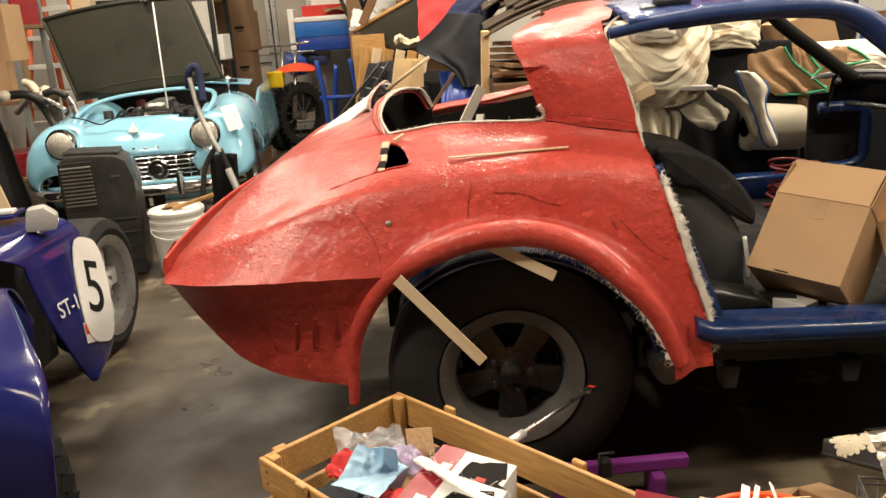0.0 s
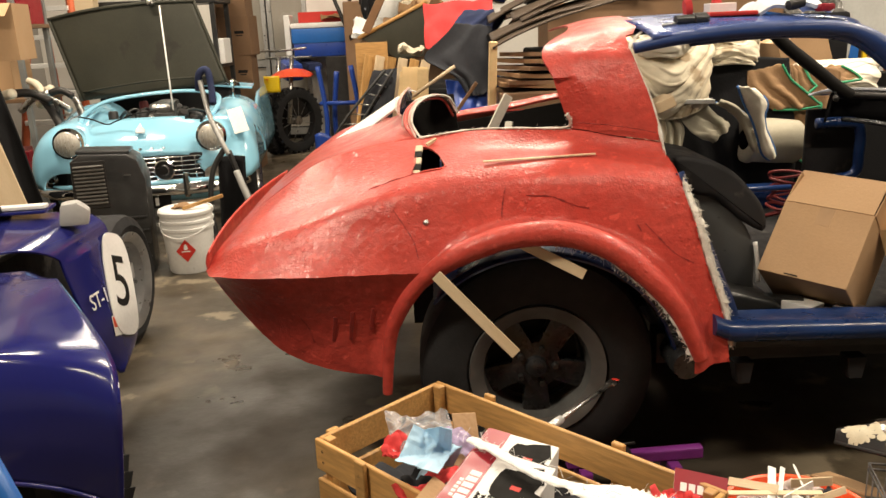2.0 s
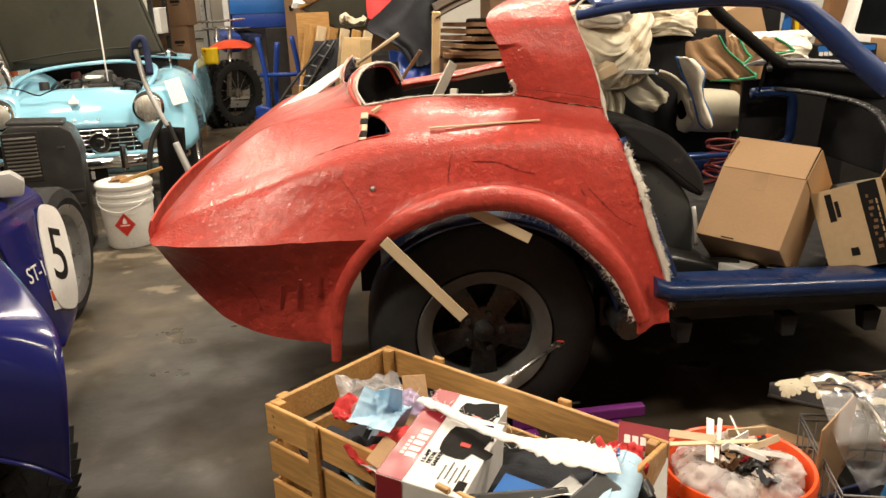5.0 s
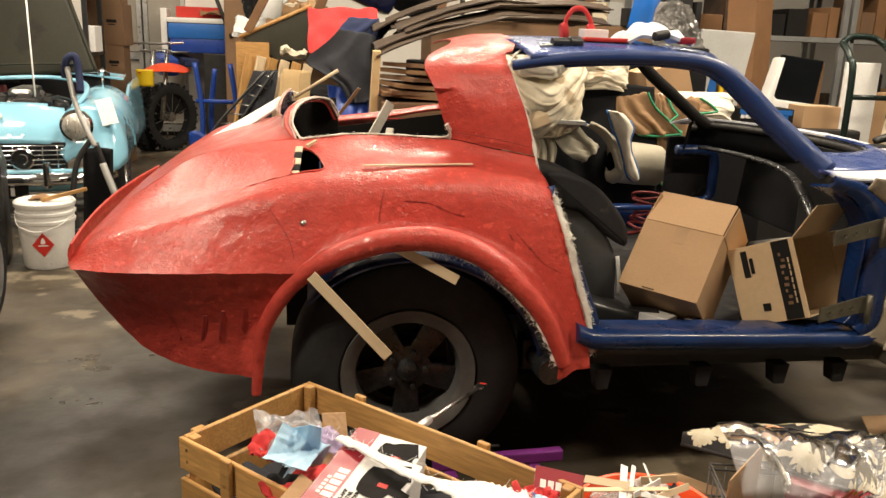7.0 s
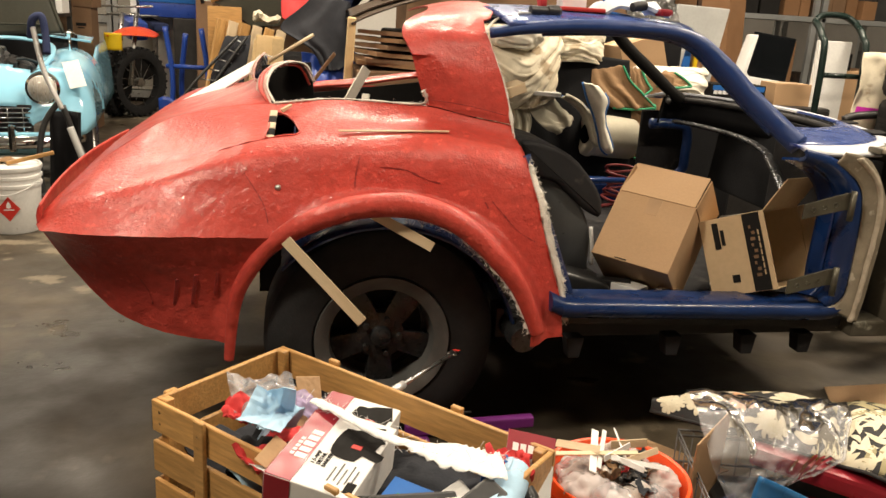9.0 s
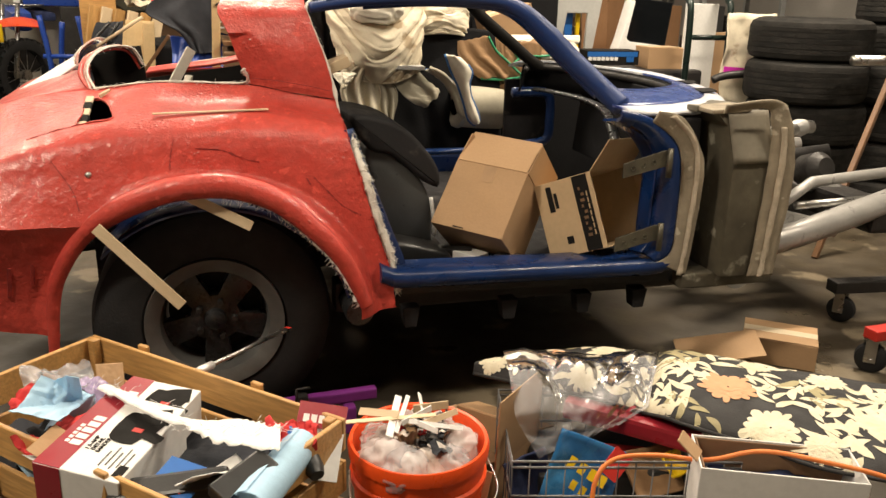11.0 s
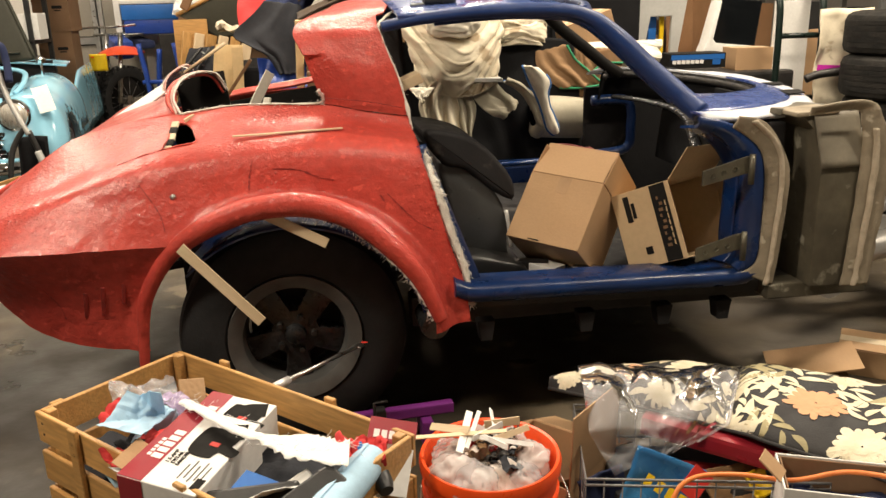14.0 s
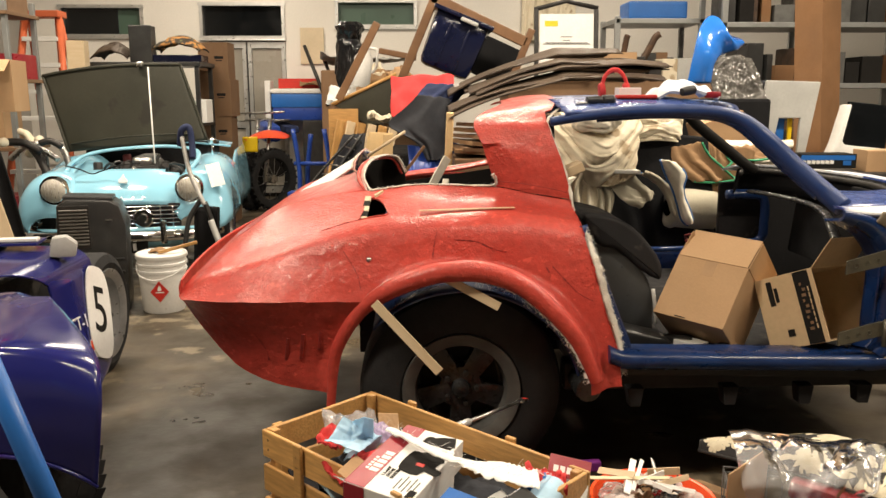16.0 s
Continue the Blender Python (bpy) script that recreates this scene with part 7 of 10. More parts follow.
# ---- torn glass fibre on the edge of the wheel opening ----
def torn_edge():
    rnd = random.Random(77)
    top = [(x, z) for x, z in RIM if x > 0.16]
    band, bristle = bmesh.new(), bmesh.new()
    inner, outer = [], []
    for x, z in top:
        d = Vector((x - 0.128, 0, z - 0.335)).normalized()
        p = Vector((x, LIP_Y(x) + 0.014, z))
        outer.append(band.verts.new(p + d * 0.010))
        inner.append(band.verts.new(p - d * rnd.uniform(0.004, 0.016) + Vector((0, rnd.uniform(-0.003, 0.006), 0))))
        for k in range(2):
            q = p - d * 0.008
            e = (-d + Vector((rnd.uniform(-0.8, 0.8), rnd.uniform(-0.8, 0.2), rnd.uniform(-0.8, 0.8)))).normalized() * rnd.uniform(0.006, 0.024)
            add_tube(bristle, [q, q + e], 0.0006, 3, caps=False)
    for i in range(len(top) - 1):
        band.faces.new((outer[i], outer[i + 1], inner[i + 1], inner[i]))
    part("torn_edge", thick(band, 0.002), M["mat_white"], car, "ragged white glass fibre edge")
    part("loose_fibre", bristle, M["mat_white"], car)


torn_edge()

# ---- light blue roadster with its bonnet up ----
def roadster():
    c = thing("roadster", "light blue vintage roadster with its bonnet propped open", "car", pose(-2.105, 5.47, 0, 0, 0, 7))
    # local: x across, y back along the car, z up; the nose looks along -y

    def nose(u, v):
        # u across from side to side, v from the grille's brow up and back over the nose
        w = 2 * u - 1
        x = 0.53 * w
        bulge = 1 - abs(w) ** 2.5
        y = -0.14 * bulge + 0.62 * v ** 1.5 + 0.04
        z = 0.565 + 0.300 * math.sin(v * math.pi * 0.5) ** 0.9 - 0.085 * abs(w) ** 3 * (0.6 + 0.4 * v)
        return Vector((x, y, z))
    part("nose", thick(grid_bm(nose, 32, 20, lambda p: not (p.y > 0.16 and abs(p.x) < 0.40)), 0.01), M["sky_blue"], c, "light blue rounded nose panel")
    part("front_apron", thick(grid_bm(lambda u, v: Vector((1.20 * (u - 0.5), -0.06 - 0.07 * (1 - (2 * u - 1) ** 2) + 0.10 * (1 - v) ** 2, 0.24 + 0.16 * v)), 24, 8), 0.01), M["sky_blue"], c)

    for s in (-1, 1):
        def wing(u, v, s=s):
            # u runs back along the car, v round over the wing from its outer foot to the bonnet
            y = -0.10 + 1.25 * u
            a = math.pi * (0.02 + 0.80 * v)
            top = 0.775 - 0.22 * (1 - min(1, u / 0.20)) ** 2.2 + 0.03 * min(1, u / 0.4) + 0.055 * ease((u - 0.40) / 0.35) - 0.03 * max(0, u - 0.75)
            wdt = 0.240 * (0.60 + 0.45 * min(1, (u / 0.10)) ** 0.5)
            x = 0.50 + wdt * math.cos(a) * (1.0 if math.cos(a) > 0 else 0.9)
            z = 0.34 + (top - 0.34) * math.sin(a) ** 0.55
            if u < 0.06:
                z = 0.36 + (z - 0.36) * (0.65 + 0.35 * u / 0.06)
            return Vector((s * x, y, z))
        bm = grid_bm(wing, 36, 22, lambda p: not ((p.y - 0.42) ** 2 + (p.z - 0.33) ** 2 < 0.31 ** 2 and abs(p.x) > 0.62))
        part("wing", thick(bm, 0.012), M["sky_blue"], c, "rounded light blue front wing")
        lx = 0.46 * s
        lamp = part("headlight", lathe_bm([(0.0, -0.075), (0.035, -0.072), (0.065, -0.058), (0.083, -0.035), (0.088, -0.02), (0.100, -0.018), (0.104, -0.004), (0.100, 0.010), (0.095, 0.12), (0, 0.12)], 36, pose(lx, -0.045, 0.672, -90, 0, 0) @ pose(0, 0, 0, 0, 0, 0)), M["chrome"], c, "round headlight with a chrome rim")
        lens = lathe_bm([(0.0, 0.0), (0.035, 0.003), (0.065, 0.016), (0.083, 0.036)], 32, pose(lx, -0.1245, 0.672, -90, 0, 0))
        part("lens", lens, M["lamp_glass"], lamp, "wire-patterned lamp glass")
        for k in range(-3, 4):
            part("guard_wire", tube_bm([(lx + 0.022 * k, -0.124 + 0.0035 * k * k * 0.5, 0.672 - math.sqrt(max(0, 0.078 ** 2 - (0.022 * k) ** 2))), (lx + 0.022 * k, -0.124 + 0.0035 * k * k * 0.5, 0.672 + math.sqrt(max(0, 0.078 ** 2 - (0.022 * k) ** 2)))], 0.0013, 4), M["steel"], lamp)
        part("side_lamp", lathe_bm([(0, -0.03), (0.022, -0.024), (0.032, 0.0), (0.032, 0.02)], 18, pose(0.60 * s, -0.055, 0.44, -90, 0, 0)), M["chrome"], c)
        part("over_rider", box_bm((0.045, 0.07, 0.17), pose(0.30 * s, -0.26, 0.39), 0.02), M["chrome"], c)
        wheel_m = pose(0.63 * s, 0.42, 0.31, 0, -90 * s, 0)
        car_wheel("wheel", c, wheel_m, 0.315, 0.19, 0.15, 5, (M["steel"], M["dark_metal"], M["steel"]), "black tyre on a steel wheel", 0.06)
        part("body_side", thick(grid_bm(lambda u, v, s=s: Vector((s * (0.66 - 0.06 * v * v), 0.85 + 2.4 * u, 0.28 + (0.52 - 0.16 * math.sin(math.pi * min(1, u * 1.6)) ** 2) * v)), 24, 8), 0.012), M["sky_blue"], c)
    # grille
    g = part("grille", box_bm((0.78, 0.02, 0.185), pose(0, -0.055, 0.475), 0.01), M["black_int"], c, "black opening with bright bars")
    for k in range(6):
        z = 0.40 + 0.030 * k
        part("bar", tube_bm(along([(-0.38, -0.075, z), (-0.2, -0.10, z), (0, -0.11, z), (0.2, -0.10, z), (0.38, -0.075, z)], 4), 0.0055, 6), M["chrome"], g)
    for k in range(9):
        x = -0.34 + 0.085 * k
        part("bar", tube_bm([(x, -0.088 - 0.02 * (1 - (x / 0.38) ** 2), 0.395), (x, -0.088 - 0.02 * (1 - (x / 0.38) ** 2), 0.555)], 0.004, 6), M["chrome"], g)
    part("grille_badge", lathe_bm([(0, -0.02), (0.03, -0.018), (0.034, -0.005), (0.062, -0.008), (0.070, 0.0), (0.070, 0.015)], 28, pose(0.14, -0.125, 0.47, -90, 0, 0)), M["chrome"], c, "round chrome lamp on the grille")
    part("bumper", tube_bm(along([(-0.66, -0.02, 0.36), (-0.5, -0.19, 0.36), (-0.2, -0.26, 0.36), (0.2, -0.26, 0.36), (0.5, -0.19, 0.36), (0.66, -0.02, 0.36)], 6), 0.040, 10, flat=1.0), M["chrome"], c)
    plate = part("number_plate", box_bm((0.34, 0.008, 0.09), pose(0.02, -0.275, 0.29), 0.004), M["ink"], c, "black number plate with pale bars")
    for k in range(5):
        part("plate_bar", box_bm((0.022, 0.004, 0.05), pose(-0.10 + 0.05 * k, -0.281, 0.29)), M["paper"], plate)
    part("badge", prism_bm([(-0.030, -0.03), (0.030, -0.03), (0.030, -0.005), (0.012, 0.012), (0.0, 0.045), (-0.012, 0.012), (-0.030, -0.005)], 0.020, pose(0.0, -0.03, 0.745, -30, 0, 0), 0.004), M["bright_steel"], c, "small chrome crest badge")
    for k in range(5):
        part("name_letter", box_bm((0.018, 0.008, 0.014), pose(-0.15 + 0.075 * k, -0.105, 0.615, -20)), M["chrome"], c)
    # engine bay
    part("engine_bay", box_bm((0.84, 0.95, 0.03), pose(0, 0.78, 0.58), 0.005), M["black_int"], c)
    part("bulkhead", box_bm((1.1, 0.03, 0.36), pose(0, 1.22, 0.76), 0.005), M["black_int"], c)
    part("scuttle", thick(grid_bm(lambda u, v: Vector((1.30 * (u - 0.5), 1.18 + 0.25 * v, 0.90 + 0.05 * math.sin(math.pi * u) + 0.02 * v)), 16, 6), 0.012), M["sky_blue"], c)
    eng = part("engine", box_bm((0.28, 0.55, 0.20), pose(0.02, 0.80, 0.69), 0.03), M["dark_metal"], c, "oily dark engine")
    part("rocker_cover", box_bm((0.16, 0.42, 0.07), pose(0.02, 0.80, 0.82), 0.03), M["steel"], eng)
    rnd = random.Random(5)
    for k in range(14):
        x, y = rnd.uniform(-0.38, 0.38), rnd.uniform(0.3, 1.1)
        part("engine_part", lathe_bm([(0, 0.05), (0.03, 0.05), (0.036, 0.04), (0.036, -0.05)], 12, pose(x, y, rnd.uniform(0.66, 0.80), rnd.uniform(-40, 40), rnd.uniform(-40, 40), 0)), rnd.choice([M["dark_metal"], M["steel"], M["black_plastic"], M["hose_red"]]), eng)
    for k in range(8):
        a, b = Vector((rnd.uniform(-0.38, 0.38), rnd.uniform(0.25, 1.1), 0.72)), Vector((rnd.uniform(-0.38, 0.38), rnd.uniform(0.25, 1.1), 0.74))
        part("engine_hose", tube_bm(along([a, (a + b) / 2 + Vector((0, 0, 0.07)), b], 6), 0.011, 6), M["black_plastic"], eng)

    # bonnet, hinged at the scuttle
    def bonnet(u, v):
        w = 2 * u - 1
        x = (0.565 - 0.0075 * v) * w + 0.03 - 0.1525 * v
        return Vector((x, 0.02 - 0.07 * (1 - w * w) * (0.4 + 0.6 * v), 0.63 * v + 0.02 * (1 - w * w) * v))
    hood = part("bonnet", thick(grid_bm(bonnet, 28, 24), 0.012), M["olive"], c, "open bonnet showing its dark olive underside")
    hood.matrix_basis = c.matrix_basis.inverted() @ pose(-2.295, 6.30, 0.925, -9, -4.6, 0)
    part("edge_roll", tube_bm([bonnet(u, 1.0) for u in np.linspace(0, 1, 20)], 0.014, 8), M["olive"], hood)
    for s in (-1, 1):
        part("edge_roll", tube_bm([bonnet(0.5 + 0.5 * s, v) for v in np.linspace(0, 1, 12)], 0.012, 8), M["olive"], hood)
    part("stiffener", tube_bm(along([(-0.5, -0.0, 0.06), (0, -0.075, 0.07), (0.5, 0.0, 0.06)], 6), 0.014, 8, flat=0.5), M["olive"], hood)
    part("latch", box_bm((0.05, 0.05, 0.04), pose(0.14, -0.07, 0.64), 0.01), M["steel"], hood)
    part("prop_rod", tube_bm([(0.16, 0.35, 0.82), (0.075, 0.80, 1.55)], 0.006, 8), M["white"], c, "thin white prop rod")
    part("cable", tube_bm(along([(0.10, 0.10, 0.845), (-0.02, 0.0, 0.84), (-0.15, 0.02, 0.80), (-0.22, 0.02, 0.78), (-0.32, 0.05, 0.815), (-0.42, 0.12, 0.83)], 8), 0.005, 6), M["ink"], c)
    part("note", box_bm((0.10, 0.003, 0.19), pose(0.64, 0.0, 0.76, -35, -12, 10)), M["paper"], c, "white sheet of paper laid on the wing")
    part("mirror", lathe_bm([(0, -0.03), (0.03, -0.028), (0.04, 0.0), (0.0, 0.03)], 16, pose(0.56, 0.62, 0.98)), M["chrome"], c)
    part("mirror_stalk", tube_bm([(0.56, 0.62, 0.86), (0.56, 0.62, 0.96)], 0.009, 8), M["chrome"], c)
    part("bay_rim", tube_bm(along([(-0.44, 0.20, 0.78), (-0.46, 0.45, 0.83), (-0.36, 0.68, 0.885), (-0.1, 0.77, 0.915), (0.2, 0.77, 0.925), (0.42, 0.66, 0.90), (0.47, 0.42, 0.85), (0.44, 0.20, 0.79)], 6), 0.020, 10, flat=0.7), M["sky_blue"], c, "light blue rim of the engine bay")
    return c


M["lamp_glass"] = material("ribbed_lamp_glass", (0.50, 0.47, 0.40), 0.12, second=(0.36, 0.34, 0.30), scale=40, amount=0.8, bump=0.5, bump_scale=180, coat=0.6)
roadster()

# ---- black cowl, white bucket and folded pram ----


def engine_cover():
    c = thing("machine_cowl", "black plastic machine cowl with a louvred grille", "cowl", pose(-2.015, 4.66, 0, 0, 0, 14) @ Matrix.Diagonal((0.84, 0.9, 1, 1)))
    part("shell", shade(prism_bm([(-0.215, 0.05), (0.215, 0.0), (0.225, 0.55), (0.185, 0.665), (0.12, 0.70), (-0.17, 0.715), (-0.235, 0.68), (-0.245, 0.5)], 0.34, pose(0, -0.17, 0), 0.02), 40), M["black_plastic"], c)
    for k in range(11):
        part("louvre", box_bm((0.19, 0.018, 0.009), pose(-0.125, -0.178, 0.44 + 0.021 * k, 28), 0.003), M["louvre_grey"], c)
    part("grille_frame", box_bm((0.215, 0.012, 0.27), pose(-0.125, -0.170, 0.545), 0.005), M["dark_metal"], c)
    part("logo_bar", box_bm((0.05, 0.004, 0.008), pose(0.11, -0.174, 0.585)), M["steel"], c)
    for k in range(4):
        part("step_rib", box_bm((0.20, 0.02, 0.012), pose(0.10, -0.172, 0.10 + 0.08 * k), 0.004), M["black_plastic"], c)
    part("top_ridge", box_bm((0.34, 0.24, 0.02), pose(-0.03, 0.0, 0.715, 0, 3, 0), 0.009), M["black_plastic"], c)
    return c


M["louvre_grey"] = material("dusty_louvre", (0.10, 0.095, 0.085), 0.55, scale=20, amount=0.6, bump=0.1)
engine_cover()


def white_bucket():
    b = thing("bucket", "white plastic bucket with lid and red hazard diamond", "bucket", pose(-1.605, 4.60, 0))
    part("shell", lathe_bm([(0, 0), (0.122, 0.0), (0.128, 0.008), (0.144, 0.25), (0.150, 0.252), (0.152, 0.268), (0.146, 0.272), (0.147, 0.295), (0.153, 0.298), (0.154, 0.312), (0.147, 0.316), (0.149, 0.338), (0.149, 0.345)], 48), M["white_plastic"], b)
    part("lid", lathe_bm([(0.153, 0.338), (0.157, 0.345), (0.157, 0.362), (0.150, 0.370), (0.142, 0.372), (0.136, 0.362), (0, 0.362)], 48), M["white_plastic"], b)
    a = math.radians(-83)
    lab = part("hazard_label", prism_bm([(-0.055, 0), (0, -0.068), (0.055, 0), (0, 0.068)], 0.0016, None), M["hazard_red"], b, "red diamond hazard label")
    lab.matrix_basis = pose(0.1405 * math.cos(a), 0.1405 * math.sin(a), 0.145, 3.6, 0, 7)
    part("flame", prism_bm([(-0.012, 0.008), (0.0, 0.004), (0.012, 0.010), (0.008, 0.03), (0.0, 0.043), (-0.009, 0.028)], 0.001, pose(0, -0.0014, 0)), M["paper"], lab)
    part("label_line", box_bm((0.05, 0.001, 0.006), pose(0, -0.001, -0.004)), M["paper"], lab)
    part("handle", tube_bm(along([(-0.155, -0.02, 0.29), (-0.10, -0.14, 0.25), (0.0, -0.175, 0.225), (0.10, -0.14, 0.25), (0.155, -0.02, 0.29)], 8), 0.003, 6), M["white_plastic"], b)
    return b


white_bucket()
cloth("rag", "small brown rag on the white bucket's lid", "rag", M["brown_cloth"], None, (0.11, 0.07), 3, 0.03, 14, m=pose(-1.63, 4.62, 0.378), scale=14)
strip("hammer_handle", (-1.61, 4.56, 0.372), (-1.38, 4.60, 0.43), 0.022, 0.02, M["crate_wood"], "orange-brown wooden tool handle on the bucket", 0)


def pram():
    p = thing("folded_pushchair", "folded black and grey pushchair frame", "pushchair", pose(-1.42, 4.98, 0))
    part("handle", tube_bm(along([(-0.16, 0.10, 1.00), (-0.14, 0.08, 1.10), (-0.09, 0.08, 1.12), (-0.07, 0.06, 1.02), (-0.06, 0.02, 0.92)], 6), 0.022, 8), M["navy_cloth"], p)
    part("frame_bar", tube_bm(along([(-0.14, 0.08, 1.06), (-0.09, 0.02, 0.85), (-0.02, -0.04, 0.70), (0.02, -0.06, 0.62)], 6), 0.016, 8), M["grey_tube"], p, "silver grey frame bar")
    part("frame_bar", tube_bm(along([(0.0, -0.05, 0.66), (-0.09, -0.05, 0.52), (-0.12, -0.08, 0.30), (-0.10, -0.10, 0.08)], 6), 0.017, 8), M["black_plastic"], p)
    part("frame_bar", tube_bm(along([(0.02, -0.05, 0.64), (0.08, -0.05, 0.45), (0.16, -0.07, 0.25), (0.20, -0.08, 0.07)], 6), 0.017, 8), M["black_plastic"], p)
    part("frame_bar", tube_bm(along([(0.06, -0.08, 0.52), (0.10, -0.11, 0.42), (0.15, -0.13, 0.30), (0.22, -0.12, 0.20)], 6), 0.020, 8), M["grey_panel"], p)
    part("seat_fabric", thick(grid_bm(lambda u, v: Vector((-0.09 + 0.17 * u + 0.03 * v, -0.02 + 0.05 * math.sin(math.pi * u), 0.10 + 0.50 * v)), 10, 14), 0.02), M["black_cloth"], p)
    for x, z in ((-0.10, 0.07), (0.20, 0.07)):
        part("wheel", lathe_bm([(0.0, -0.02), (0.045, -0.02), (0.062, -0.022), (0.07, -0.012), (0.07, 0.012), (0.062, 0.022), (0, 0.02)], 24, pose(x, -0.12, z, 90)), M["rubber"], p)
    return p


pram()
cloth("clutter_bag", "black bag lying behind the white bucket", "bag", M["black_cloth"], (-1.46, 4.82, 0.06), (0.35, 0.3), 88, 0.08, 20)


# ---- dark blue racing car ----
def racer():
    r = thing("racing_car", "dark blue open racing car with a white number roundel", "racing car", pose(0, 0, 0))
    edge_r = along([(-0.868, 1.555, 0.325), (-0.845, 1.545, 0.47), (-0.838, 1.560, 0.585), (-0.875, 1.640, 0.655), (-1.00, 1.82, 0.690), (-1.195, 2.11, 0.705)], 6)
    edge_l = along([(-1.50, 1.50, 0.46), (-1.50, 1.50, 0.52), (-1.50, 1.52, 0.565), (-1.50, 1.58, 0.595), (-1.55, 1.85, 0.635), (-1.62, 2.20, 0.665)], 6)

    def front_wing(u, v):
        # u from the inner side to the aisle, v from the wheel opening up and back
        i = round(v * (len(edge_r) - 1))
        p = edge_l[i].lerp(edge_r[i], u)
        p.z += 0.13 * math.sin(math.pi * u) ** 0.9 * (1 - v) ** 2 * u + 0.085 * math.sin(math.pi * u) ** 0.8 * (1 - abs(2 * v - 1))
        p.y -= 0.05 * math.sin(math.pi * u) * (1 - v)
        return p + Vector((0, 0, 0.006 * wob(u * 4, v * 4, 3)))
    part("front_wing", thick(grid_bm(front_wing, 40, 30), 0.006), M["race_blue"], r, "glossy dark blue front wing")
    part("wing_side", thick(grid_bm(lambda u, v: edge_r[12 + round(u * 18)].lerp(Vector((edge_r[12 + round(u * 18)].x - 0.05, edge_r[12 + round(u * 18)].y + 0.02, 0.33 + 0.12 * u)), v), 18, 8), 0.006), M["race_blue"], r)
    def bevel(u, v):
        # the slope behind the wing's crest, falling away to the side panel
        p = Vector((-1.80, 2.15, 0.655)).lerp(Vector((-1.205, 2.112, 0.700)), u)
        q = Vector((-1.90, 2.66, 0.60)).lerp(Vector((-1.43, 2.62, 0.53)), u)
        return p.lerp(q, v) + Vector((0, 0, 0.05 * math.sin(math.pi * v) * u - 0.10 * ease((u - 0.8) / 0.2) * v))
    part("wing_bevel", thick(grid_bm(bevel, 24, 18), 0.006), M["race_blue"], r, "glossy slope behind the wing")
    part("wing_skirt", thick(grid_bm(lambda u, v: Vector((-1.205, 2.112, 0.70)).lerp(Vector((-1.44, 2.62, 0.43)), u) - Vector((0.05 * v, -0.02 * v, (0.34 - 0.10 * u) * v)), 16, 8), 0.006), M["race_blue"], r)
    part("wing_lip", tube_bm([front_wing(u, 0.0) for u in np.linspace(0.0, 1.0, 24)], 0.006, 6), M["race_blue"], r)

    edge_back = curve_of([(0.137, 2.762), (0.17, 2.928), (0.216, 3.015), (0.311, 3.052), (0.425, 3.075), (0.564, 3.052), (0.633, 3.047)])
    edge_front = curve_of([(0.139, 2.757), (0.213, 2.72), (0.322, 2.681), (0.418, 2.651), (0.493, 2.638), (0.566, 2.628)])

    def flank(u, v):
        # u back along the car, v from the pointed foot up the leaning side and over the shoulder
        if v < 0.70:
            z = 0.141 + (0.615 - 0.141) * v / 0.70
            y0, y1 = edge_front(z), edge_back(z)
            return Vector((-1.395 - 0.18 * (z - 0.435) + 0.012 * math.sin(math.pi * u), y0 + (y1 - y0) * u, z))
        k = (v - 0.70) / 0.30
        a = min(1.0, k / 0.45) * math.pi / 2
        y0 = edge_front(0.615) - 0.22 * min(1.0, k / 0.5)
        y1 = edge_back(0.615) - 0.05 * k
        return Vector((-1.4275 - 0.10 * (1 - math.cos(a)) - 0.36 * max(0, k - 0.45) / 0.55, y0 + (y1 - y0) * u, 0.615 + 0.085 * math.sin(a) + 0.03 * max(0, k - 0.45)))
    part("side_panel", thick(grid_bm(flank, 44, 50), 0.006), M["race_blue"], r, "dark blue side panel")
    # black plate set in the crevice as the shade between the panels
    part("panel_gap", box_bm((0.04, 1.0, 0.50), pose(-1.66, 2.62, 0.36)), M["black_int"], r)
    # number, class letters and sticker on the flank
    face = Matrix.Translation((-1.385, 2.979, 0.433)) @ Matrix(((0, -0.177, 0.984, 0), (1, 0, 0, 0), (0, 0.984, 0.177, 0), (0, 0, 0, 1)))
    ring = [(0.112 * math.copysign(abs(math.cos(a)) ** 0.6, math.cos(a)), 0.200 * math.copysign(abs(math.sin(a)) ** 0.7, math.sin(a))) for a in np.linspace(0, math.tau, 49)[:-1]]
    bm = bmesh.new()
    lo = [bm.verts.new((x, y, 0.0)) for x, y in ring]
    hi = [bm.verts.new((x, y, 0.005)) for x, y in ring]
    bm.faces.new(hi)
    for i in range(48):
        bm.faces.new((lo[i], lo[(i + 1) % 48], hi[(i + 1) % 48], hi[i]))
    disc = part("number_roundel", bm, M["paper"], r, "white roundel with a black number")
    disc.matrix_basis = face @ pose(-0.012, -0.012, 0.004, 0, 0, -21.0)
    text_mesh("5", 0.285, M["ink"], "number", disc, pose(0, 0, 0.0062), depth=0.0008)
    text_mesh("ST-1", 0.080, M["paper"], "class_letters", r, face @ pose(-0.218, -0.006, 0.010, 0, 0, -4), depth=0.0008)
    st = part("sticker", box_bm((0.09, 0.075, 0.002), pose(0, 0, 0)), M["paper"], r, "red and white sticker")
    st.matrix_basis = face @ pose(-0.133, -0.138, 0.005, 0, 0, -15.0)
    part("sticker_print", box_bm((0.086, 0.038, 0.001), pose(0, 0.014, 0.0016)), M["bike_orange"], st)
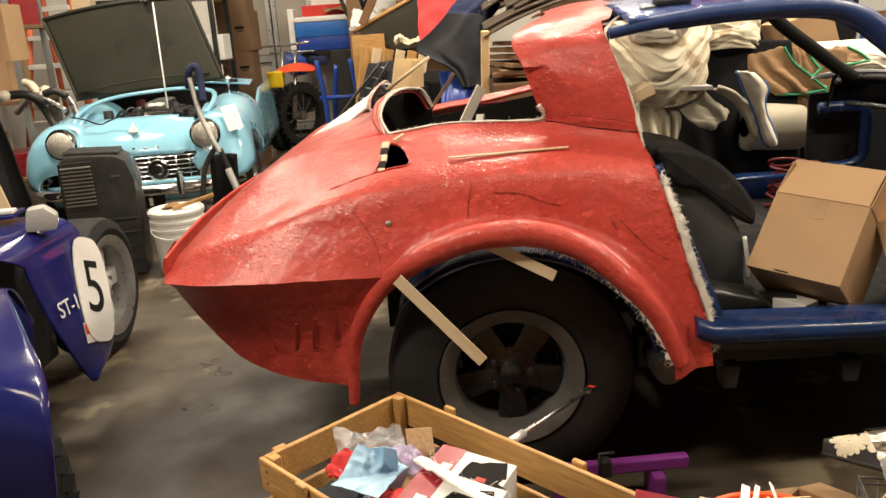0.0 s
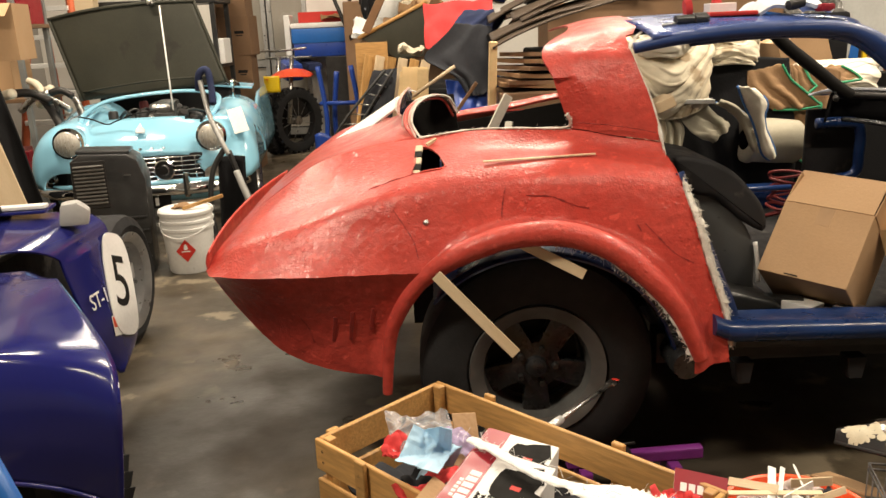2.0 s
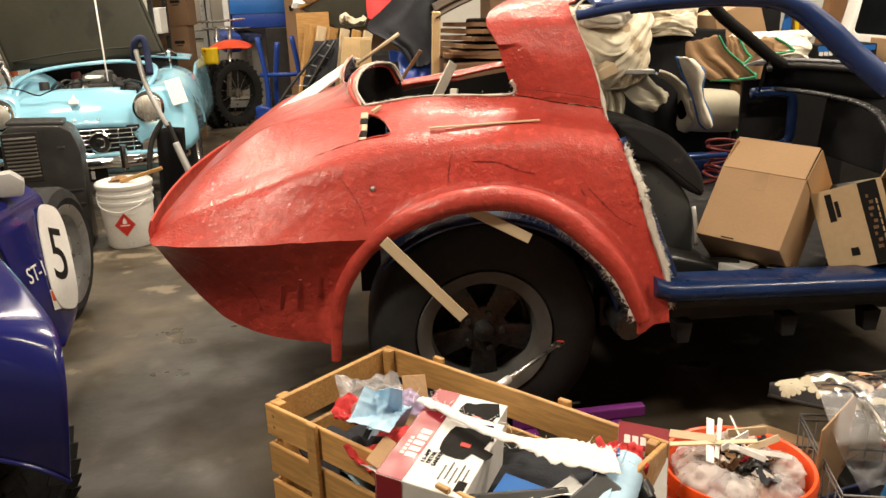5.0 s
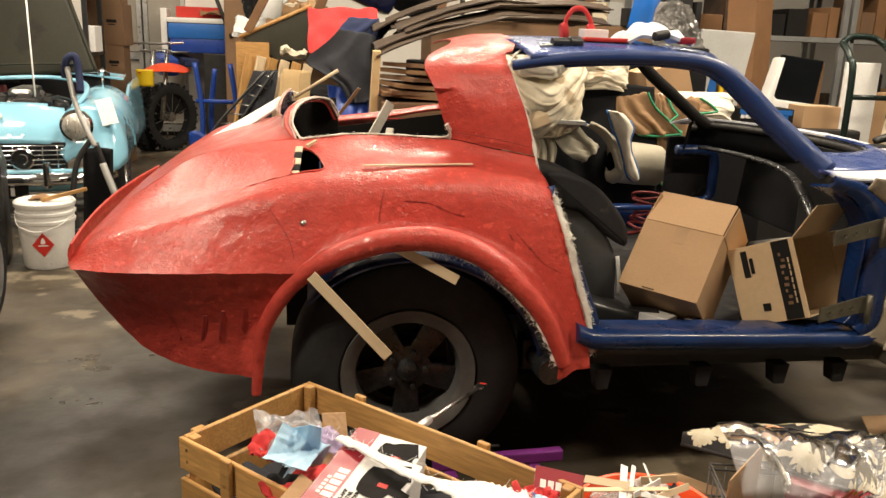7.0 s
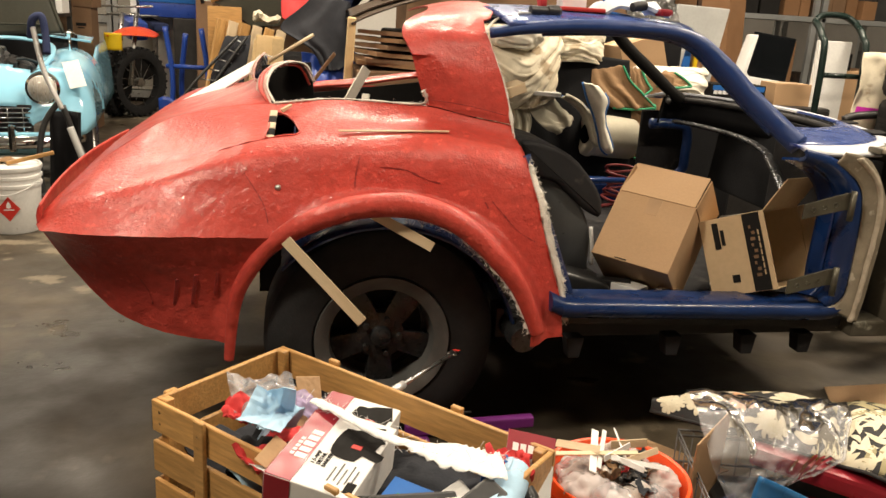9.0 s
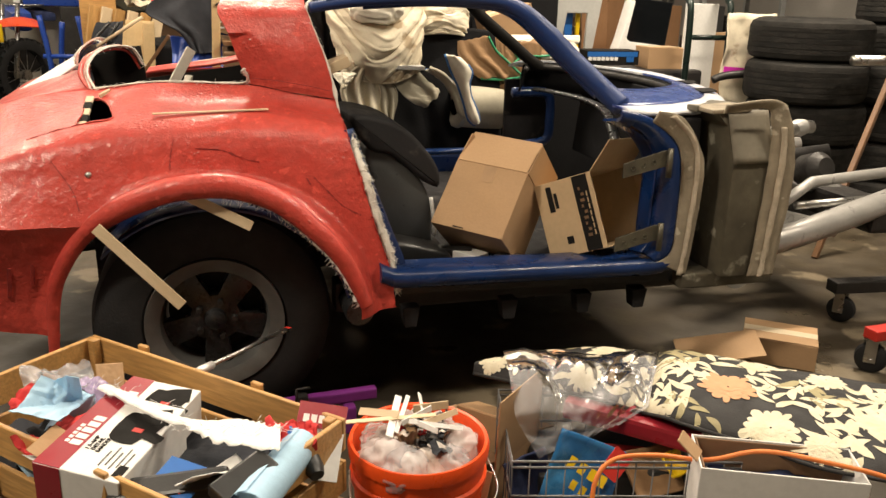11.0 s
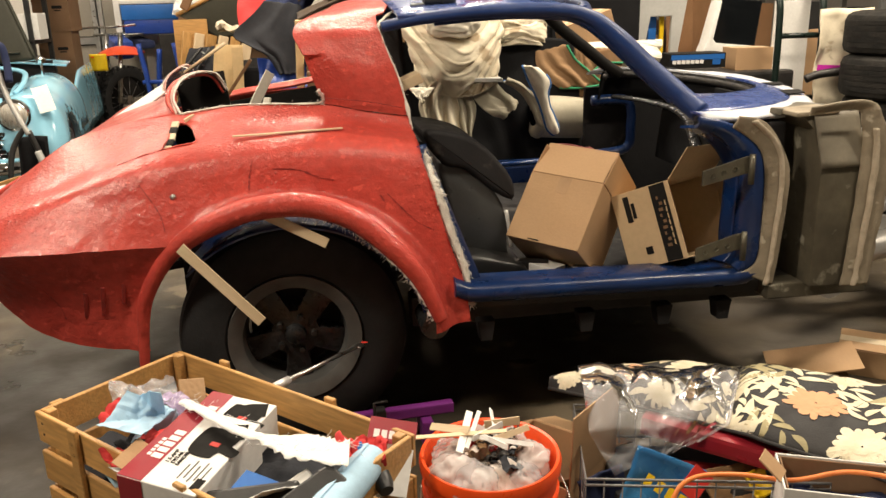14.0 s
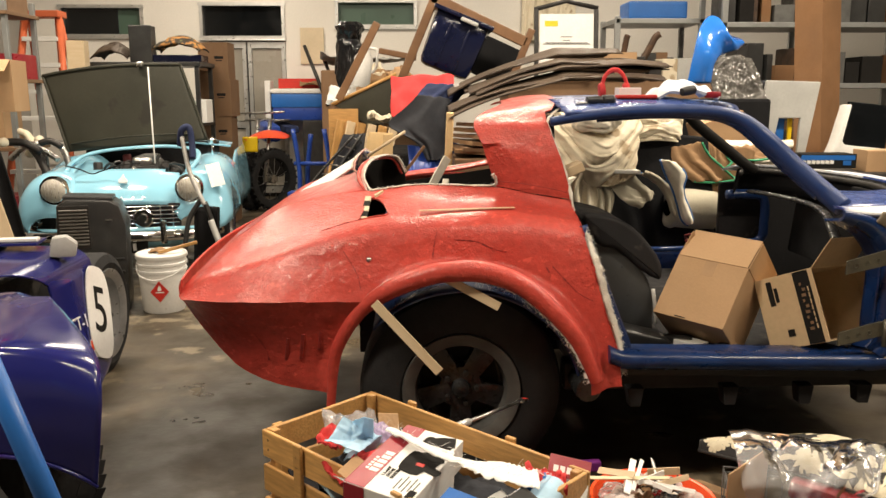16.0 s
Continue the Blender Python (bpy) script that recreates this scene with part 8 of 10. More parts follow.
    fw = pose(-1.215, 1.87, 0.285, 0, -90, 52)
    car_wheel("wheel", r, fw, 0.285, 0.205, 0.22, 5, (M["rim_silver"], M["bright_steel"], M["steel"]), "black tyre on a silver five-spoke wheel", 0.045)
    car_wheel("wheel", r, pose(-1.60, 3.42, 0.295, 0, -90, 0), 0.295, 0.205, 0.20, 5, (M["rim_silver"], M["bright_steel"], M["steel"]), "black tyre on a silver five-spoke wheel", 0.05)
    tread = bmesh.new()
    for k in range(40):
        for o in (-0.08, -0.028, 0.028, 0.08):
            add_box(tread, (0.030, 0.040, 0.004), pose(0, 0, 0, 0, 0, k * 9) @ pose(0.2838, 0, o, 0, 90, 0) @ pose(0, 0, 0, 0, 0, 18 if o > 0 else -18))
    part("tread_block", tread, M["rubber"], r).matrix_basis = fw
    part("mirror", shade(prism_bm([(-0.05, 0), (0.05, -0.005), (0.06, 0.05), (0.02, 0.085), (-0.035, 0.08)], 0.07, pose(-1.44, 2.80, 0.695, 0, 0, 20), 0.015), 40), M["grey_panel"], r, "grey mirror housing")
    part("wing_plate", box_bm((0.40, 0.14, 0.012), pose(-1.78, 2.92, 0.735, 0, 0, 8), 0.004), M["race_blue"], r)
    part("wing_edge", box_bm((0.28, 0.05, 0.014), pose(-1.72, 2.90, 0.75, 0, 0, 8), 0.004), M["white"], r)
    for a, b in (((-1.74, 2.30, 0.45), (-1.72, 2.45, 1.02)), ((-1.72, 2.45, 1.02), (-1.75, 2.95, 0.70)), ((-2.3, 2.42, 1.02), (-1.72, 2.45, 1.02)), ((-1.60, 2.15, 0.72), (-1.75, 2.50, 0.74))):
        part("roll_bar", tube_bm([a, b], 0.021, 10), M["black_plastic"], r, "black tubular roll bar")
    part("tub", box_bm((0.60, 1.9, 0.40), pose(-1.95, 2.5, 0.36), 0.02), M["black_int"], r)
    return r


racer()
solid("pole", tube_bm([(-0.80, 0.93, 0.95), (-0.70, 0.93, 0.62), (-0.55, 0.96, 0.0)], 0.020, 10), M["cooler_blue"], "bright blue painted pole beside the racing car", "pole")

# ---- black drape, plank and shelf on the west side ----


def drape():
    def f(u, v):
        x = -0.32 + 0.62 * u
        fold = 0.05 * math.sin(u * 21 + 2 * v) * v + 0.03 * wob(u * 6, v * 4, 7)
        return Vector((x + 0.42 * v * (u - 0.25), 0.02 + fold * 1.2 - 0.22 * v, 1.20 - 1.197 * v - 0.30 * max(0, u - 0.45) ** 1.5 * (1 - v)))
    return solid("dust_sheet", thick(grid_bm(f, 44, 34), 0.006), M["black_cloth"], "black dust sheet hanging over stored things", "dust sheet", pose(-2.93, 4.75, 0))


drape()
plain_box("storage_rack", "dark wooden rack under the black sheet", "rack", (0.40, 0.45, 1.10), pose(-3.25, 5.12, 0), M["black_cloth"], 0.02)
strip("timber_plank", (-2.33, 3.86, 1.10), (-2.10, 3.95, 0.0), 0.115, 0.035, M["stick_wood"], "pale pine plank leaning upright", 82)
flap_box("cardboard_box", "brown cardboard box with torn flaps on the rack", (0.42, 0.34, 0.36), pose(-3.06, 5.62, 1.22, 0, 0, 8), flaps=(("s", -30),))


def side_shelf():
    s = thing("shelf_unit", "steel shelf loaded with boxes and parts", "shelf", pose(-3.75, 6.6, 0))
    for sx in (-0.5, 0.5):
        for sy in (-0.25, 0.25):
            part("upright", box_bm((0.04, 0.04, 2.1), pose(sx, sy, 1.05), 0.004), M["shelf_grey"], s)
    for z in (0.3, 0.9, 1.45, 1.98):
        part("shelf_board", box_bm((1.08, 0.58, 0.03), pose(0, 0, z), 0.004), M["card_dark"], s)
    return s


side_shelf()
rr = random.Random(21)
for z in (0.315, 0.915, 1.465, 1.995):
    x = -4.2
    while x < -3.35:
        w = rr.uniform(0.16, 0.32)
        plain_box("storage_box", rr.choice(["brown cardboard storage box on the shelf", "faded storage box on the shelf"]), "box", (w, 0.4, rr.uniform(0.18, 0.36)), pose(x + w / 2, 6.6, z, 0, 0, rr.uniform(-6, 6)), rr.choice([M["card"], M["card_dark"], M["paper"], M["box_red"], M["canvas"], M["card"]]), 0.006, "boxes on the steel shelf")
        x += w + 0.04


def step_ladder():
    l = thing("step_ladder", "orange fibreglass step ladder with aluminium steps", "ladder", pose(-3.925, 8.60, 0))
    for s in (-1, 1):
        part("front_rail", tube_bm([(s * 0.36, -0.46, 0.0), (s * 0.175, 0.0, 2.15)], 0.042, 4, flat=0.8), M["ladder_orange"], l)
        part("back_rail", tube_bm([(s * 0.30, 0.50, 0.0), (s * 0.16, 0.08, 2.13)], 0.030, 4), M["ladder_orange"], l)
    part("top_cap", box_bm((0.42, 0.22, 0.07), pose(0, 0.03, 2.175), 0.012), M["ladder_orange"], l)
    for k in range(1, 8):
        z = 0.274 * k
        w = 2 * (0.36 - 0.086 * z) - 0.02
        part("step", box_bm((w, 0.10, 0.045), pose(0, -0.46 + 0.214 * z, z), 0.004), M["white"], l)
        part("back_bar", box_bm((w * 0.84, 0.02, 0.028), pose(0, 0.50 - 0.197 * z, z), 0.004), M["aluminium"], l)
    return l


step_ladder()
# odds and ends between the sheet and the roadster
for k in range(10):
    rr = random.Random(300 + k)
    a = Vector((rr.uniform(-3.0, -2.68), rr.uniform(5.6, 6.1), 0.92 + 0.03 * k * 0.3))
    d = Vector((rr.uniform(-1, 1), rr.uniform(-0.4, 0.4), rr.uniform(-0.5, 0.5))).normalized() * rr.uniform(0.15, 0.35)
    solid("machine_part", tube_bm(along([a, a + d * 0.5 + Vector((0, 0, 0.03)), a + d], 5), rr.uniform(0.015, 0.04), 8), rr.choice([M["steel"], M["dark_metal"], M["bike_blue"], M["canvas"], M["steel"]]), "loose metal car part on the rack", "car part", None, "loose parts on the rack")
flap_box("cardboard_box", "tan cardboard carton standing on end", (0.15, 0.16, 0.36), pose(-3.03, 7.2, 1.45, 0, 0, 6), M["stick_wood"], closed=True)


def loaded_table():
    t = thing("work_table", "dark work table behind the roadster, heaped with gear", "table", pose(-2.55, 7.75, 0))
    part("tabletop", box_bm((1.08, 0.6, 0.04), pose(0, 0, 1.62), 0.006), M["black_plastic"], t)
    part("lower_shelf", box_bm((1.04, 0.56, 0.03), pose(0, 0, 1.05), 0.006), M["black_plastic"], t)
    for sx in (-0.50, 0.50):
        for sy in (-0.26, 0.26):
            part("leg", box_bm((0.04, 0.04, 1.6), pose(sx, sy, 0.80), 0.004), M["black_plastic"], t)
    return t


loaded_table()
plain_box("loudspeaker", "small black loudspeaker on the table", "loudspeaker", (0.205, 0.20, 0.34), pose(-2.580, 7.62, 1.64, 0, 0, 4), M["black_plastic"], 0.01)
M["orange_rug"] = material("patterned_blanket", (0.030, 0.022, 0.014), 0.9, second=(0.40, 0.185, 0.045), scale=17, amount=0.95, span=(0.50, 0.57), bump=0.4, bump_scale=70, stain=(0.10, 0.10, 0.035), stain_scale=24)


def mound(name, label, category, mat, x0, x1, z0, z1, y, seed, deep=0.36, fold=1.0):
    """A soft folded thing lying in an arched heap."""
    def f(u, v):
        arch = math.sin(math.pi * (0.04 + 0.92 * u)) ** 0.55 * math.sin(math.pi * (0.10 + 0.75 * v)) ** 0.5
        roll = 0.018 * abs(math.sin(9 * u + 3 * wob(u * 2, v * 2, seed))) + 0.012 * wob(u * 6, v * 6, seed)
        return Vector((x0 + (x1 - x0) * u + 0.02 * wob(v * 3, seed, u), y - 0.45 * deep + deep * v, z0 + (z1 - z0 - 0.02) * arch + fold * roll * arch))
    return solid(name, thick(grid_bm(f, 40, 22), 0.012), mat, label, category)


mound("blanket", "brown and orange patterned blanket folded in a heap", "blanket", M["orange_rug"], -2.50, -2.02, 1.71, 1.90, 7.70, 97)
mound("carpet", "dark folded carpet arched over the table", "carpet", M["brown_sheet"], -3.06, -2.70, 1.642, 1.84, 7.70, 99)
plain_box("tote", "dark blue plastic tote under the blanket", "tote", (0.46, 0.28, 0.068), pose(-2.25, 7.70, 1.641), M["tub_navy"], 0.01)
plain_box("crate_box", "white carton with a red stripe", "box", (0.16, 0.25, 0.22), pose(-2.06, 7.62, 1.07), M["paper"], 0.008)
plain_box("crate_box", "dark tool box on the lower shelf", "box", (0.30, 0.3, 0.2), pose(-2.32, 7.62, 1.07), M["black_plastic"], 0.01)
for k in range(5):
    rr = random.Random(40 + k)
    box = flap_box("cardboard_box", "dark brown cardboard carton in a tall stack", (0.30 + 0.02 * (k % 2), 0.32, 0.368), pose(-2.045 + 0.015 * (k % 2), 8.30, 0.372 * k, 0, 0, rr.uniform(-4, 4)), M["card_dark"], closed=True, group="stacked cartons")
    part("print_bar", box_bm((0.09, 0.002, 0.028), pose(0.06, -0.163, 0.22)), M["ink"], box)
    part("print_bar", box_bm((0.06, 0.002, 0.010), pose(0.06, -0.163, 0.19)), M["ink"], box)


# ---- dirt bike and cooler ----
def dirt_bike():
    b = thing("dirt_bike", "dirt bike with a red-orange mudguard and yellow number plate", "motorbike", pose(-1.80, 9.42, 0, 0, 0, 0))

    def knob_wheel(x, y, r, w, yaw):
        prof = [(r - 0.11, -w * 0.35), (r - 0.06, -w * 0.5), (r - 0.02, -w * 0.45), (r - 0.012, 0), (r - 0.02, w * 0.45), (r - 0.06, w * 0.5), (r - 0.11, w * 0.35)]
        wh = part("wheel", lathe_bm(prof, 40, pose(x, y, r, 90, 0, yaw), closed=True), M["rubber"], b, "knobbly black tyre")
        bm = bmesh.new()
        for k in range(30):
            for o in (-0.4, 0.0, 0.4):
                add_box(bm, (0.028, 0.022, 0.022), pose(x, y, r, 90, 0, yaw) @ pose(0, 0, 0, 0, 0, 12 * k + (6 if o == 0 else 0)) @ pose(r - 0.008 - 0.012 * abs(o), 0, o * w * 0.85))
        tagged(part("tread_knob", bm, M["rubber"], wh), kind="stuff")
        part("hub", lathe_bm([(0, -0.05), (0.05, -0.05), (0.05, 0.05), (0, 0.05)], 16, pose(x, y, r, 90, 0, yaw)), M["steel"], wh)
        for k in range(12):
            a = k * math.tau / 12
            m = pose(x, y, r, 90, 0, yaw)
            part("spoke", tube_bm([m @ Vector((0.04 * math.cos(a), 0.04 * math.sin(a), 0.02)), m @ Vector(((r - 0.10) * math.cos(a + 0.3), (r - 0.10) * math.sin(a + 0.3), 0))], 0.003, 4), M["steel"], wh)
    knob_wheel(-0.10, -0.30, 0.36, 0.13, 80)
    knob_wheel(0.13, -0.28, 0.36, 0.13, 52)
    part("mudguard", thick(grid_bm(lambda u, v: Vector((-0.10 + 0.44 * u, -0.50 + 0.30 * u + 0.24 * (v - 0.5), 0.845 + 0.085 * math.sin(math.pi * u) ** 0.7 - 0.08 * (1 - v) ** 1.5 * math.sin(math.pi * u) ** 0.5)), 16, 8), 0.008), M["bike_orange"], b, "red-orange plastic mudguard")
    part("number_plate", thick(grid_bm(lambda u, v: Vector((-0.13 + 0.17 * u, -0.58 - 0.03 * math.sin(math.pi * u), 0.70 + 0.17 * v)), 8, 8), 0.01), M["yellow"], b, "blank yellow number plate")
    for s in (-0.07, 0.07):
        part("fork", tube_bm([(0.0 + s, -0.38, 0.34), (0.06 + s, -0.2, 1.06)], 0.024, 8), M["steel"], b)
    part("tank", shade(box_bm((0.22, 0.46, 0.20), pose(0.04, 0.12, 0.90, 8, 0, 24), 0.06), 50), M["bike_blue"], b, "blue plastic tank")
    part("saddle", shade(box_bm((0.18, 0.60, 0.09), pose(0.20, 0.52, 0.93, 4, 0, 24), 0.035), 50), M["navy_cloth"], b)
    part("engine", box_bm((0.24, 0.34, 0.34), pose(0.06, 0.15, 0.52, 0, 0, 24), 0.05), M["dark_metal"], b)
    part("handlebar", tube_bm(along([(-0.42, 0.06, 1.10), (-0.2, -0.08, 1.12), (0.0, -0.16, 1.12), (0.30, -0.22, 1.14)], 6), 0.012, 8), M["steel"], b)
    return b


dirt_bike()


def cooler():
    c = thing("cool_box", "blue and white picnic cool box on a stand", "cool box", pose(-1.385, 9.95, 1.020, 0, 0, 2) @ Matrix.Diagonal((1.22, 1.0, 1.09, 1)))
    part("body", shade(box_bm((0.60, 0.36, 0.155), pose(0, 0, 0.222), 0.018), 40), M["cooler_blue"], c)
    # darker blue here paints the shade under the upper half's step
    part("lower_body", shade(box_bm((0.575, 0.335, 0.16), pose(0, 0, 0.08), 0.02), 40), M["bike_blue"], c, "stepped-in lower half, its shade put into a darker blue")
    part("lid", shade(box_bm((0.615, 0.37, 0.055), pose(0, 0, 0.328), 0.02), 40), M["white_plastic"], c, "white plastic lid")
    part("handle", tube_bm(along([(-0.31, 0, 0.24), (-0.335, 0, 0.20), (-0.335, 0, 0.14), (-0.31, 0, 0.10)], 4), 0.01, 6), M["white_plastic"], c)
    return c


cooler()
plain_box("stand", "grey metal stand under the cool box", "stand", (0.34, 0.42, 1.020), pose(-1.20, 9.97, 0), M["dark_metal"], 0.01)
plain_box("carton", "red and white printed carton on the cool box", "carton", (0.50, 0.24, 0.12), pose(-1.42, 10.0, 1.410, 0, 0, 3), M["hazard_red"], 0.004)
cloth("rag", "tan cloth lying on the cool box", "rag", M["brown_cloth"], None, (0.24, 0.18), 111, 0.05, 18, m=pose(-1.27, 9.86, 1.46), scale=9)
plain_box("carton", "white carton beside the cool box", "carton", (0.07, 0.3, 0.46), pose(-1.80, 10.0, 1.045), M["white_plastic"], 0.01)
solid("dish_rack", tube_bm([(-0.25, -0.15, 0), (0.25, -0.15, 0), (0.25, 0.15, 0), (-0.25, 0.15, 0)], 0.012, 8, True), M["steel"], "flat steel rack in front of the cool box", "rack", pose(-1.78, 9.75, 1.03))
for k in range(3):
    solid("metal_bar", tube_bm([(-1.02 + 0.16 * k, 9.5, 1.20), (-1.32 + 0.22 * k, 9.8, 1.92 - 0.12 * k)], 0.022, 8), M["dark_metal"], "dark steel bar leaning at the door", "bar", None, "bars at the door")
cloth("tarpaulin", "grey tarpaulin heaped against the wall", "tarpaulin", M["grey_panel"], None, (1.0, 0.5), 118, 0.10, 30, m=pose(-0.60, 9.7, 1.72, 0, 4, 0), scale=3)
plain_box("goods_pallet", "stacked goods under the grey tarpaulin", "goods", (1.0, 0.5, 1.62), pose(-0.60, 9.75, 0), M["card_dark"], 0.02)
plain_box("wall_panel", "cream noticeboard on the wall", "board", (0.30, 0.02, 0.45), pose(-1.28, NORTH - 0.02, 1.72), M["card_white"], 0.003)


def blue_chair():
    c = thing("folding_frame", "blue folding steel frame standing on end", "frame", pose(-0.90, 6.95, 0, 0, 0, -10))
    for s in (-0.15, 0.14):
        part("leg", tube_bm(along([(s - 0.08, 0, 0.0), (s, 0.0, 0.55), (s - 0.05, 0.0, 1.03)], 6), 0.022, 8), M["bike_blue"], c)
        part("leg", tube_bm(along([(s + 0.12, 0.12, 0.0), (s + 0.04, 0.1, 0.5), (s + 0.10, 0.05, 0.98)], 6), 0.022, 8), M["bike_blue"], c)
    for z in (0.35, 0.72):
        part("stretcher", tube_bm([(-0.20, 0.0, z), (0.22, 0.02, z)], 0.018, 8), M["bike_blue"], c)
    part("sling", thick(grid_bm(lambda u, v: Vector((-0.26 + 0.30 * u, -0.04, 0.16 + 0.30 * v + 0.02 * math.sin(9 * u))), 8, 8), 0.01), M["bike_blue"], c)
    return c


blue_chair()

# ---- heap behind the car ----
# low added stands that carry the heap, hidden under it; black for shade
plain_box("heap_base", "added base under the heap, black to read as shade", "crate", (1.08, 1.0, 0.92), pose(0.27, 5.9, 0), M["black_cloth"], 0.02)
plain_box("heap_base", "added base under the canvas heap, black to read as shade", "crate", (1.3, 0.8, 0.62), pose(1.25, 4.35, 0), M["black_cloth"], 0.02)
plain_box("heap_base", "added base behind the canvas heap, black to read as shade", "crate", (1.3, 0.8, 1.15), pose(1.15, 5.35, 0), M["black_cloth"], 0.02)
rr = random.Random(77)
for k in range(6):
    strip("timber_board", (-0.80 + 0.075 * k, 6.02, 0.0), (-0.60 + 0.085 * k, 6.22, 1.13 - 0.012 * k), 0.075, 0.022, M["stick_wood"] if k % 2 else M["crate_wood"], "pine board leaning among others", 84)
plain_box("plywood_panel", "square brown plywood panel", "panel", (0.24, 0.03, 1.22), pose(-0.58, 6.24, 0.0, -2, 0, 4), M["crate_wood"], 0.003)
plain_box("timber_board", "wide pale pine board standing on edge", "board", (0.17, 0.04, 1.07), pose(-0.30, 5.35, 0.0, -3, 3, 4), M["pine_lit"], 0.004)
plain_box("timber_board", "pale pine board standing on edge", "board", (0.07, 0.04, 1.06), pose(-0.245, 5.27, 0.0, -3, 3, 4), M["pine_lit"], 0.004)
plain_box("timber_board", "narrow pale pine board leaning on others", "board", (0.055, 0.03, 1.05), pose(-0.46, 5.34, 0.0, -3, 8, 4), M["pine_lit"], 0.003)


def wire_rack():
    r = thing("wire_rack", "black wire rack leaning before the boards", "rack", pose(0, 5.70, 0))
    for dx in (0.0, 0.14):
        part("rail", tube_bm(along([(-0.86 + dx, 0, 0.0), (-0.84 + dx, 0, 0.50), (-0.80 + dx, 0, 0.66), (-0.46 + dx * 0.4, 0.06, 1.04)], 5), 0.010, 8), M["black_plastic"], r)
    for k in range(6):
        u = k / 5
        part("rung", tube_bm([(-0.78 + 0.30 * u, 0.01 + 0.05 * u, 0.68 + 0.34 * u), (-0.65 + 0.24 * u, 0.01 + 0.05 * u, 0.68 + 0.30 * u)], 0.005, 6), M["steel"], r)
    return r


wire_rack()
solid("dowel", tube_bm([(-0.215, 2.93, 1.085), (-0.06, 2.93, 1.185)], 0.006, 8), M["stick_wood"], "thin bare wooden dowel", "dowel")


def tray():
    t = thing("wheelbarrow", "dark green wheelbarrow tray with a tan rim tipped up", "wheelbarrow", pose(0, 6.3, 0))
    part("tray", shade(prism_bm([(-0.667, 1.250), (-0.155, 1.485), (-0.190, 1.10), (-0.40, 1.09), (-0.575, 1.205)], 0.5, None, 0.012), 30), M["olive"], t)
    part("rim", tube_bm([(-0.68, 0.0, 1.252), (-0.15, 0.0, 1.497)], 0.016, 6), M["crate_wood"], t)
    part("leg", box_bm((0.06, 0.3, 1.10), pose(-0.30, 0.25, 0.55), 0.01), M["olive"], t)
    return t


tray()
for k, (x, z, c) in enumerate(((-0.62, 1.30, "paper"), (-0.50, 1.36, "white_plastic"), (-0.36, 1.42, "brown_cloth"), (-0.24, 1.47, "card"), (-0.40, 1.50, "canvas"), (-0.15, 1.46, "brown_cloth"))):
    cloth("bag", "pale bag or bundle in the wheelbarrow", "bag", M[c], None, (0.26, 0.24), 130 + k, 0.07, 18, m=pose(x, 6.9 + 0.05 * k, z, 30, 20 - 14 * k, 0), scale=7, thickness=0.04)


def spray_bottle():
    b = thing("spray_bottle", "white plastic jug standing in the heap", "jug", pose(-0.475, 6.75, 1.40, 0, 10, 0) @ Matrix.Diagonal((1.15, 1.15, 1.35, 1)))
    part("body", lathe_bm([(0, 0), (0.065, 0.0), (0.072, 0.03), (0.07, 0.18), (0.03, 0.24), (0.025, 0.28), (0, 0.28)], 20), M["white_plastic"], b)
    part("handle", tube_bm(along([(0.02, 0, 0.25), (0.09, 0, 0.24), (0.10, 0, 0.14), (0.07, 0, 0.10)], 5), 0.012, 6), M["white_plastic"], b)
    return b


spray_bottle()


def black_bundle():
    bm = lathe_bm([(0.0, 0.66), (0.10, 0.655), (0.13, 0.62), (0.125, 0.56), (0.10, 0.50), (0.12, 0.44), (0.125, 0.3), (0.13, 0.2), (0.12, 0.1), (0.13, 0.0), (0.12, -0.1), (0, -0.1)], 40)
    bmesh.ops.subdivide_edges(bm, edges=bm.edges[:], cuts=1, use_grid_fill=True)
    for v in bm.verts:
        p = v.co
        r = abs(wob(p.x * 9, p.y * 9, p.z * 5)) + 0.6 * abs(wob(p.x * 20, p.y * 20, p.z * 16 + 3))
        v.co += Vector((p.x, p.y, 0)).normalized() * (0.07 * r - 0.03) if p.x or p.y else Vector()
    return solid("wrapped_roll", shade(bm, 24), M["black_gloss"], "upright roll wrapped in shiny black plastic", "roll", pose(-0.585, 7.25, 1.33))


M["black_gloss"] = material("shiny_black_film", (0.010, 0.010, 0.011), 0.16, scale=9, amount=0.4, bump=0.3, bump_scale=30)
black_bundle()
plain_box("goods_pallet", "stacked goods under the black bundle", "goods", (0.9, 0.6, 1.32), pose(-0.30, 7.6, 0), M["card_dark"], 0.02)


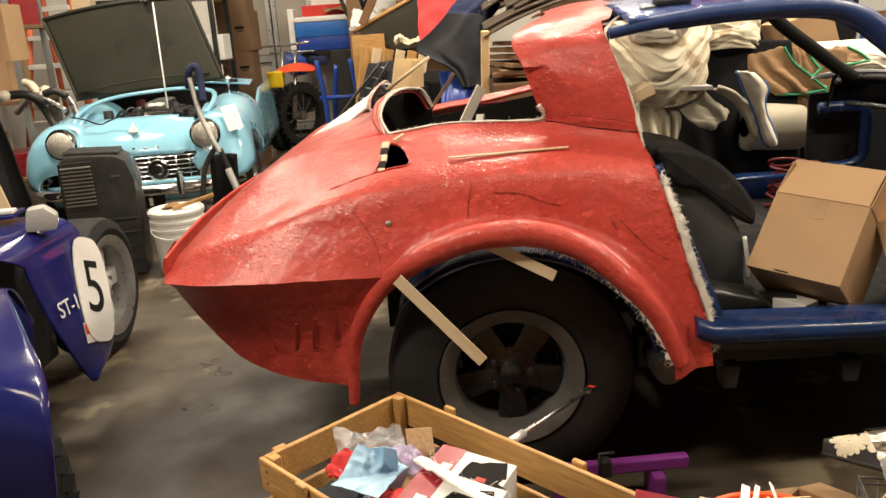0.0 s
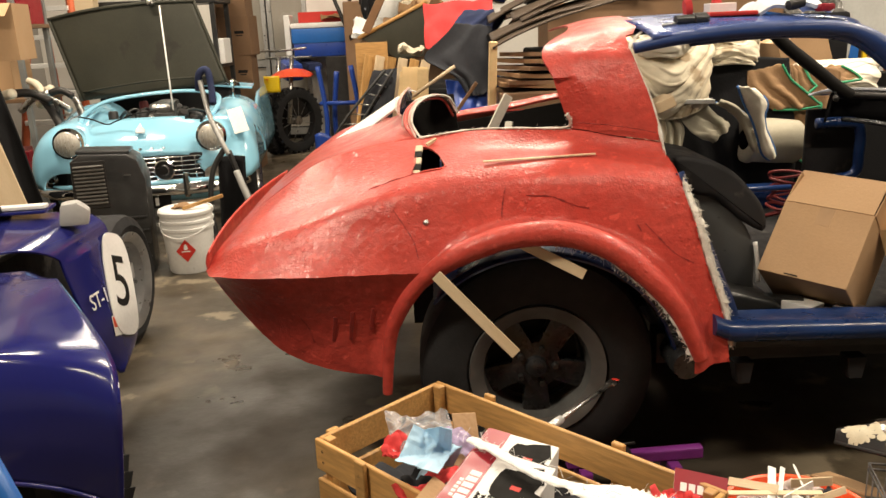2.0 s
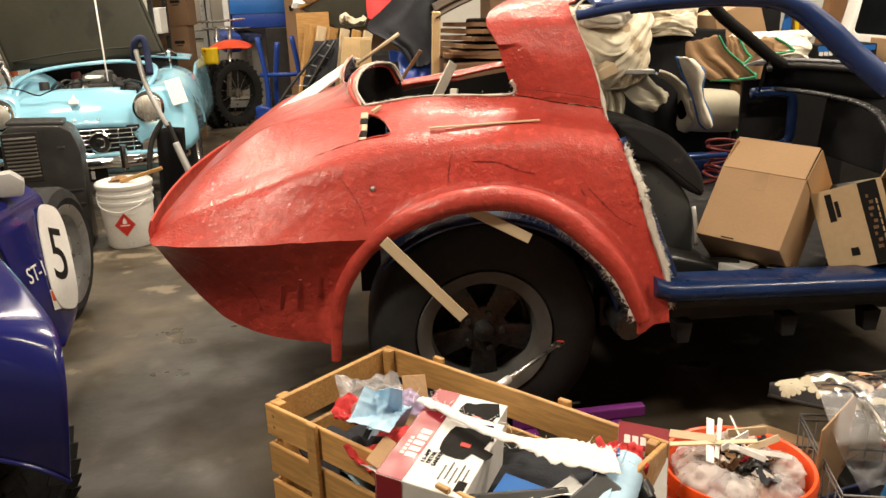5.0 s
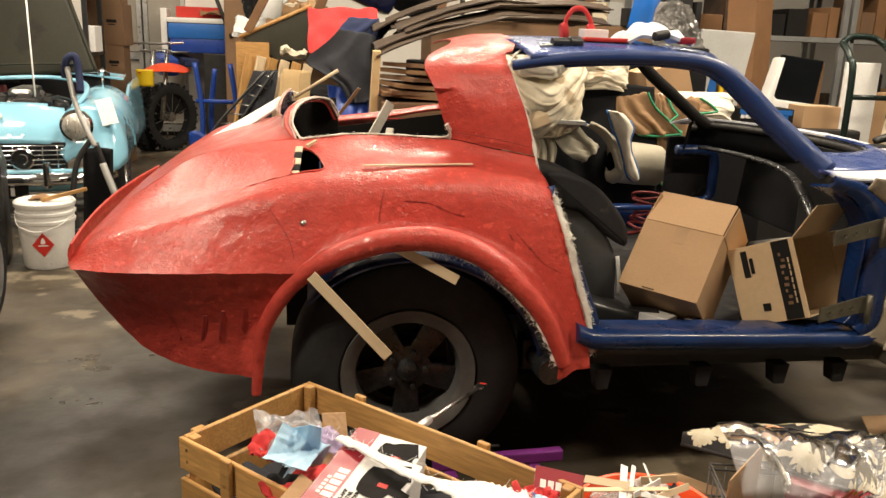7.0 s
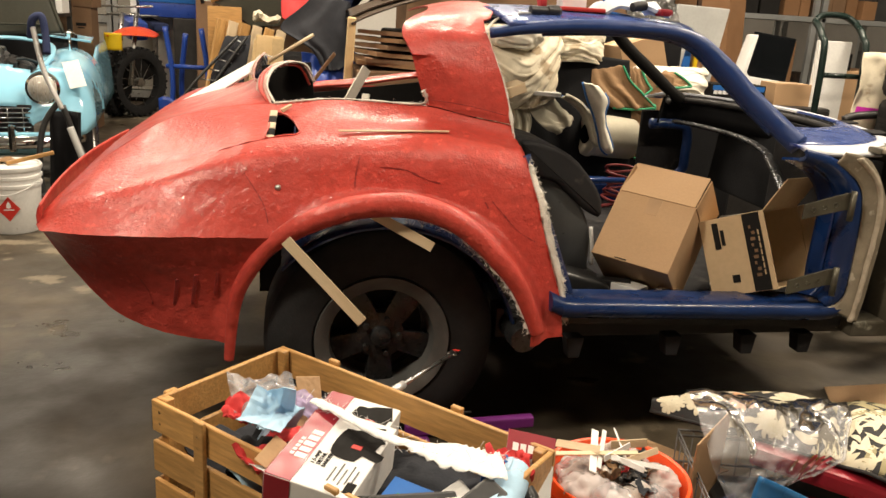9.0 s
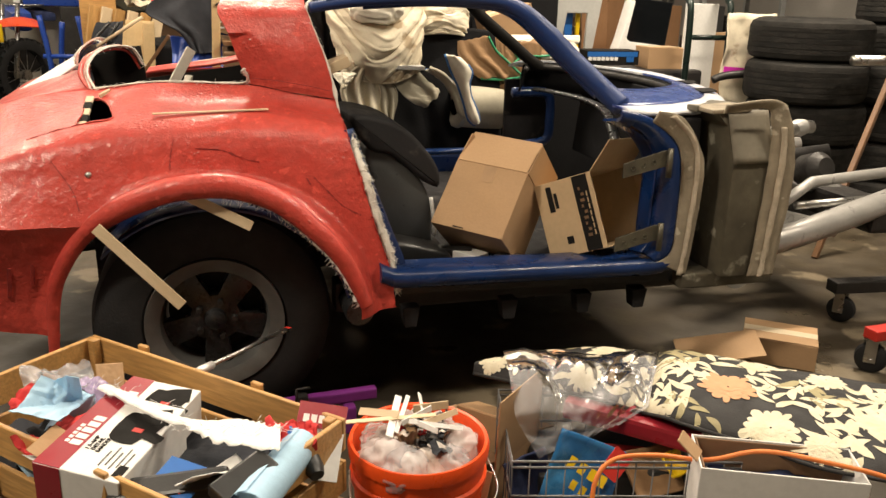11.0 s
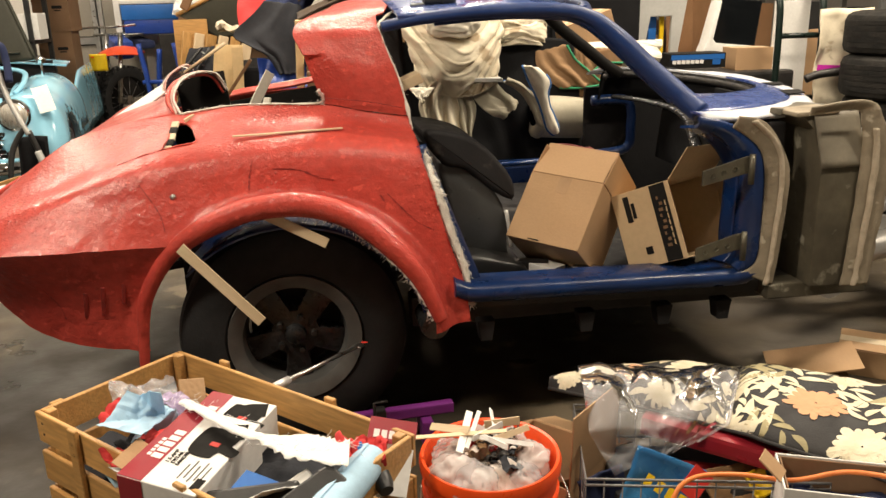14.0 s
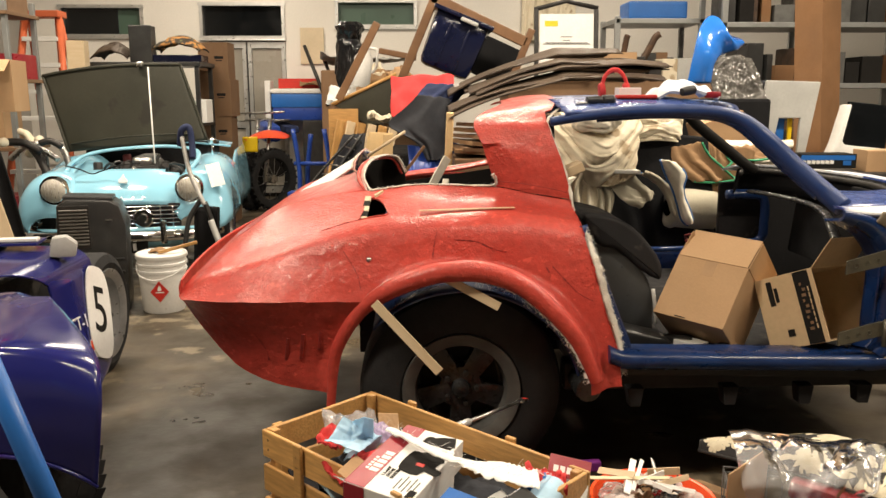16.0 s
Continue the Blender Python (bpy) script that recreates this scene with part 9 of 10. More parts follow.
def wood_chair():
    c = thing("wooden_chair", "brown wooden chair upturned on the heap", "chair", pose(0, 6.3, 0))
    for name, a, b, w in (("leg", (-0.62, 1.29), (-0.294, 1.90), 0.062), ("leg", (-0.12, 1.42), (0.17, 2.10), 0.070), ("rail", (0.14, 2.10), (0.91, 1.745), 0.085), ("leg", (0.80, 1.46), (0.955, 1.85), 0.058)):
        p, q = Vector((a[0], 0, a[1])), Vector((b[0], 0, b[1]))
        d = q - p
        part(name, box_bm((d.length, 0.045, w), None, 0.008), M["dark_wood"], c).matrix_basis = Matrix.Translation((p + q) / 2) @ d.to_track_quat("X", "Z").to_matrix().to_4x4()
    for a, b, w in (((-0.30, 1.70), (0.02, 1.64), 0.05), ((0.17, 1.66), (0.80, 1.50), 0.05)):
        p, q = Vector((a[0], 0.35, a[1])), Vector((b[0], 0.35, b[1]))
        d = q - p
        part("stretcher", box_bm((d.length, 0.04, w), None, 0.008), M["dark_wood"], c).matrix_basis = Matrix.Translation((p + q) / 2) @ d.to_track_quat("X", "Z").to_matrix().to_4x4()
    part("seat", box_bm((0.42, 0.03, 0.34), pose(0.66, 0.30, 1.62, 0, 24, 0), 0.01), M["black_cloth"], c, "black padded seat")
    return c


wood_chair()


def tub():
    t = thing("storage_tub", "navy plastic storage tub tipped on the heap", "storage tub", pose(0.22, 6.12, 1.508, 0, 21.8, 0))
    part("body", shade(prism_bm([(-0.20, 0.0), (0.20, 0.0), (0.222, 0.43), (-0.222, 0.43)], 0.34, pose(0, -0.17, 0), 0.055), 50), M["tub_navy"], t)
    part("rim", shade(box_bm((0.49, 0.40, 0.035), pose(0.0, 0, 0.435), 0.012), 40), M["tub_navy"], t)
    for x in (-0.075, 0.075):
        part("rib", shade(box_bm((0.026, 0.016, 0.33), pose(x, -0.171, 0.20), 0.007), 40), M["tub_navy"], t)
    part("handle", box_bm((0.14, 0.03, 0.03), pose(0.05, -0.205, 0.415), 0.01), M["grey_panel"], t)
    return t


tub()


def hanging(name, label, category, mat, x0, x1, z0, z1, y, seed, lean=0.25, fold=0.05, folds=None):
    """Cloth draped over the heap's front, in crisp upright folds."""
    rnd = random.Random(seed)
    ph, nf = rnd.uniform(0, 6), folds or 1.8 + 4.0 * (x1 - x0)

    def f(u, v):
        t = u * nf + 0.5 * wob(u * 2.0 + seed, v * 0.8, seed) + 0.25 * (1 - v) * math.sin(ph + 3 * u)
        ridge = (0.7 * abs(2 * (t % 1) - 1) + 0.3 * abs(math.sin(math.pi * (2.7 * t + 0.4))) ** 2) * (0.5 + 1.3 * abs(wob(u * 2.2, v * 1.2, seed + 9)))
        edge = 0.04 * wob(u * 9, seed, 1) * (1 - v)
        x = x0 + (x1 - x0) * u + 0.03 * wob(v * 1.5, u * 2, seed)
        z = z0 + (z1 - z0) * v + edge + 0.05 * wob(u * 3, seed, v * 2) * v
        return Vector((x, y - lean * (1 - v) * 0.4 - fold * (0.35 + 0.9 * (1 - v)) * ridge + 0.22 * fold * wob(u * 5, v * 4, seed), z))
    return solid(name, shade(thick(grid_bm(f, 84, 36), 0.005), 70), mat, label, category)


def swag(name, label, category, mat, cx, y, zc, w, h, sag, nf, amp, seed, bulge=0.12):
    """Heavy cloth hanging between two points, its folds curving across."""
    def f(u, v):
        x = 2 * u - 1
        t = 0.75 * nf * (v + sag * (1 - x * x)) + 1.1 * wob(u * 1.7 + seed, v * 0.9, seed) + 0.08 * wob(u * 5, v * 5, seed)
        crease = (1 - abs(math.sin(math.pi * (1.9 * t + 1.3 * wob(u * 2.1, v * 2.1, seed + 2))))) ** 3
        ridge = 0.75 * abs(math.sin(math.pi * t)) ** 0.7 * (0.6 + 0.8 * abs(wob(u * 1.6, v * 1.6, seed + 4))) + 0.45 * crease * (0.4 + 1.2 * abs(wob(u * 3, v * 3, seed + 11))) + 0.12 * max(0, 0.25 - abs(wob(u * 3, v * 5, seed + 7))) / 0.25
        half = w / 2 * (0.80 + 0.25 * v + 0.10 * wob(v * 5, seed, 2))
        low = -sag * 0.35 * (1 - x * x) * (1 - v)
        return Vector((cx + half * x, y + 0.55 * h * (v - 0.4) - bulge * (1 - x * x) * math.sin(math.pi * (0.15 + 0.75 * v)) - amp * ridge + 0.08 * amp * wob(u * 9, v * 9, seed), zc + h * (v - 0.5 + low)))
    s = solid(name, shade(thick(grid_bm(f, 80, 120), 0.005), 70), mat, label, category)
    rim = [f(u, 0) for u in np.linspace(0, 1, 40)] + [f(1, v) for v in np.linspace(0.03, 1, 30)]
    part("hem", tube_bm(rim, 0.006, 6), mat, s)
    return s


hanging("red_bag", "red cloth bag on the heap", "bag", M["red_cloth"], -0.17, 0.28, 1.18, 1.465, 5.55, 1, 0.4, 0.03, 1.2)


def thrown(name, label, category, mat, left, right, y, seed, fold=0.03, nf=2.3, lean=0.25):
    """A garment thrown over the heap between two uneven edges, its folds fanning down from the top."""
    a, b = along([(x, y, z) for x, z in left], 8), along([(x, y, z) for x, z in right], 8)

    def f(u, v):
        p = on_path(a, v).lerp(on_path(b, v), u)
        t = nf * u + 0.7 * wob(u * 1.5 + seed, v * 1.2, seed) + 0.6 * v * (u - 0.5)
        ridge = (0.5 + 0.5 * math.cos(math.tau * t)) ** 1.6 * (0.10 + 0.9 * v) + 0.5 * wob(u * 1.6, v * 1.4, seed + 5)
        return p + Vector((0, -fold * ridge * math.sin(math.pi * (0.08 + 0.84 * u)) ** 0.4 - lean * v * 0.4, 0.012 * wob(u * 5, v * 5, seed)))
    return solid(name, shade(thick(grid_bm(f, 60, 44), 0.006), 60), mat, label, category)


thrown("jacket", "black jacket hanging behind the wire rack", "jacket", M["denim"], [(-0.55, 1.03), (-0.60, 0.90), (-0.64, 0.78), (-0.66, 0.62)], [(-0.38, 1.04), (-0.39, 0.95), (-0.42, 0.80), (-0.44, 0.62)], 5.82, 17, 0.02, 1.6)
thrown("jacket", "charcoal work jacket thrown over the heap", "jacket", M["denim"], [(0.012, 1.334), (-0.096, 1.229), (-0.182, 1.139), (-0.097, 1.078), (0.009, 1.017), (0.07, 0.909)], [(0.225, 1.304), (0.241, 1.228), (0.234, 1.138), (0.225, 1.046), (0.21, 0.954), (0.163, 0.908)], 5.0, 2, 0.030, 2.1)
thrown("jacket", "navy work jacket thrown over the heap", "jacket", M["navy_cloth"], [(0.076, 1.401), (0.029, 1.349), (0.004, 1.303), (-0.019, 1.226)], [(0.374, 1.401), (0.317, 1.333), (0.233, 1.21), (0.223, 1.07)], 5.15, 5, 0.035, 2.2)
hanging("tarpaulin", "blue tarpaulin under the jackets", "tarpaulin", M["bike_blue"], -0.05, 0.45, 0.70, 1.0, 5.0, 8, 0.5, 0.05)
plain_box("tag", "small white tag sewn on the jacket", "tag", (0.035, 0.004, 0.022), pose(0.27, 4.98, 1.385, 0, -20, 0), M["paper"], 0.001)
cloth("rope_bundle", "tan rope bundle on the heap", "rope", M["canvas"], None, (0.18, 0.14), 160, 0.06, 18, m=pose(-0.29, 6.0, 1.18), scale=9, thickness=0.03)
for k in range(6):
    rr = random.Random(640 + k)
    sheet_dims = (0.20 + rr.uniform(-0.06, 0.30) * (k > 1), 1.15 + rr.uniform(-0.1, 0.55), rr.uniform(0.22, 0.32), rr.uniform(-0.03, 0.03))

    def sheet(u, v, k=k, dims=sheet_dims):
        """A limp brown sheet thrown over the heap, its front edge sagging in folds."""
        x0, span, rise, twist = dims
        x = x0 + span * u
        top = 1.225 + 0.024 * k + rise * min(1, (x - 0.18) / 0.75) ** 0.8 - 0.10 * max(0, x - 1.35)
        fold = 0.016 * abs(math.sin(1.9 * u + 1.3 * k + 1.2 * wob(u * 1.2, v, k))) + 0.010 * wob(u * 2 + k, v * 2, 3.3 * k)
        front = ease(1 - v / 0.25)
        return Vector((x, 4.55 + 0.08 * k + 0.75 * v - 0.05 * front * wob(u * 6, k, 2), top + fold + twist * u - 0.05 * v - 0.062 * front * (0.75 + 0.5 * wob(u * 2.2, k, 8))))
    solid("folded_sheet", thick(grid_bm(sheet, 48, 14), 0.008), M["brown_sheet"], "limp dark brown sheet thrown over the heap", "sheet", None, "pile of brown sheets")
for k in range(6):
    cloth("folded_sheet", "folded grey-brown paper bag in a stack", "paper bag", M["card_dark"] if k % 2 else M["brown_cloth"], None, (0.42, 0.4), 170 + k, 0.005, 16, m=pose(0.44 + 0.02 * k, 4.7, 0.97 + 0.036 * k, 0, 3, 8 * k), scale=4, thickness=0.022)
plain_box("crate", "dark boxes under the paper bags", "crate", (0.5, 0.5, 0.95), pose(0.48, 4.72, 0), M["card_dark"], 0.01)


def framed_sheet():
    f = thing("framed_notice", "white printed notice in a dark angled frame", "framed notice", pose(1.29, 6.55, 1.50, -6, 0, 0))
    part("sheet", box_bm((0.46, 0.012, 0.50), pose(0, 0, 0.25), 0.002), M["paper"], f)
    part("frame_side", box_bm((0.035, 0.04, 0.56), pose(-0.255, 0.01, 0.26), 0.006), M["dark_metal"], f)
    part("frame_side", box_bm((0.035, 0.04, 0.56), pose(0.255, 0.01, 0.26), 0.006), M["dark_metal"], f)
    part("frame_top", tube_bm([(-0.27, 0.01, 0.54), (0.0, 0.01, 0.61), (0.27, 0.01, 0.55)], 0.02, 6), M["dark_metal"], f)
    part("yellow_mark", box_bm((0.11, 0.004, 0.045), pose(-0.13, -0.008, 0.42)), M["yellow"], f)
    for k, (x, z, w) in enumerate(((0.0, 0.31, 0.10), (0.0, 0.26, 0.36), (0.0, 0.25, 0.40), (0.0, 0.20, 0.34), (0.0, 0.28, 0.06))):
        part("print_line", box_bm((w, 0.003, 0.006), pose(x, -0.0075, z)), M["rim_grey"], f)
    return f


framed_sheet()
plain_box("goods_pallet", "stacked goods behind the brown sheets", "goods", (1.9, 0.6, 1.45), pose(1.75, 6.95, 0), M["card_dark"], 0.02)
for x, top, lean, r in ((1.80, 1.83, 0.03, 0.026), (1.95, 1.84, 0.13, 0.030), (1.90, 1.70, -0.16, 0.022)):
    solid("exhaust_pipe", tube_bm(along([(x - 0.03, 6.77, 1.46), (x, 6.72, 1.56), (x + lean * 0.6, 6.70, (1.56 + top) / 2), (x + lean, 6.68, top - 0.03), (x + lean * 1.3, 6.67, top)], 6), r, 10), M["rust_brown"], "bent rusty exhaust pipe standing on end", "exhaust pipe", None, "exhaust pipes")
flap_box("cardboard_box", "small brown carton among the exhaust pipes", (0.34, 0.26, 0.22), pose(1.74, 6.75, 1.46), closed=True)
plain_box("plastic_case", "teal plastic case on the top shelf", "case", (0.55, 0.35, 0.16), pose(2.26, 7.40, 2.014), M["cooler_blue"], 0.02)
hanging("sheet", "off-white sheet hanging on the wall", "sheet", M["canvas"], 1.4, 2.1, 2.0, 2.9, 10.26, 21, 0.0, 0.05)


def loose_wing():
    """A bright blue car wing standing on end."""
    outer = along([(1.797, 0, 1.40), (1.819, 0, 1.578), (1.841, 0, 1.692), (1.873, 0, 1.768), (1.933, 0, 1.836), (1.999, 0, 1.819), (2.025, 0, 1.747), (2.103, 0, 1.713), (2.187, 0, 1.699)], 6)
    arch = along([(1.949, 0, 1.40), (1.953, 0, 1.508), (1.972, 0, 1.546), (2.0, 0, 1.571), (2.035, 0, 1.591), (2.074, 0, 1.605), (2.113, 0, 1.616), (2.152, 0, 1.626), (2.191, 0, 1.643)], 6)

    def f(u, v):
        i = round(u * (len(outer) - 1))
        p = outer[i].lerp(arch[i], v)
        return p + Vector((0, -0.10 * math.sin(math.pi * (0.1 + 0.7 * v)) + 0.12 * ease((u - 0.6) / 0.4) - 0.03 * math.sin(3 * math.pi * u), 0))
    return solid("car_wing", thick(grid_bm(f, 48, 18), 0.008), M["fender_blue"], "loose bright blue car wing standing on the heap", "car wing", pose(0, 5.0, 0))


loose_wing()
# added stand for the wing, black like the shade around it
plain_box("heap_base", "added base under the loose wing, black to read as shade", "crate", (0.62, 0.5, 1.30), pose(2.06, 5.2, 0), M["black_cloth"], 0.02)
cloth("engine_bag", "dusty film-wrapped engine on the heap", "wrapped engine", M["dusty_wrap"], None, (0.34, 0.40), 190, 0.05, 44, m=pose(2.22, 5.2, 1.42, 55, 0, 0), scale=7, thickness=0.02)


# ---- canvas and rags seen through the cabin ----
def heap(name, label, category, mat, centre, radii, seed, rough=0.25, m=None, sharp=3.0):
    """A heaped cloth bundle with folds."""
    bm = bmesh.new()
    bmesh.ops.create_icosphere(bm, subdivisions=5, radius=1.0)
    for v in bm.verts:
        p = v.co.copy()
        n = wob(p.x * 1.4 + seed, p.y * 1.4, p.z * 1.4) + 0.8 * (0.5 - abs(wob(p.x * sharp * 0.5 + seed, p.y * sharp, p.z * sharp * 1.2)))
        k = 1 + rough * n
        v.co = Vector((p.x * radii[0] * k, p.y * radii[1] * k, max(p.z, -0.7) * radii[2] * k))
    return solid(name, shade(bm, 80), mat, label, category, pose(*centre))


swag("canvas_tarp", "cream canvas drop cloth bundled in curving folds", "drop cloth", M["canvas"], 0.96, 3.92, 1.085, 0.50, 0.33, 0.55, 4.4, 0.040, 3)
heap("canvas_tarp", "balled end of the cream drop cloth", "drop cloth", M["canvas_pale"], (0.945, 3.86, 1.20), (0.115, 0.09, 0.085), 2, 0.22)
swag("canvas_tarp", "pale canvas drop cloth piled beside another", "drop cloth", M["canvas"], 1.31, 4.08, 1.17, 0.36, 0.20, -0.25, 3.6, 0.036, 9)
thrown("canvas_tarp", "cream drop cloth knotted and fanning down in pleats", "drop cloth", M["canvas"], [(0.858, 0.949), (0.782, 0.884), (0.753, 0.828), (0.772, 0.755), (0.791, 0.694), (0.809, 0.662)], [(0.912, 0.945), (0.938, 0.873), (0.957, 0.8), (0.959, 0.728), (0.967, 0.654), (0.977, 0.616)], 3.80, 31, 0.060, 2.6, 0.1)
thrown("canvas_tarp", "grey-beige cloth hanging beside the pleats", "drop cloth", M["canvas_grey"], [(0.9, 0.946), (0.926, 0.885), (0.945, 0.801), (0.953, 0.728), (0.98, 0.665)], [(0.972, 0.941), (1.005, 0.879), (1.044, 0.805), (1.033, 0.734), (1.009, 0.632)], 3.83, 35, 0.045, 1.4, 0.1)
thrown("canvas_tarp", "beige canvas corner hanging from the heap", "drop cloth", M["canvas_grey"], [(0.99, 0.937), (1.028, 0.848), (1.086, 0.778), (1.141, 0.751), (1.178, 0.731)], [(1.143, 0.929), (1.172, 0.885), (1.214, 0.846), (1.245, 0.826), (1.259, 0.806)], 3.84, 12, 0.025, 1.1, 0.1)
thrown("canvas_tarp", "pale cloth corner folded over the pleats", "drop cloth", M["canvas_pale"], [(0.695, 0.917), (0.734, 0.882), (0.755, 0.845)], [(0.828, 0.907), (0.8, 0.883), (0.767, 0.845)], 3.76, 14, 0.012, 1.0, 0.1)
hanging("black_sheet", "black plastic sheet under the canvas", "sheet", M["black_cloth"], 0.86, 1.62, 0.42, 1.10, 4.02, 38, 0.3, 0.03, 1.3)
plain_box("white_board", "thin white board under the canvas", "board", (0.22, 0.30, 0.02), pose(1.06, 3.92, 0.922, 0, 2, 0), M["white"], 0.003)


def quilt(label, left, right, y, mat, bulge):
    """A fold of quilt hanging as a narrow leaf, its edges bound in blue."""
    q = thing("quilt", label, "quilt")
    a, b = along([(x, y, z) for x, z in left], 6), along([(x, y - 0.012, z) for x, z in right], 6)

    def f(u, v):
        p = on_path(a, v).lerp(on_path(b, v), u)
        return p + Vector((0, -bulge * math.sin(math.pi * u) ** 0.7 - 0.010 * wob(u * 3, v * 6, 4) + 0.05 * (1 - v), 0))
    part("cloth", thick(grid_bm(f, 14, 30), 0.010), mat, q)
    rim = [f(0, v) for v in np.linspace(0, 1, 18)] + [f(1, v) for v in np.linspace(1, 0.12, 16)]
    part("binding", tube_bm(rim, 0.0065, 8), M["blue_cloth"], q, "blue bound edge")
    return q


quilt("cream quilt with a blue edge hanging in a fold", [(1.264, 0.997), (1.291, 0.923), (1.335, 0.831), (1.36, 0.751), (1.378, 0.688), (1.408, 0.655)], [(1.341, 0.986), (1.398, 0.92), (1.384, 0.857), (1.394, 0.796), (1.42, 0.734), (1.434, 0.681)], 3.70, M["canvas_pale"], 0.030)
quilt("folded back of the quilt with a blue edge", [(1.178, 0.922), (1.226, 0.898), (1.279, 0.847), (1.321, 0.778), (1.344, 0.716), (1.371, 0.689)], [(1.196, 0.93), (1.257, 0.904), (1.314, 0.86), (1.347, 0.8), (1.365, 0.738), (1.378, 0.691)], 3.74, M["canvas_grey"], 0.012)
solid("rolled_canvas", lathe_bm([(0.05, -0.14), (0.085, -0.145), (0.108, -0.135), (0.115, -0.115), (0.107, -0.10), (0.109, 0.0), (0.106, 0.13), (0.0, 0.13)], 36, pose(0, 0, 0, 0, 96, 10)), M["canvas_grey"], "thick roll of beige canvas", "canvas roll", pose(1.50, 3.92, 0.712))


def bound_quilt(label, left, right, y, seed, fold):
    """A brown packing quilt hanging in folds, bound in green along its side and foot."""
    q = thrown("packing_quilt", label, "quilt", M["brown_cloth"], left, right, y, seed, fold, 1.7, 0.12)
    side = along([(x + 0.006, y - 0.012 - 0.048 * k / (len(right) - 1), z) for k, (x, z) in enumerate(right)], 6)
    foot = along([(left[-1][0], y - 0.062, left[-1][1]), ((left[-1][0] + right[-1][0]) / 2, y - 0.066, (left[-1][1] + right[-1][1]) / 2 - 0.008), (right[-1][0], y - 0.062, right[-1][1])], 6)
    part("binding", tube_bm(side, 0.010, 8, flat=0.6), M["green_cloth"], q, "green bound edge")
    part("binding", tube_bm(foot, 0.010, 8, flat=0.6), M["green_cloth"], q, "green bound edge")
    return q


bound_quilt("brown packing quilt with green binding over the heap", [(1.40, 1.04), (1.40, 0.975), (1.436, 0.918), (1.515, 0.859)], [(1.56, 1.07), (1.60, 1.00), (1.66, 0.945), (1.747, 0.866)], 4.0, 44, 0.030)
bound_quilt("brown packing quilt with green binding hanging low", [(1.60, 0.88), (1.612, 0.856), (1.664, 0.756), (1.655, 0.607)], [(1.75, 0.88), (1.745, 0.858), (1.724, 0.757), (1.690, 0.607)], 3.98, 46, 0.020)
bound_quilt("corner of a brown packing quilt with green binding", [(1.63, 1.06), (1.64, 0.99), (1.658, 0.905)], [(1.695, 1.05), (1.72, 0.99), (1.745, 0.955)], 4.06, 48, 0.012)
bound_quilt("pale brown quilt edge with green binding by the windscreen", [(1.78, 1.03), (1.79, 1.0), (1.815, 0.966)], [(1.93, 1.04), (1.98, 1.01), (2.02, 0.972)], 4.16, 50, 0.012)
hanging("brown_blanket", "brown blanket hanging behind the quilts", "blanket", M["brown_cloth"], 1.44, 1.92, 0.50, 1.02, 4.12, 44, 0.2, 0.03)
swag("canvas_tarp", "pale grey cloth bundle by the windscreen", "drop cloth", M["canvas_pale"], 2.02, 4.38, 0.965, 0.50, 0.18, -0.3, 3.0, 0.03, 15)
flap_box("cardboard_box", "orange-brown carton leaning on the heap", (0.27, 0.24, 0.20), pose(1.885, 4.52, 1.0, 0, -18, 4), M["card"], closed=True)
# added stand behind the cabin view, blackened to pass for shade
plain_box("heap_base", "added base under the quilts, black to read as shade", "crate", (0.9, 0.6, 0.88), pose(2.0, 4.55, 0), M["black_cloth"], 0.02)

# ---- things on the roof ----


def ear_muffs():
    e = thing("ear_defenders", "red ear defenders lying on the roof", "ear defenders", pose(0.758, 2.75, 1.322) @ Matrix.Diagonal((0.60, 0.64, 0.80, 1)))
    part("band", tube_bm(along([(-0.075, 0, 0.03), (-0.07, 0, 0.085), (-0.03, 0, 0.125), (0.03, 0, 0.125), (0.075, 0, 0.08), (0.085, 0, 0.03)], 6), 0.012, 8, flat=1.6), M["red_cloth"], e)
    for s in (-1, 1):
        part("cup", lathe_bm([(0, -0.02), (0.035, -0.018), (0.04, 0.0), (0.035, 0.018), (0, 0.02)], 20, pose(0.08 * s, 0, 0.032, 0, 80, 0)), M["red_cloth"], e)
    return e


ear_muffs()
plain_box("glue_tube", "small white printed carton on the roof", "carton", (0.09, 0.05, 0.036), pose(0.80, 2.70, 1.322, 0, 0, 6), M["paper"], 0.003)
plain_box("label", "red printed flat pack on the roof", "packet", (0.15, 0.06, 0.014), pose(0.81, 2.62, 1.317, 0, 0, -4), M["hazard_red"], 0.006)
solid("marker", lathe_bm([(0, -0.06), (0.014, -0.058), (0.015, 0.0), (0.019, 0.002), (0.020, 0.04), (0.012, 0.05), (0, 0.05)], 16, pose(0, 0, 0, 0, 90, 10)), M["black_plastic"], "black marker pen with a white cap on the roof", "marker", pose(0.66, 2.53, 1.312))
solid("tool", tube_bm([(0.56, 2.50, 1.298), (0.66, 2.54, 1.305)], 0.006, 6), M["steel"], "thin steel pick on the roof", "tool")
M["towel_pale"] = material("pale_blue_towel", (0.62, 0.68, 0.76), 0.9, second=(0.72, 0.72, 0.72), scale=8, amount=0.8, bump=0.3, bump_scale=90)
mound("shop_towel", "crumpled white and pale blue shop towel on the roof", "towel", M["towel_pale"], 0.885, 1.12, 1.312, 1.385, 2.68, 201, 0.20, 1.2)
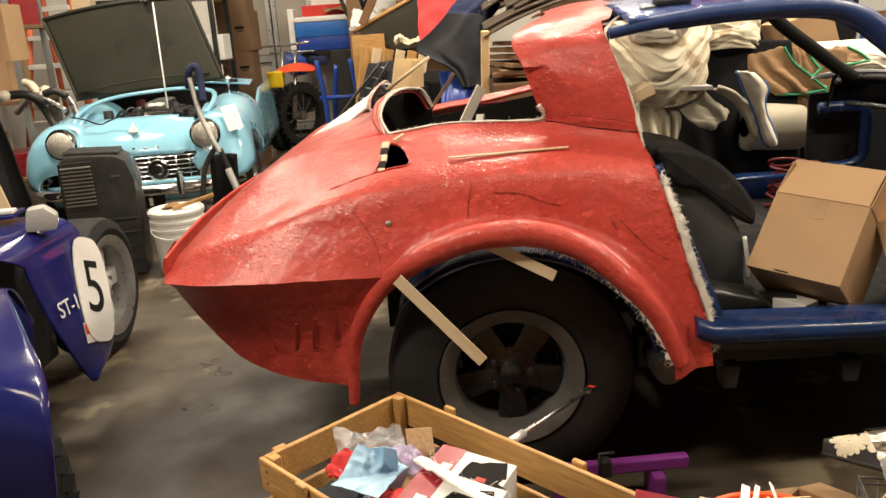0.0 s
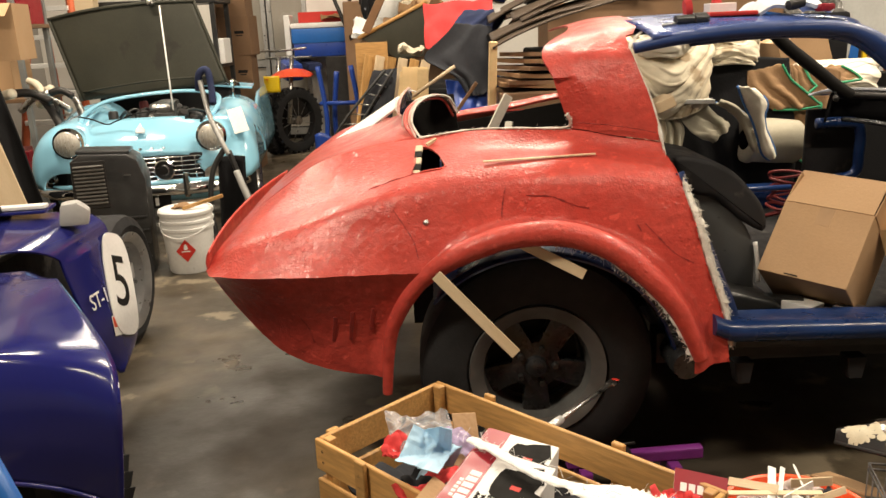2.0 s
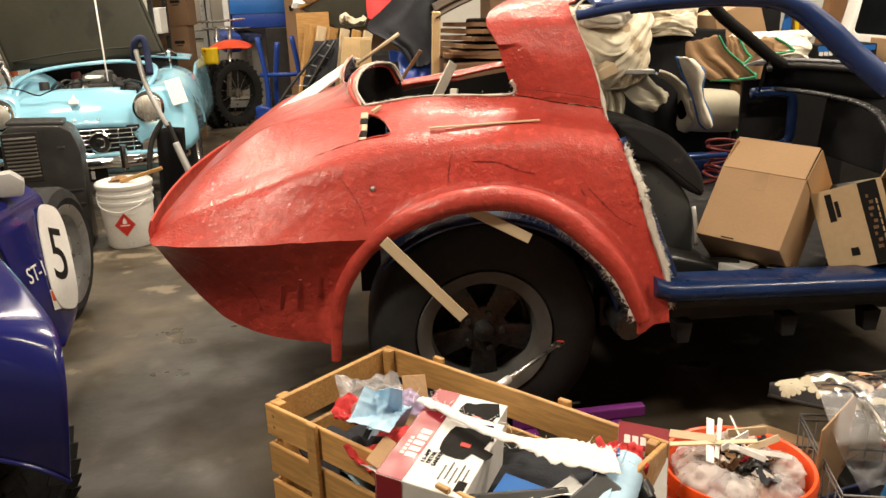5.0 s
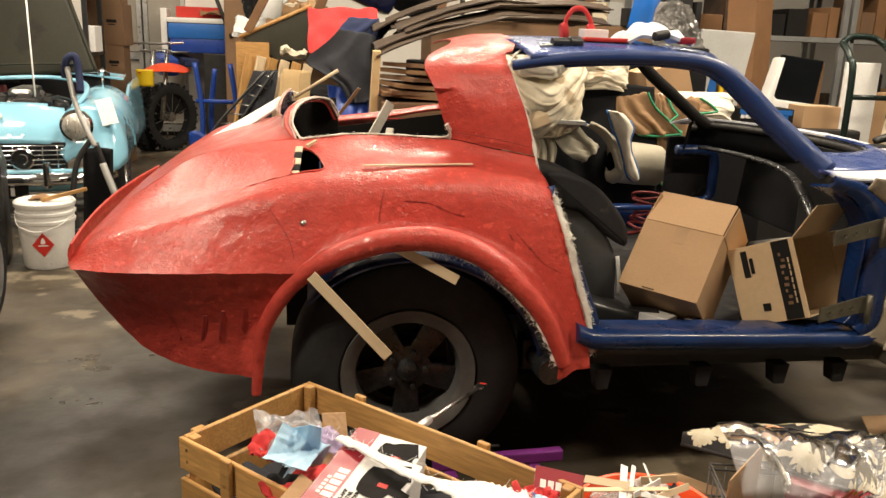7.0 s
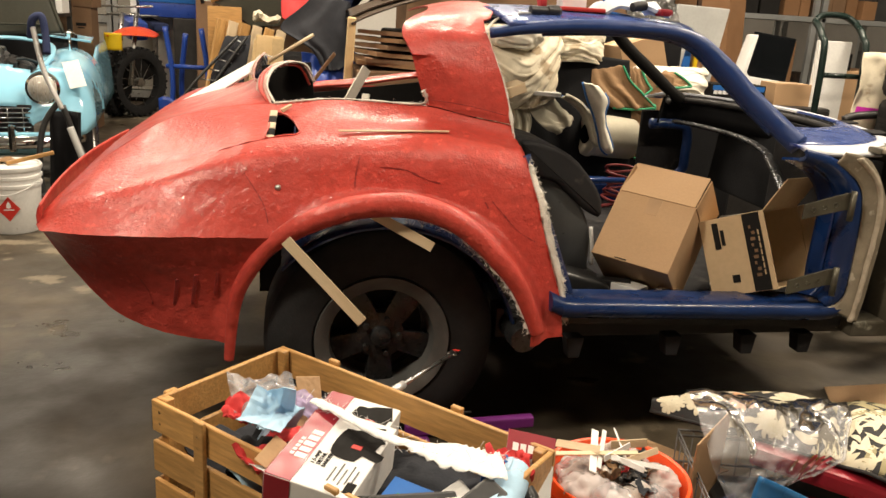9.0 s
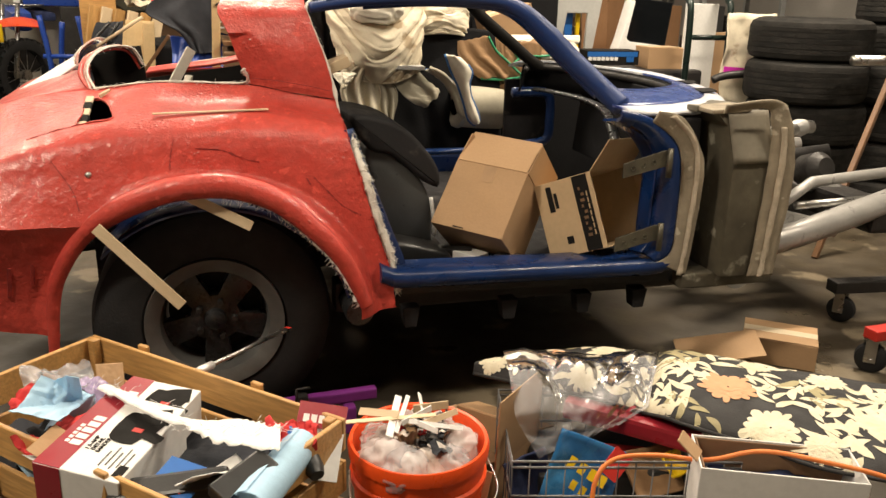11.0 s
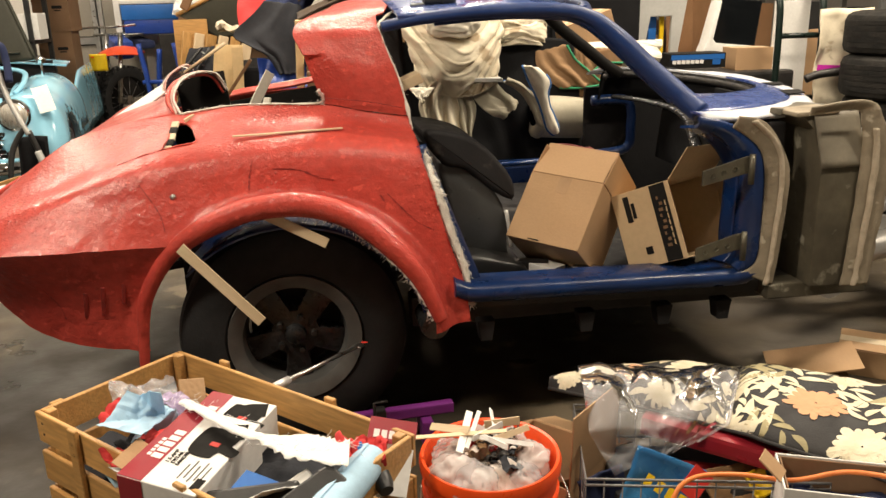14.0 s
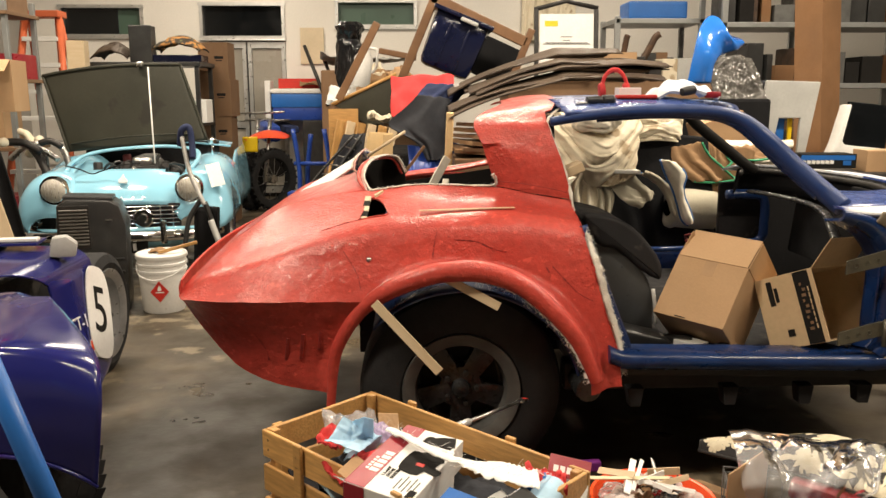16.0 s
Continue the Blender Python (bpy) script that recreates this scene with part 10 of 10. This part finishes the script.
solid("socket", lathe_bm([(0.0, 0.03), (0.012, 0.03), (0.016, 0.026), (0.017, 0.0), (0.015, -0.026), (0.0, -0.026)], 18, pose(0, 0, 0, 0, 80, 15)), M["dark_metal"], "dark socket lying in the towel", "socket", pose(0.995, 2.585, 1.345))
plain_box("tool", "small red tool head beside the towel", "tool", (0.055, 0.035, 0.024), pose(1.095, 2.60, 1.318, 0, 0, 20), M["box_red"], 0.008)


# ---- east side: shelving, boxes, panels, tyres, trolley ----
def shelving(x, y, w, yaw, levels, height):
    s = thing("shelf_unit", "grey galvanised steel shelving with mixed boxes", "shelf", pose(x, y, 0, 0, 0, yaw), "steel shelving")
    for sx in (-1, 1):
        for sy in (-1, 1):
            part("upright", box_bm((0.05, 0.04, height), pose(sx * w / 2, sy * 0.28, height / 2), 0.004), M["shelf_grey"], s)
    for z in levels:
        part("shelf_board", box_bm((w + 0.04, 0.60, 0.045), pose(0, 0, z), 0.005), M["shelf_grey"], s)
    return s


LEVELS = (0.15, 0.75, 1.40, 1.92, 2.45)
shelving(2.26, 7.45, 0.78, 0, (0.6, 1.47, 1.99), 2.03)
rr = random.Random(31)
for sx in (3.12, 4.06, 5.0):
    shelving(sx, 7.0, 0.86, 0, LEVELS, 2.75)
    for z in LEVELS:
        x = sx - 0.40
        while x < sx + 0.32:
            w = rr.uniform(0.05, 0.20)
            h = rr.uniform(0.14, 0.44)
            plain_box("storage_box", rr.choice(["brown storage carton on the steel shelving", "dark parts bin on the steel shelving", "old parts box on the steel shelving"]), "box", (w, rr.uniform(0.25, 0.45), h), pose(x + w / 2, 6.95, z + 0.0235, 0, 0, rr.uniform(-8, 8)), rr.choice([M["card_dark"], M["card_dark"], M["black_plastic"], M["dark_metal"], M["card_orange"], M["dark_metal"], M["rust_brown"], M["black_plastic"], M["rim_grey"], M["ink"]]), 0.006, "boxes on the steel shelving")
            x += w + rr.uniform(0.004, 0.03)
for k in range(16):
    w, h = rr.uniform(0.06, 0.18), rr.uniform(0.06, 0.22)
    plain_box("parts_box", "small old parts box on a wire shelf", "box", (w, rr.uniform(0.1, 0.2), h), pose(1.93 + 0.085 * (k % 8), 7.22 + 0.02 * (k % 3), (1.493, 1.493)[k // 8] if k < 8 else 1.4505, 0, 0, rr.uniform(-20, 20)) if k < 8 else pose(1.55 + 0.13 * (k - 8), 6.72, 1.4505, 0, 0, rr.uniform(-25, 25)), rr.choice([M["card"], M["card_dark"], M["dark_metal"], M["canvas"], M["grey_panel"], M["black_plastic"]]), 0.004, "parts boxes on the wire shelf")
tall = flap_box("cardboard_box", "tall narrow brown carton standing on end", (0.22, 0.28, 2.05), pose(3.20, 5.82, 0, 0, -4, -55), M["card_orange"], closed=True)


def moulded_sheet():
    p = thing("moulded_cover", "grey moulded plastic cover with a window cut in it", "plastic cover", pose(0, 5.5, 0))
    part("sheet", prism_bm([(2.57, 1.43), (2.975, 1.417), (2.885, 0.80), (2.83, 0.80), (2.84, 1.154), (2.68, 1.154), (2.62, 0.80), (2.48, 0.80)], 0.03, None, 0.008), M["grey_panel"], p)
    part("strip", box_bm((0.03, 0.02, 0.36), pose(2.79, 0.06, 0.99)), M["yellow"], p, "yellow strip behind the cut-out")
    part("strip", box_bm((0.06, 0.02, 0.36), pose(2.72, 0.07, 0.99)), M["cooler_blue"], p)
    part("back", box_bm((0.16, 0.05, 0.62), pose(2.55, 0.08, 1.12), 0.02), M["denim"], p)
    return p


moulded_sheet()
plain_box("cabinet", "low dark cabinet under the panels", "cabinet", (2.2, 0.7, 0.80), pose(3.35, 5.75, 0), M["card_dark"], 0.02)


def bezel():
    b = thing("white_housing", "white moulded housing with a dark screen", "housing", pose(0, 5.35, 0))
    part("housing", shade(prism_bm([(3.015, 0.90), (3.045, 0.98), (3.110, 1.25), (3.145, 1.258), (3.095, 0.99), (3.12, 0.965), (3.46, 0.93), (3.46, 0.80), (3.02, 0.80)], 0.12, None, 0.015), 30), M["white_plastic"], b)
    part("screen", box_bm((0.34, 0.02, 0.32), pose(3.29, 0.06, 1.10, 0, 6, 0), 0.01), M["window_dark"], b, "dark glossy screen")
    return b


bezel()
tb = plain_box("carton", "blue and black printed toy carton", "carton", (0.36, 0.18, 0.090), pose(2.615, 4.70, 0.865, 0, 0, -3), M["ink"], 0.003)
part("print_band", box_bm((0.34, 0.002, 0.03), pose(0, -0.0915, 0.068)), M["cooler_blue"], tb)
for k in range(7):
    part("mark_block", box_bm((0.024, 0.002, 0.022), pose(-0.15 + 0.029 * k, -0.0925, 0.040, 0, 10, 0)), M["paper"], tb)
part("mark_block", box_bm((0.05, 0.002, 0.03), pose(0.12, -0.0925, 0.035)), M["cooler_blue"], tb)
flap_box("cardboard_box", "orange-brown printed carton on the bench", (0.24, 0.2, 0.13), pose(3.0, 4.72, 0.84, 0, 0, -4), M["card"], closed=True)
plain_box("bench", "low dark bench carrying cartons", "bench", (1.0, 0.5, 0.84), pose(2.72, 4.78, 0), M["dark_metal"], 0.02)


def hand_truck():
    h = thing("hand_truck", "dark green steel hand truck standing upright", "hand truck", pose(3.16, 4.42, 0, 0, 0, -4))
    for s in (-0.135, 0.135):
        part("side_rail", tube_bm(along([(s, 0, 0.0), (s, 0, 1.10), (s, 0.06, 1.28), (s, 0.16, 1.36)], 6), 0.020, 10), M["green_metal"], h)
    for z in (0.30, 0.68, 1.05):
        part("cross_bar", tube_bm([(-0.135, 0, z), (0.135, 0, z)], 0.016, 8), M["green_metal"], h)
    part("toe_plate", box_bm((0.36, 0.22, 0.008), pose(0, -0.11, 0.004)), M["green_metal"], h)
    part("grip", tube_bm(along([(-0.135, 0.16, 1.36), (-0.07, 0.19, 1.40), (0.07, 0.19, 1.40), (0.135, 0.16, 1.36)], 5), 0.020, 8), M["green_metal"], h)
    for s in (-0.2, 0.2):
        part("wheel", lathe_bm([(0, -0.03), (0.06, -0.03), (0.11, -0.028), (0.12, 0), (0.11, 0.028), (0.06, 0.03), (0, 0.03)], 28, pose(s, 0.10, 0.12, 0, 90, 0)), M["rubber"], h)
    return h


hand_truck()
plain_box("foam_sheet", "white foam sheet behind the hand truck", "sheet", (0.22, 0.03, 1.25), pose(3.22, 4.62, 0, 0, 0, -4), M["white"], 0.004)
plain_box("hardboard_sheet", "tan hardboard sheet leaning by the tyres", "sheet", (0.36, 0.02, 1.08), pose(3.50, 4.60, 0, 0, -3, -4), M["card"], 0.003)
solid("tape_strip", box_bm((0.22, 0.004, 0.035)), M["pink"], "strip of magenta tape", "tape", pose(3.33, 4.30, 0.86, 0, 4, -4))
solid("clamp", tube_bm(along([(3.16, 4.32, 0.80), (3.24, 4.30, 0.83), (3.46, 4.22, 0.86), (3.52, 4.18, 0.90)], 5), 0.025, 8), M["dark_metal"], "dark metal clamp bar with rubber ends", "clamp")


def tyre_stack(x, y, n, r, w, label):
    for k in range(n):
        t = thing("tyre", label, "tyre", pose(x + 0.02 * ((k * 7) % 3 - 1), y + 0.015 * ((k * 5) % 3 - 1), w / 2 + w * 1.01 * k), "stacked tyres")
        part("carcass", lathe_bm([(a, b) for a, b in tyre_profile(r, r * 0.62, w)], 44, closed=True), M["tyre_old"], t)
        for o in (-0.26, -0.13, 0.0, 0.13, 0.26):
            part("tread_rib", lathe_bm([(r - 0.002, (o - 0.055) * w), (r + 0.0022, (o - 0.050) * w), (r + 0.0022, (o + 0.050) * w), (r - 0.002, (o + 0.055) * w)], 44), M["tyre_old"], t)


M["tyre_old"] = material("dusty_old_tyre", (0.014, 0.0135, 0.0125), 0.8, second=(0.034, 0.031, 0.027), scale=9, amount=0.9, fine=70, fine_amount=0.4, bump=0.9, bump_scale=60, spec=0.2)
tyre_stack(3.62, 4.05, 5, 0.345, 0.235, "worn dusty tyre in a tall stack")
tyre_stack(4.28, 4.0, 6, 0.33, 0.23, "worn tyre in a second tall stack")
cloth("paper_sheet", "torn tan wrapping paper behind the tyres", "paper", M["canvas"], None, (0.35, 0.9), 210, 0.05, 22, m=pose(3.42, 4.36, 0.75, 90, 0, 0), scale=5)
strip("broom_handle", (3.92, 3.55, 1.45), (3.15, 3.2, 0.0), 0.03, 0.03, M["dark_wood"], "brown wooden pole leaning at the tyres", 0)
solid("axle_shaft", tube_bm([(3.45, 3.5, 0.99), (4.3, 3.6, 0.98)], 0.028, 10), M["steel"], "steel shaft lying across the tyres", "shaft")


# ---- bare front chassis and its dolly ----
def front_frame():
    f = thing("front_chassis", "silver grey tubular front chassis with suspension arms", "chassis", pose(0, 0, 0))
    part("main_rail", tube_bm([(1.95, 2.36, 0.36), (2.35, 2.40, 0.42), (3.1, 2.45, 0.60)], 0.052, 16), M["grey_tube"], f)
    part("far_rail", tube_bm([(1.95, 3.45, 0.36), (2.6, 3.42, 0.44), (3.1, 3.42, 0.58)], 0.052, 16), M["grey_tube"], f)
    part("rail_boss", lathe_bm([(0, -0.06), (0.055, -0.06), (0.06, -0.04), (0.06, 0.06), (0, 0.06)], 20, pose(1.955, 2.28, 0.345, 90, 0, 0)), M["grey_tube"], f)
    part("upper_tube", tube_bm([(1.93, 2.45, 0.74), (2.20, 2.50, 0.80), (2.42, 2.52, 0.82)], 0.026, 12), M["steel"], f)
    part("upper_joint", lathe_bm([(0, -0.03), (0.03, -0.03), (0.036, 0.0), (0.03, 0.03), (0, 0.03)], 16, pose(2.36, 2.52, 0.815, 0, 80, 0)), M["grey_tube"], f)
    part("steering_box", shade(box_bm((0.30, 0.12, 0.12), pose(2.16, 2.55, 0.66, 0, -6, 0), 0.04), 40), M["grey_tube"], f)
    part("cross_tube", tube_bm([(2.05, 2.45, 0.66), (2.45, 2.60, 0.40)], 0.026, 12), M["grey_tube"], f)
    arm = part("control_arm", prism_bm([(0, 0.0), (0.34, -0.055), (0.36, 0.0), (0.06, 0.075), (0.0, 0.06)], 0.035, pose(2.20, 2.42, 0.44), 0.006), M["grey_tube"], f, "drilled flat control arm")
    for k in range(4):
        part("hole", lathe_bm([(0, -0.003), (0.013, -0.003), (0.014, 0.0)], 14, pose(2.26 + 0.05 * k, 2.419, 0.485 - 0.008 * k, 90)), M["ink"], arm)
    part("arm_tube", tube_bm([(2.20, 2.42, 0.50), (2.45, 2.5, 0.60), (2.95, 2.55, 0.62)], 0.022, 10), M["grey_tube"], f)
    part("arm_tube", tube_bm([(2.35, 2.45, 0.52), (2.9, 2.5, 0.52)], 0.016, 10), M["steel"], f)
    part("spindle", lathe_bm([(0, -0.08), (0.05, -0.08), (0.07, -0.04), (0.07, 0.04), (0.04, 0.08), (0, 0.08)], 20, pose(2.55, 2.62, 0.62, 70, 0, 0)), M["dark_metal"], f)
    for k in range(7):
        rr = random.Random(500 + k)
        part("suspension_part", tube_bm([(rr.uniform(2.05, 2.5), rr.uniform(2.6, 3.2), rr.uniform(0.45, 0.7)), (rr.uniform(2.4, 2.9), rr.uniform(2.6, 3.2), rr.uniform(0.45, 0.72))], rr.uniform(0.015, 0.04), 10), M["dark_metal"] if k % 2 else M["grey_tube"], f)
    part("cross_member", box_bm((0.16, 1.1, 0.12), pose(2.75, 2.93, 0.46), 0.02), M["dark_metal"], f)
    return f


front_frame()


def caster(x, y, yaw):
    c = thing("caster", "black rubber caster of a vehicle dolly", "caster", pose(x, y, 0, 0, 0, yaw), "dolly casters")
    part("wheel", lathe_bm([(0, -0.018), (0.02, -0.02), (0.045, -0.02), (0.055, -0.014), (0.055, 0.014), (0.045, 0.02), (0.02, 0.02), (0, 0.018)], 28, pose(0, 0, 0.055, 0, 90, 0)), M["rubber"], c)
    bm = bmesh.new()
    for s in (-0.026, 0.026):
        add_box(bm, (0.004, 0.04, 0.085), pose(s, 0.006, 0.085))
    add_box(bm, (0.056, 0.06, 0.006), pose(0, 0.006, 0.131))
    part("fork", bm, M["steel"], c)
    part("axle", tube_bm([(-0.032, 0, 0.055), (0.032, 0, 0.055)], 0.006, 8), M["steel"], c)
    return c


caster(2.66, 2.45, 30)
caster(2.42, 2.02, 50)
plain_box("dolly_arm", "dark steel arm of the vehicle dolly", "dolly", (0.62, 0.07, 0.05), pose(2.90, 2.42, 0.136, 0, 0, -6), M["dark_metal"], 0.006)
plain_box("dolly_arm", "red steel arm of the vehicle dolly", "dolly", (0.44, 0.06, 0.04), pose(2.60, 2.02, 0.136, 0, 0, 4), M["hazard_red"], 0.006)

strip("timber_post", (0.150, 4.60, 0.0), (0.208, 4.60, 1.225), 0.062, 0.045, M["pine_lit"], "pale square timber post standing before the jackets", 0)
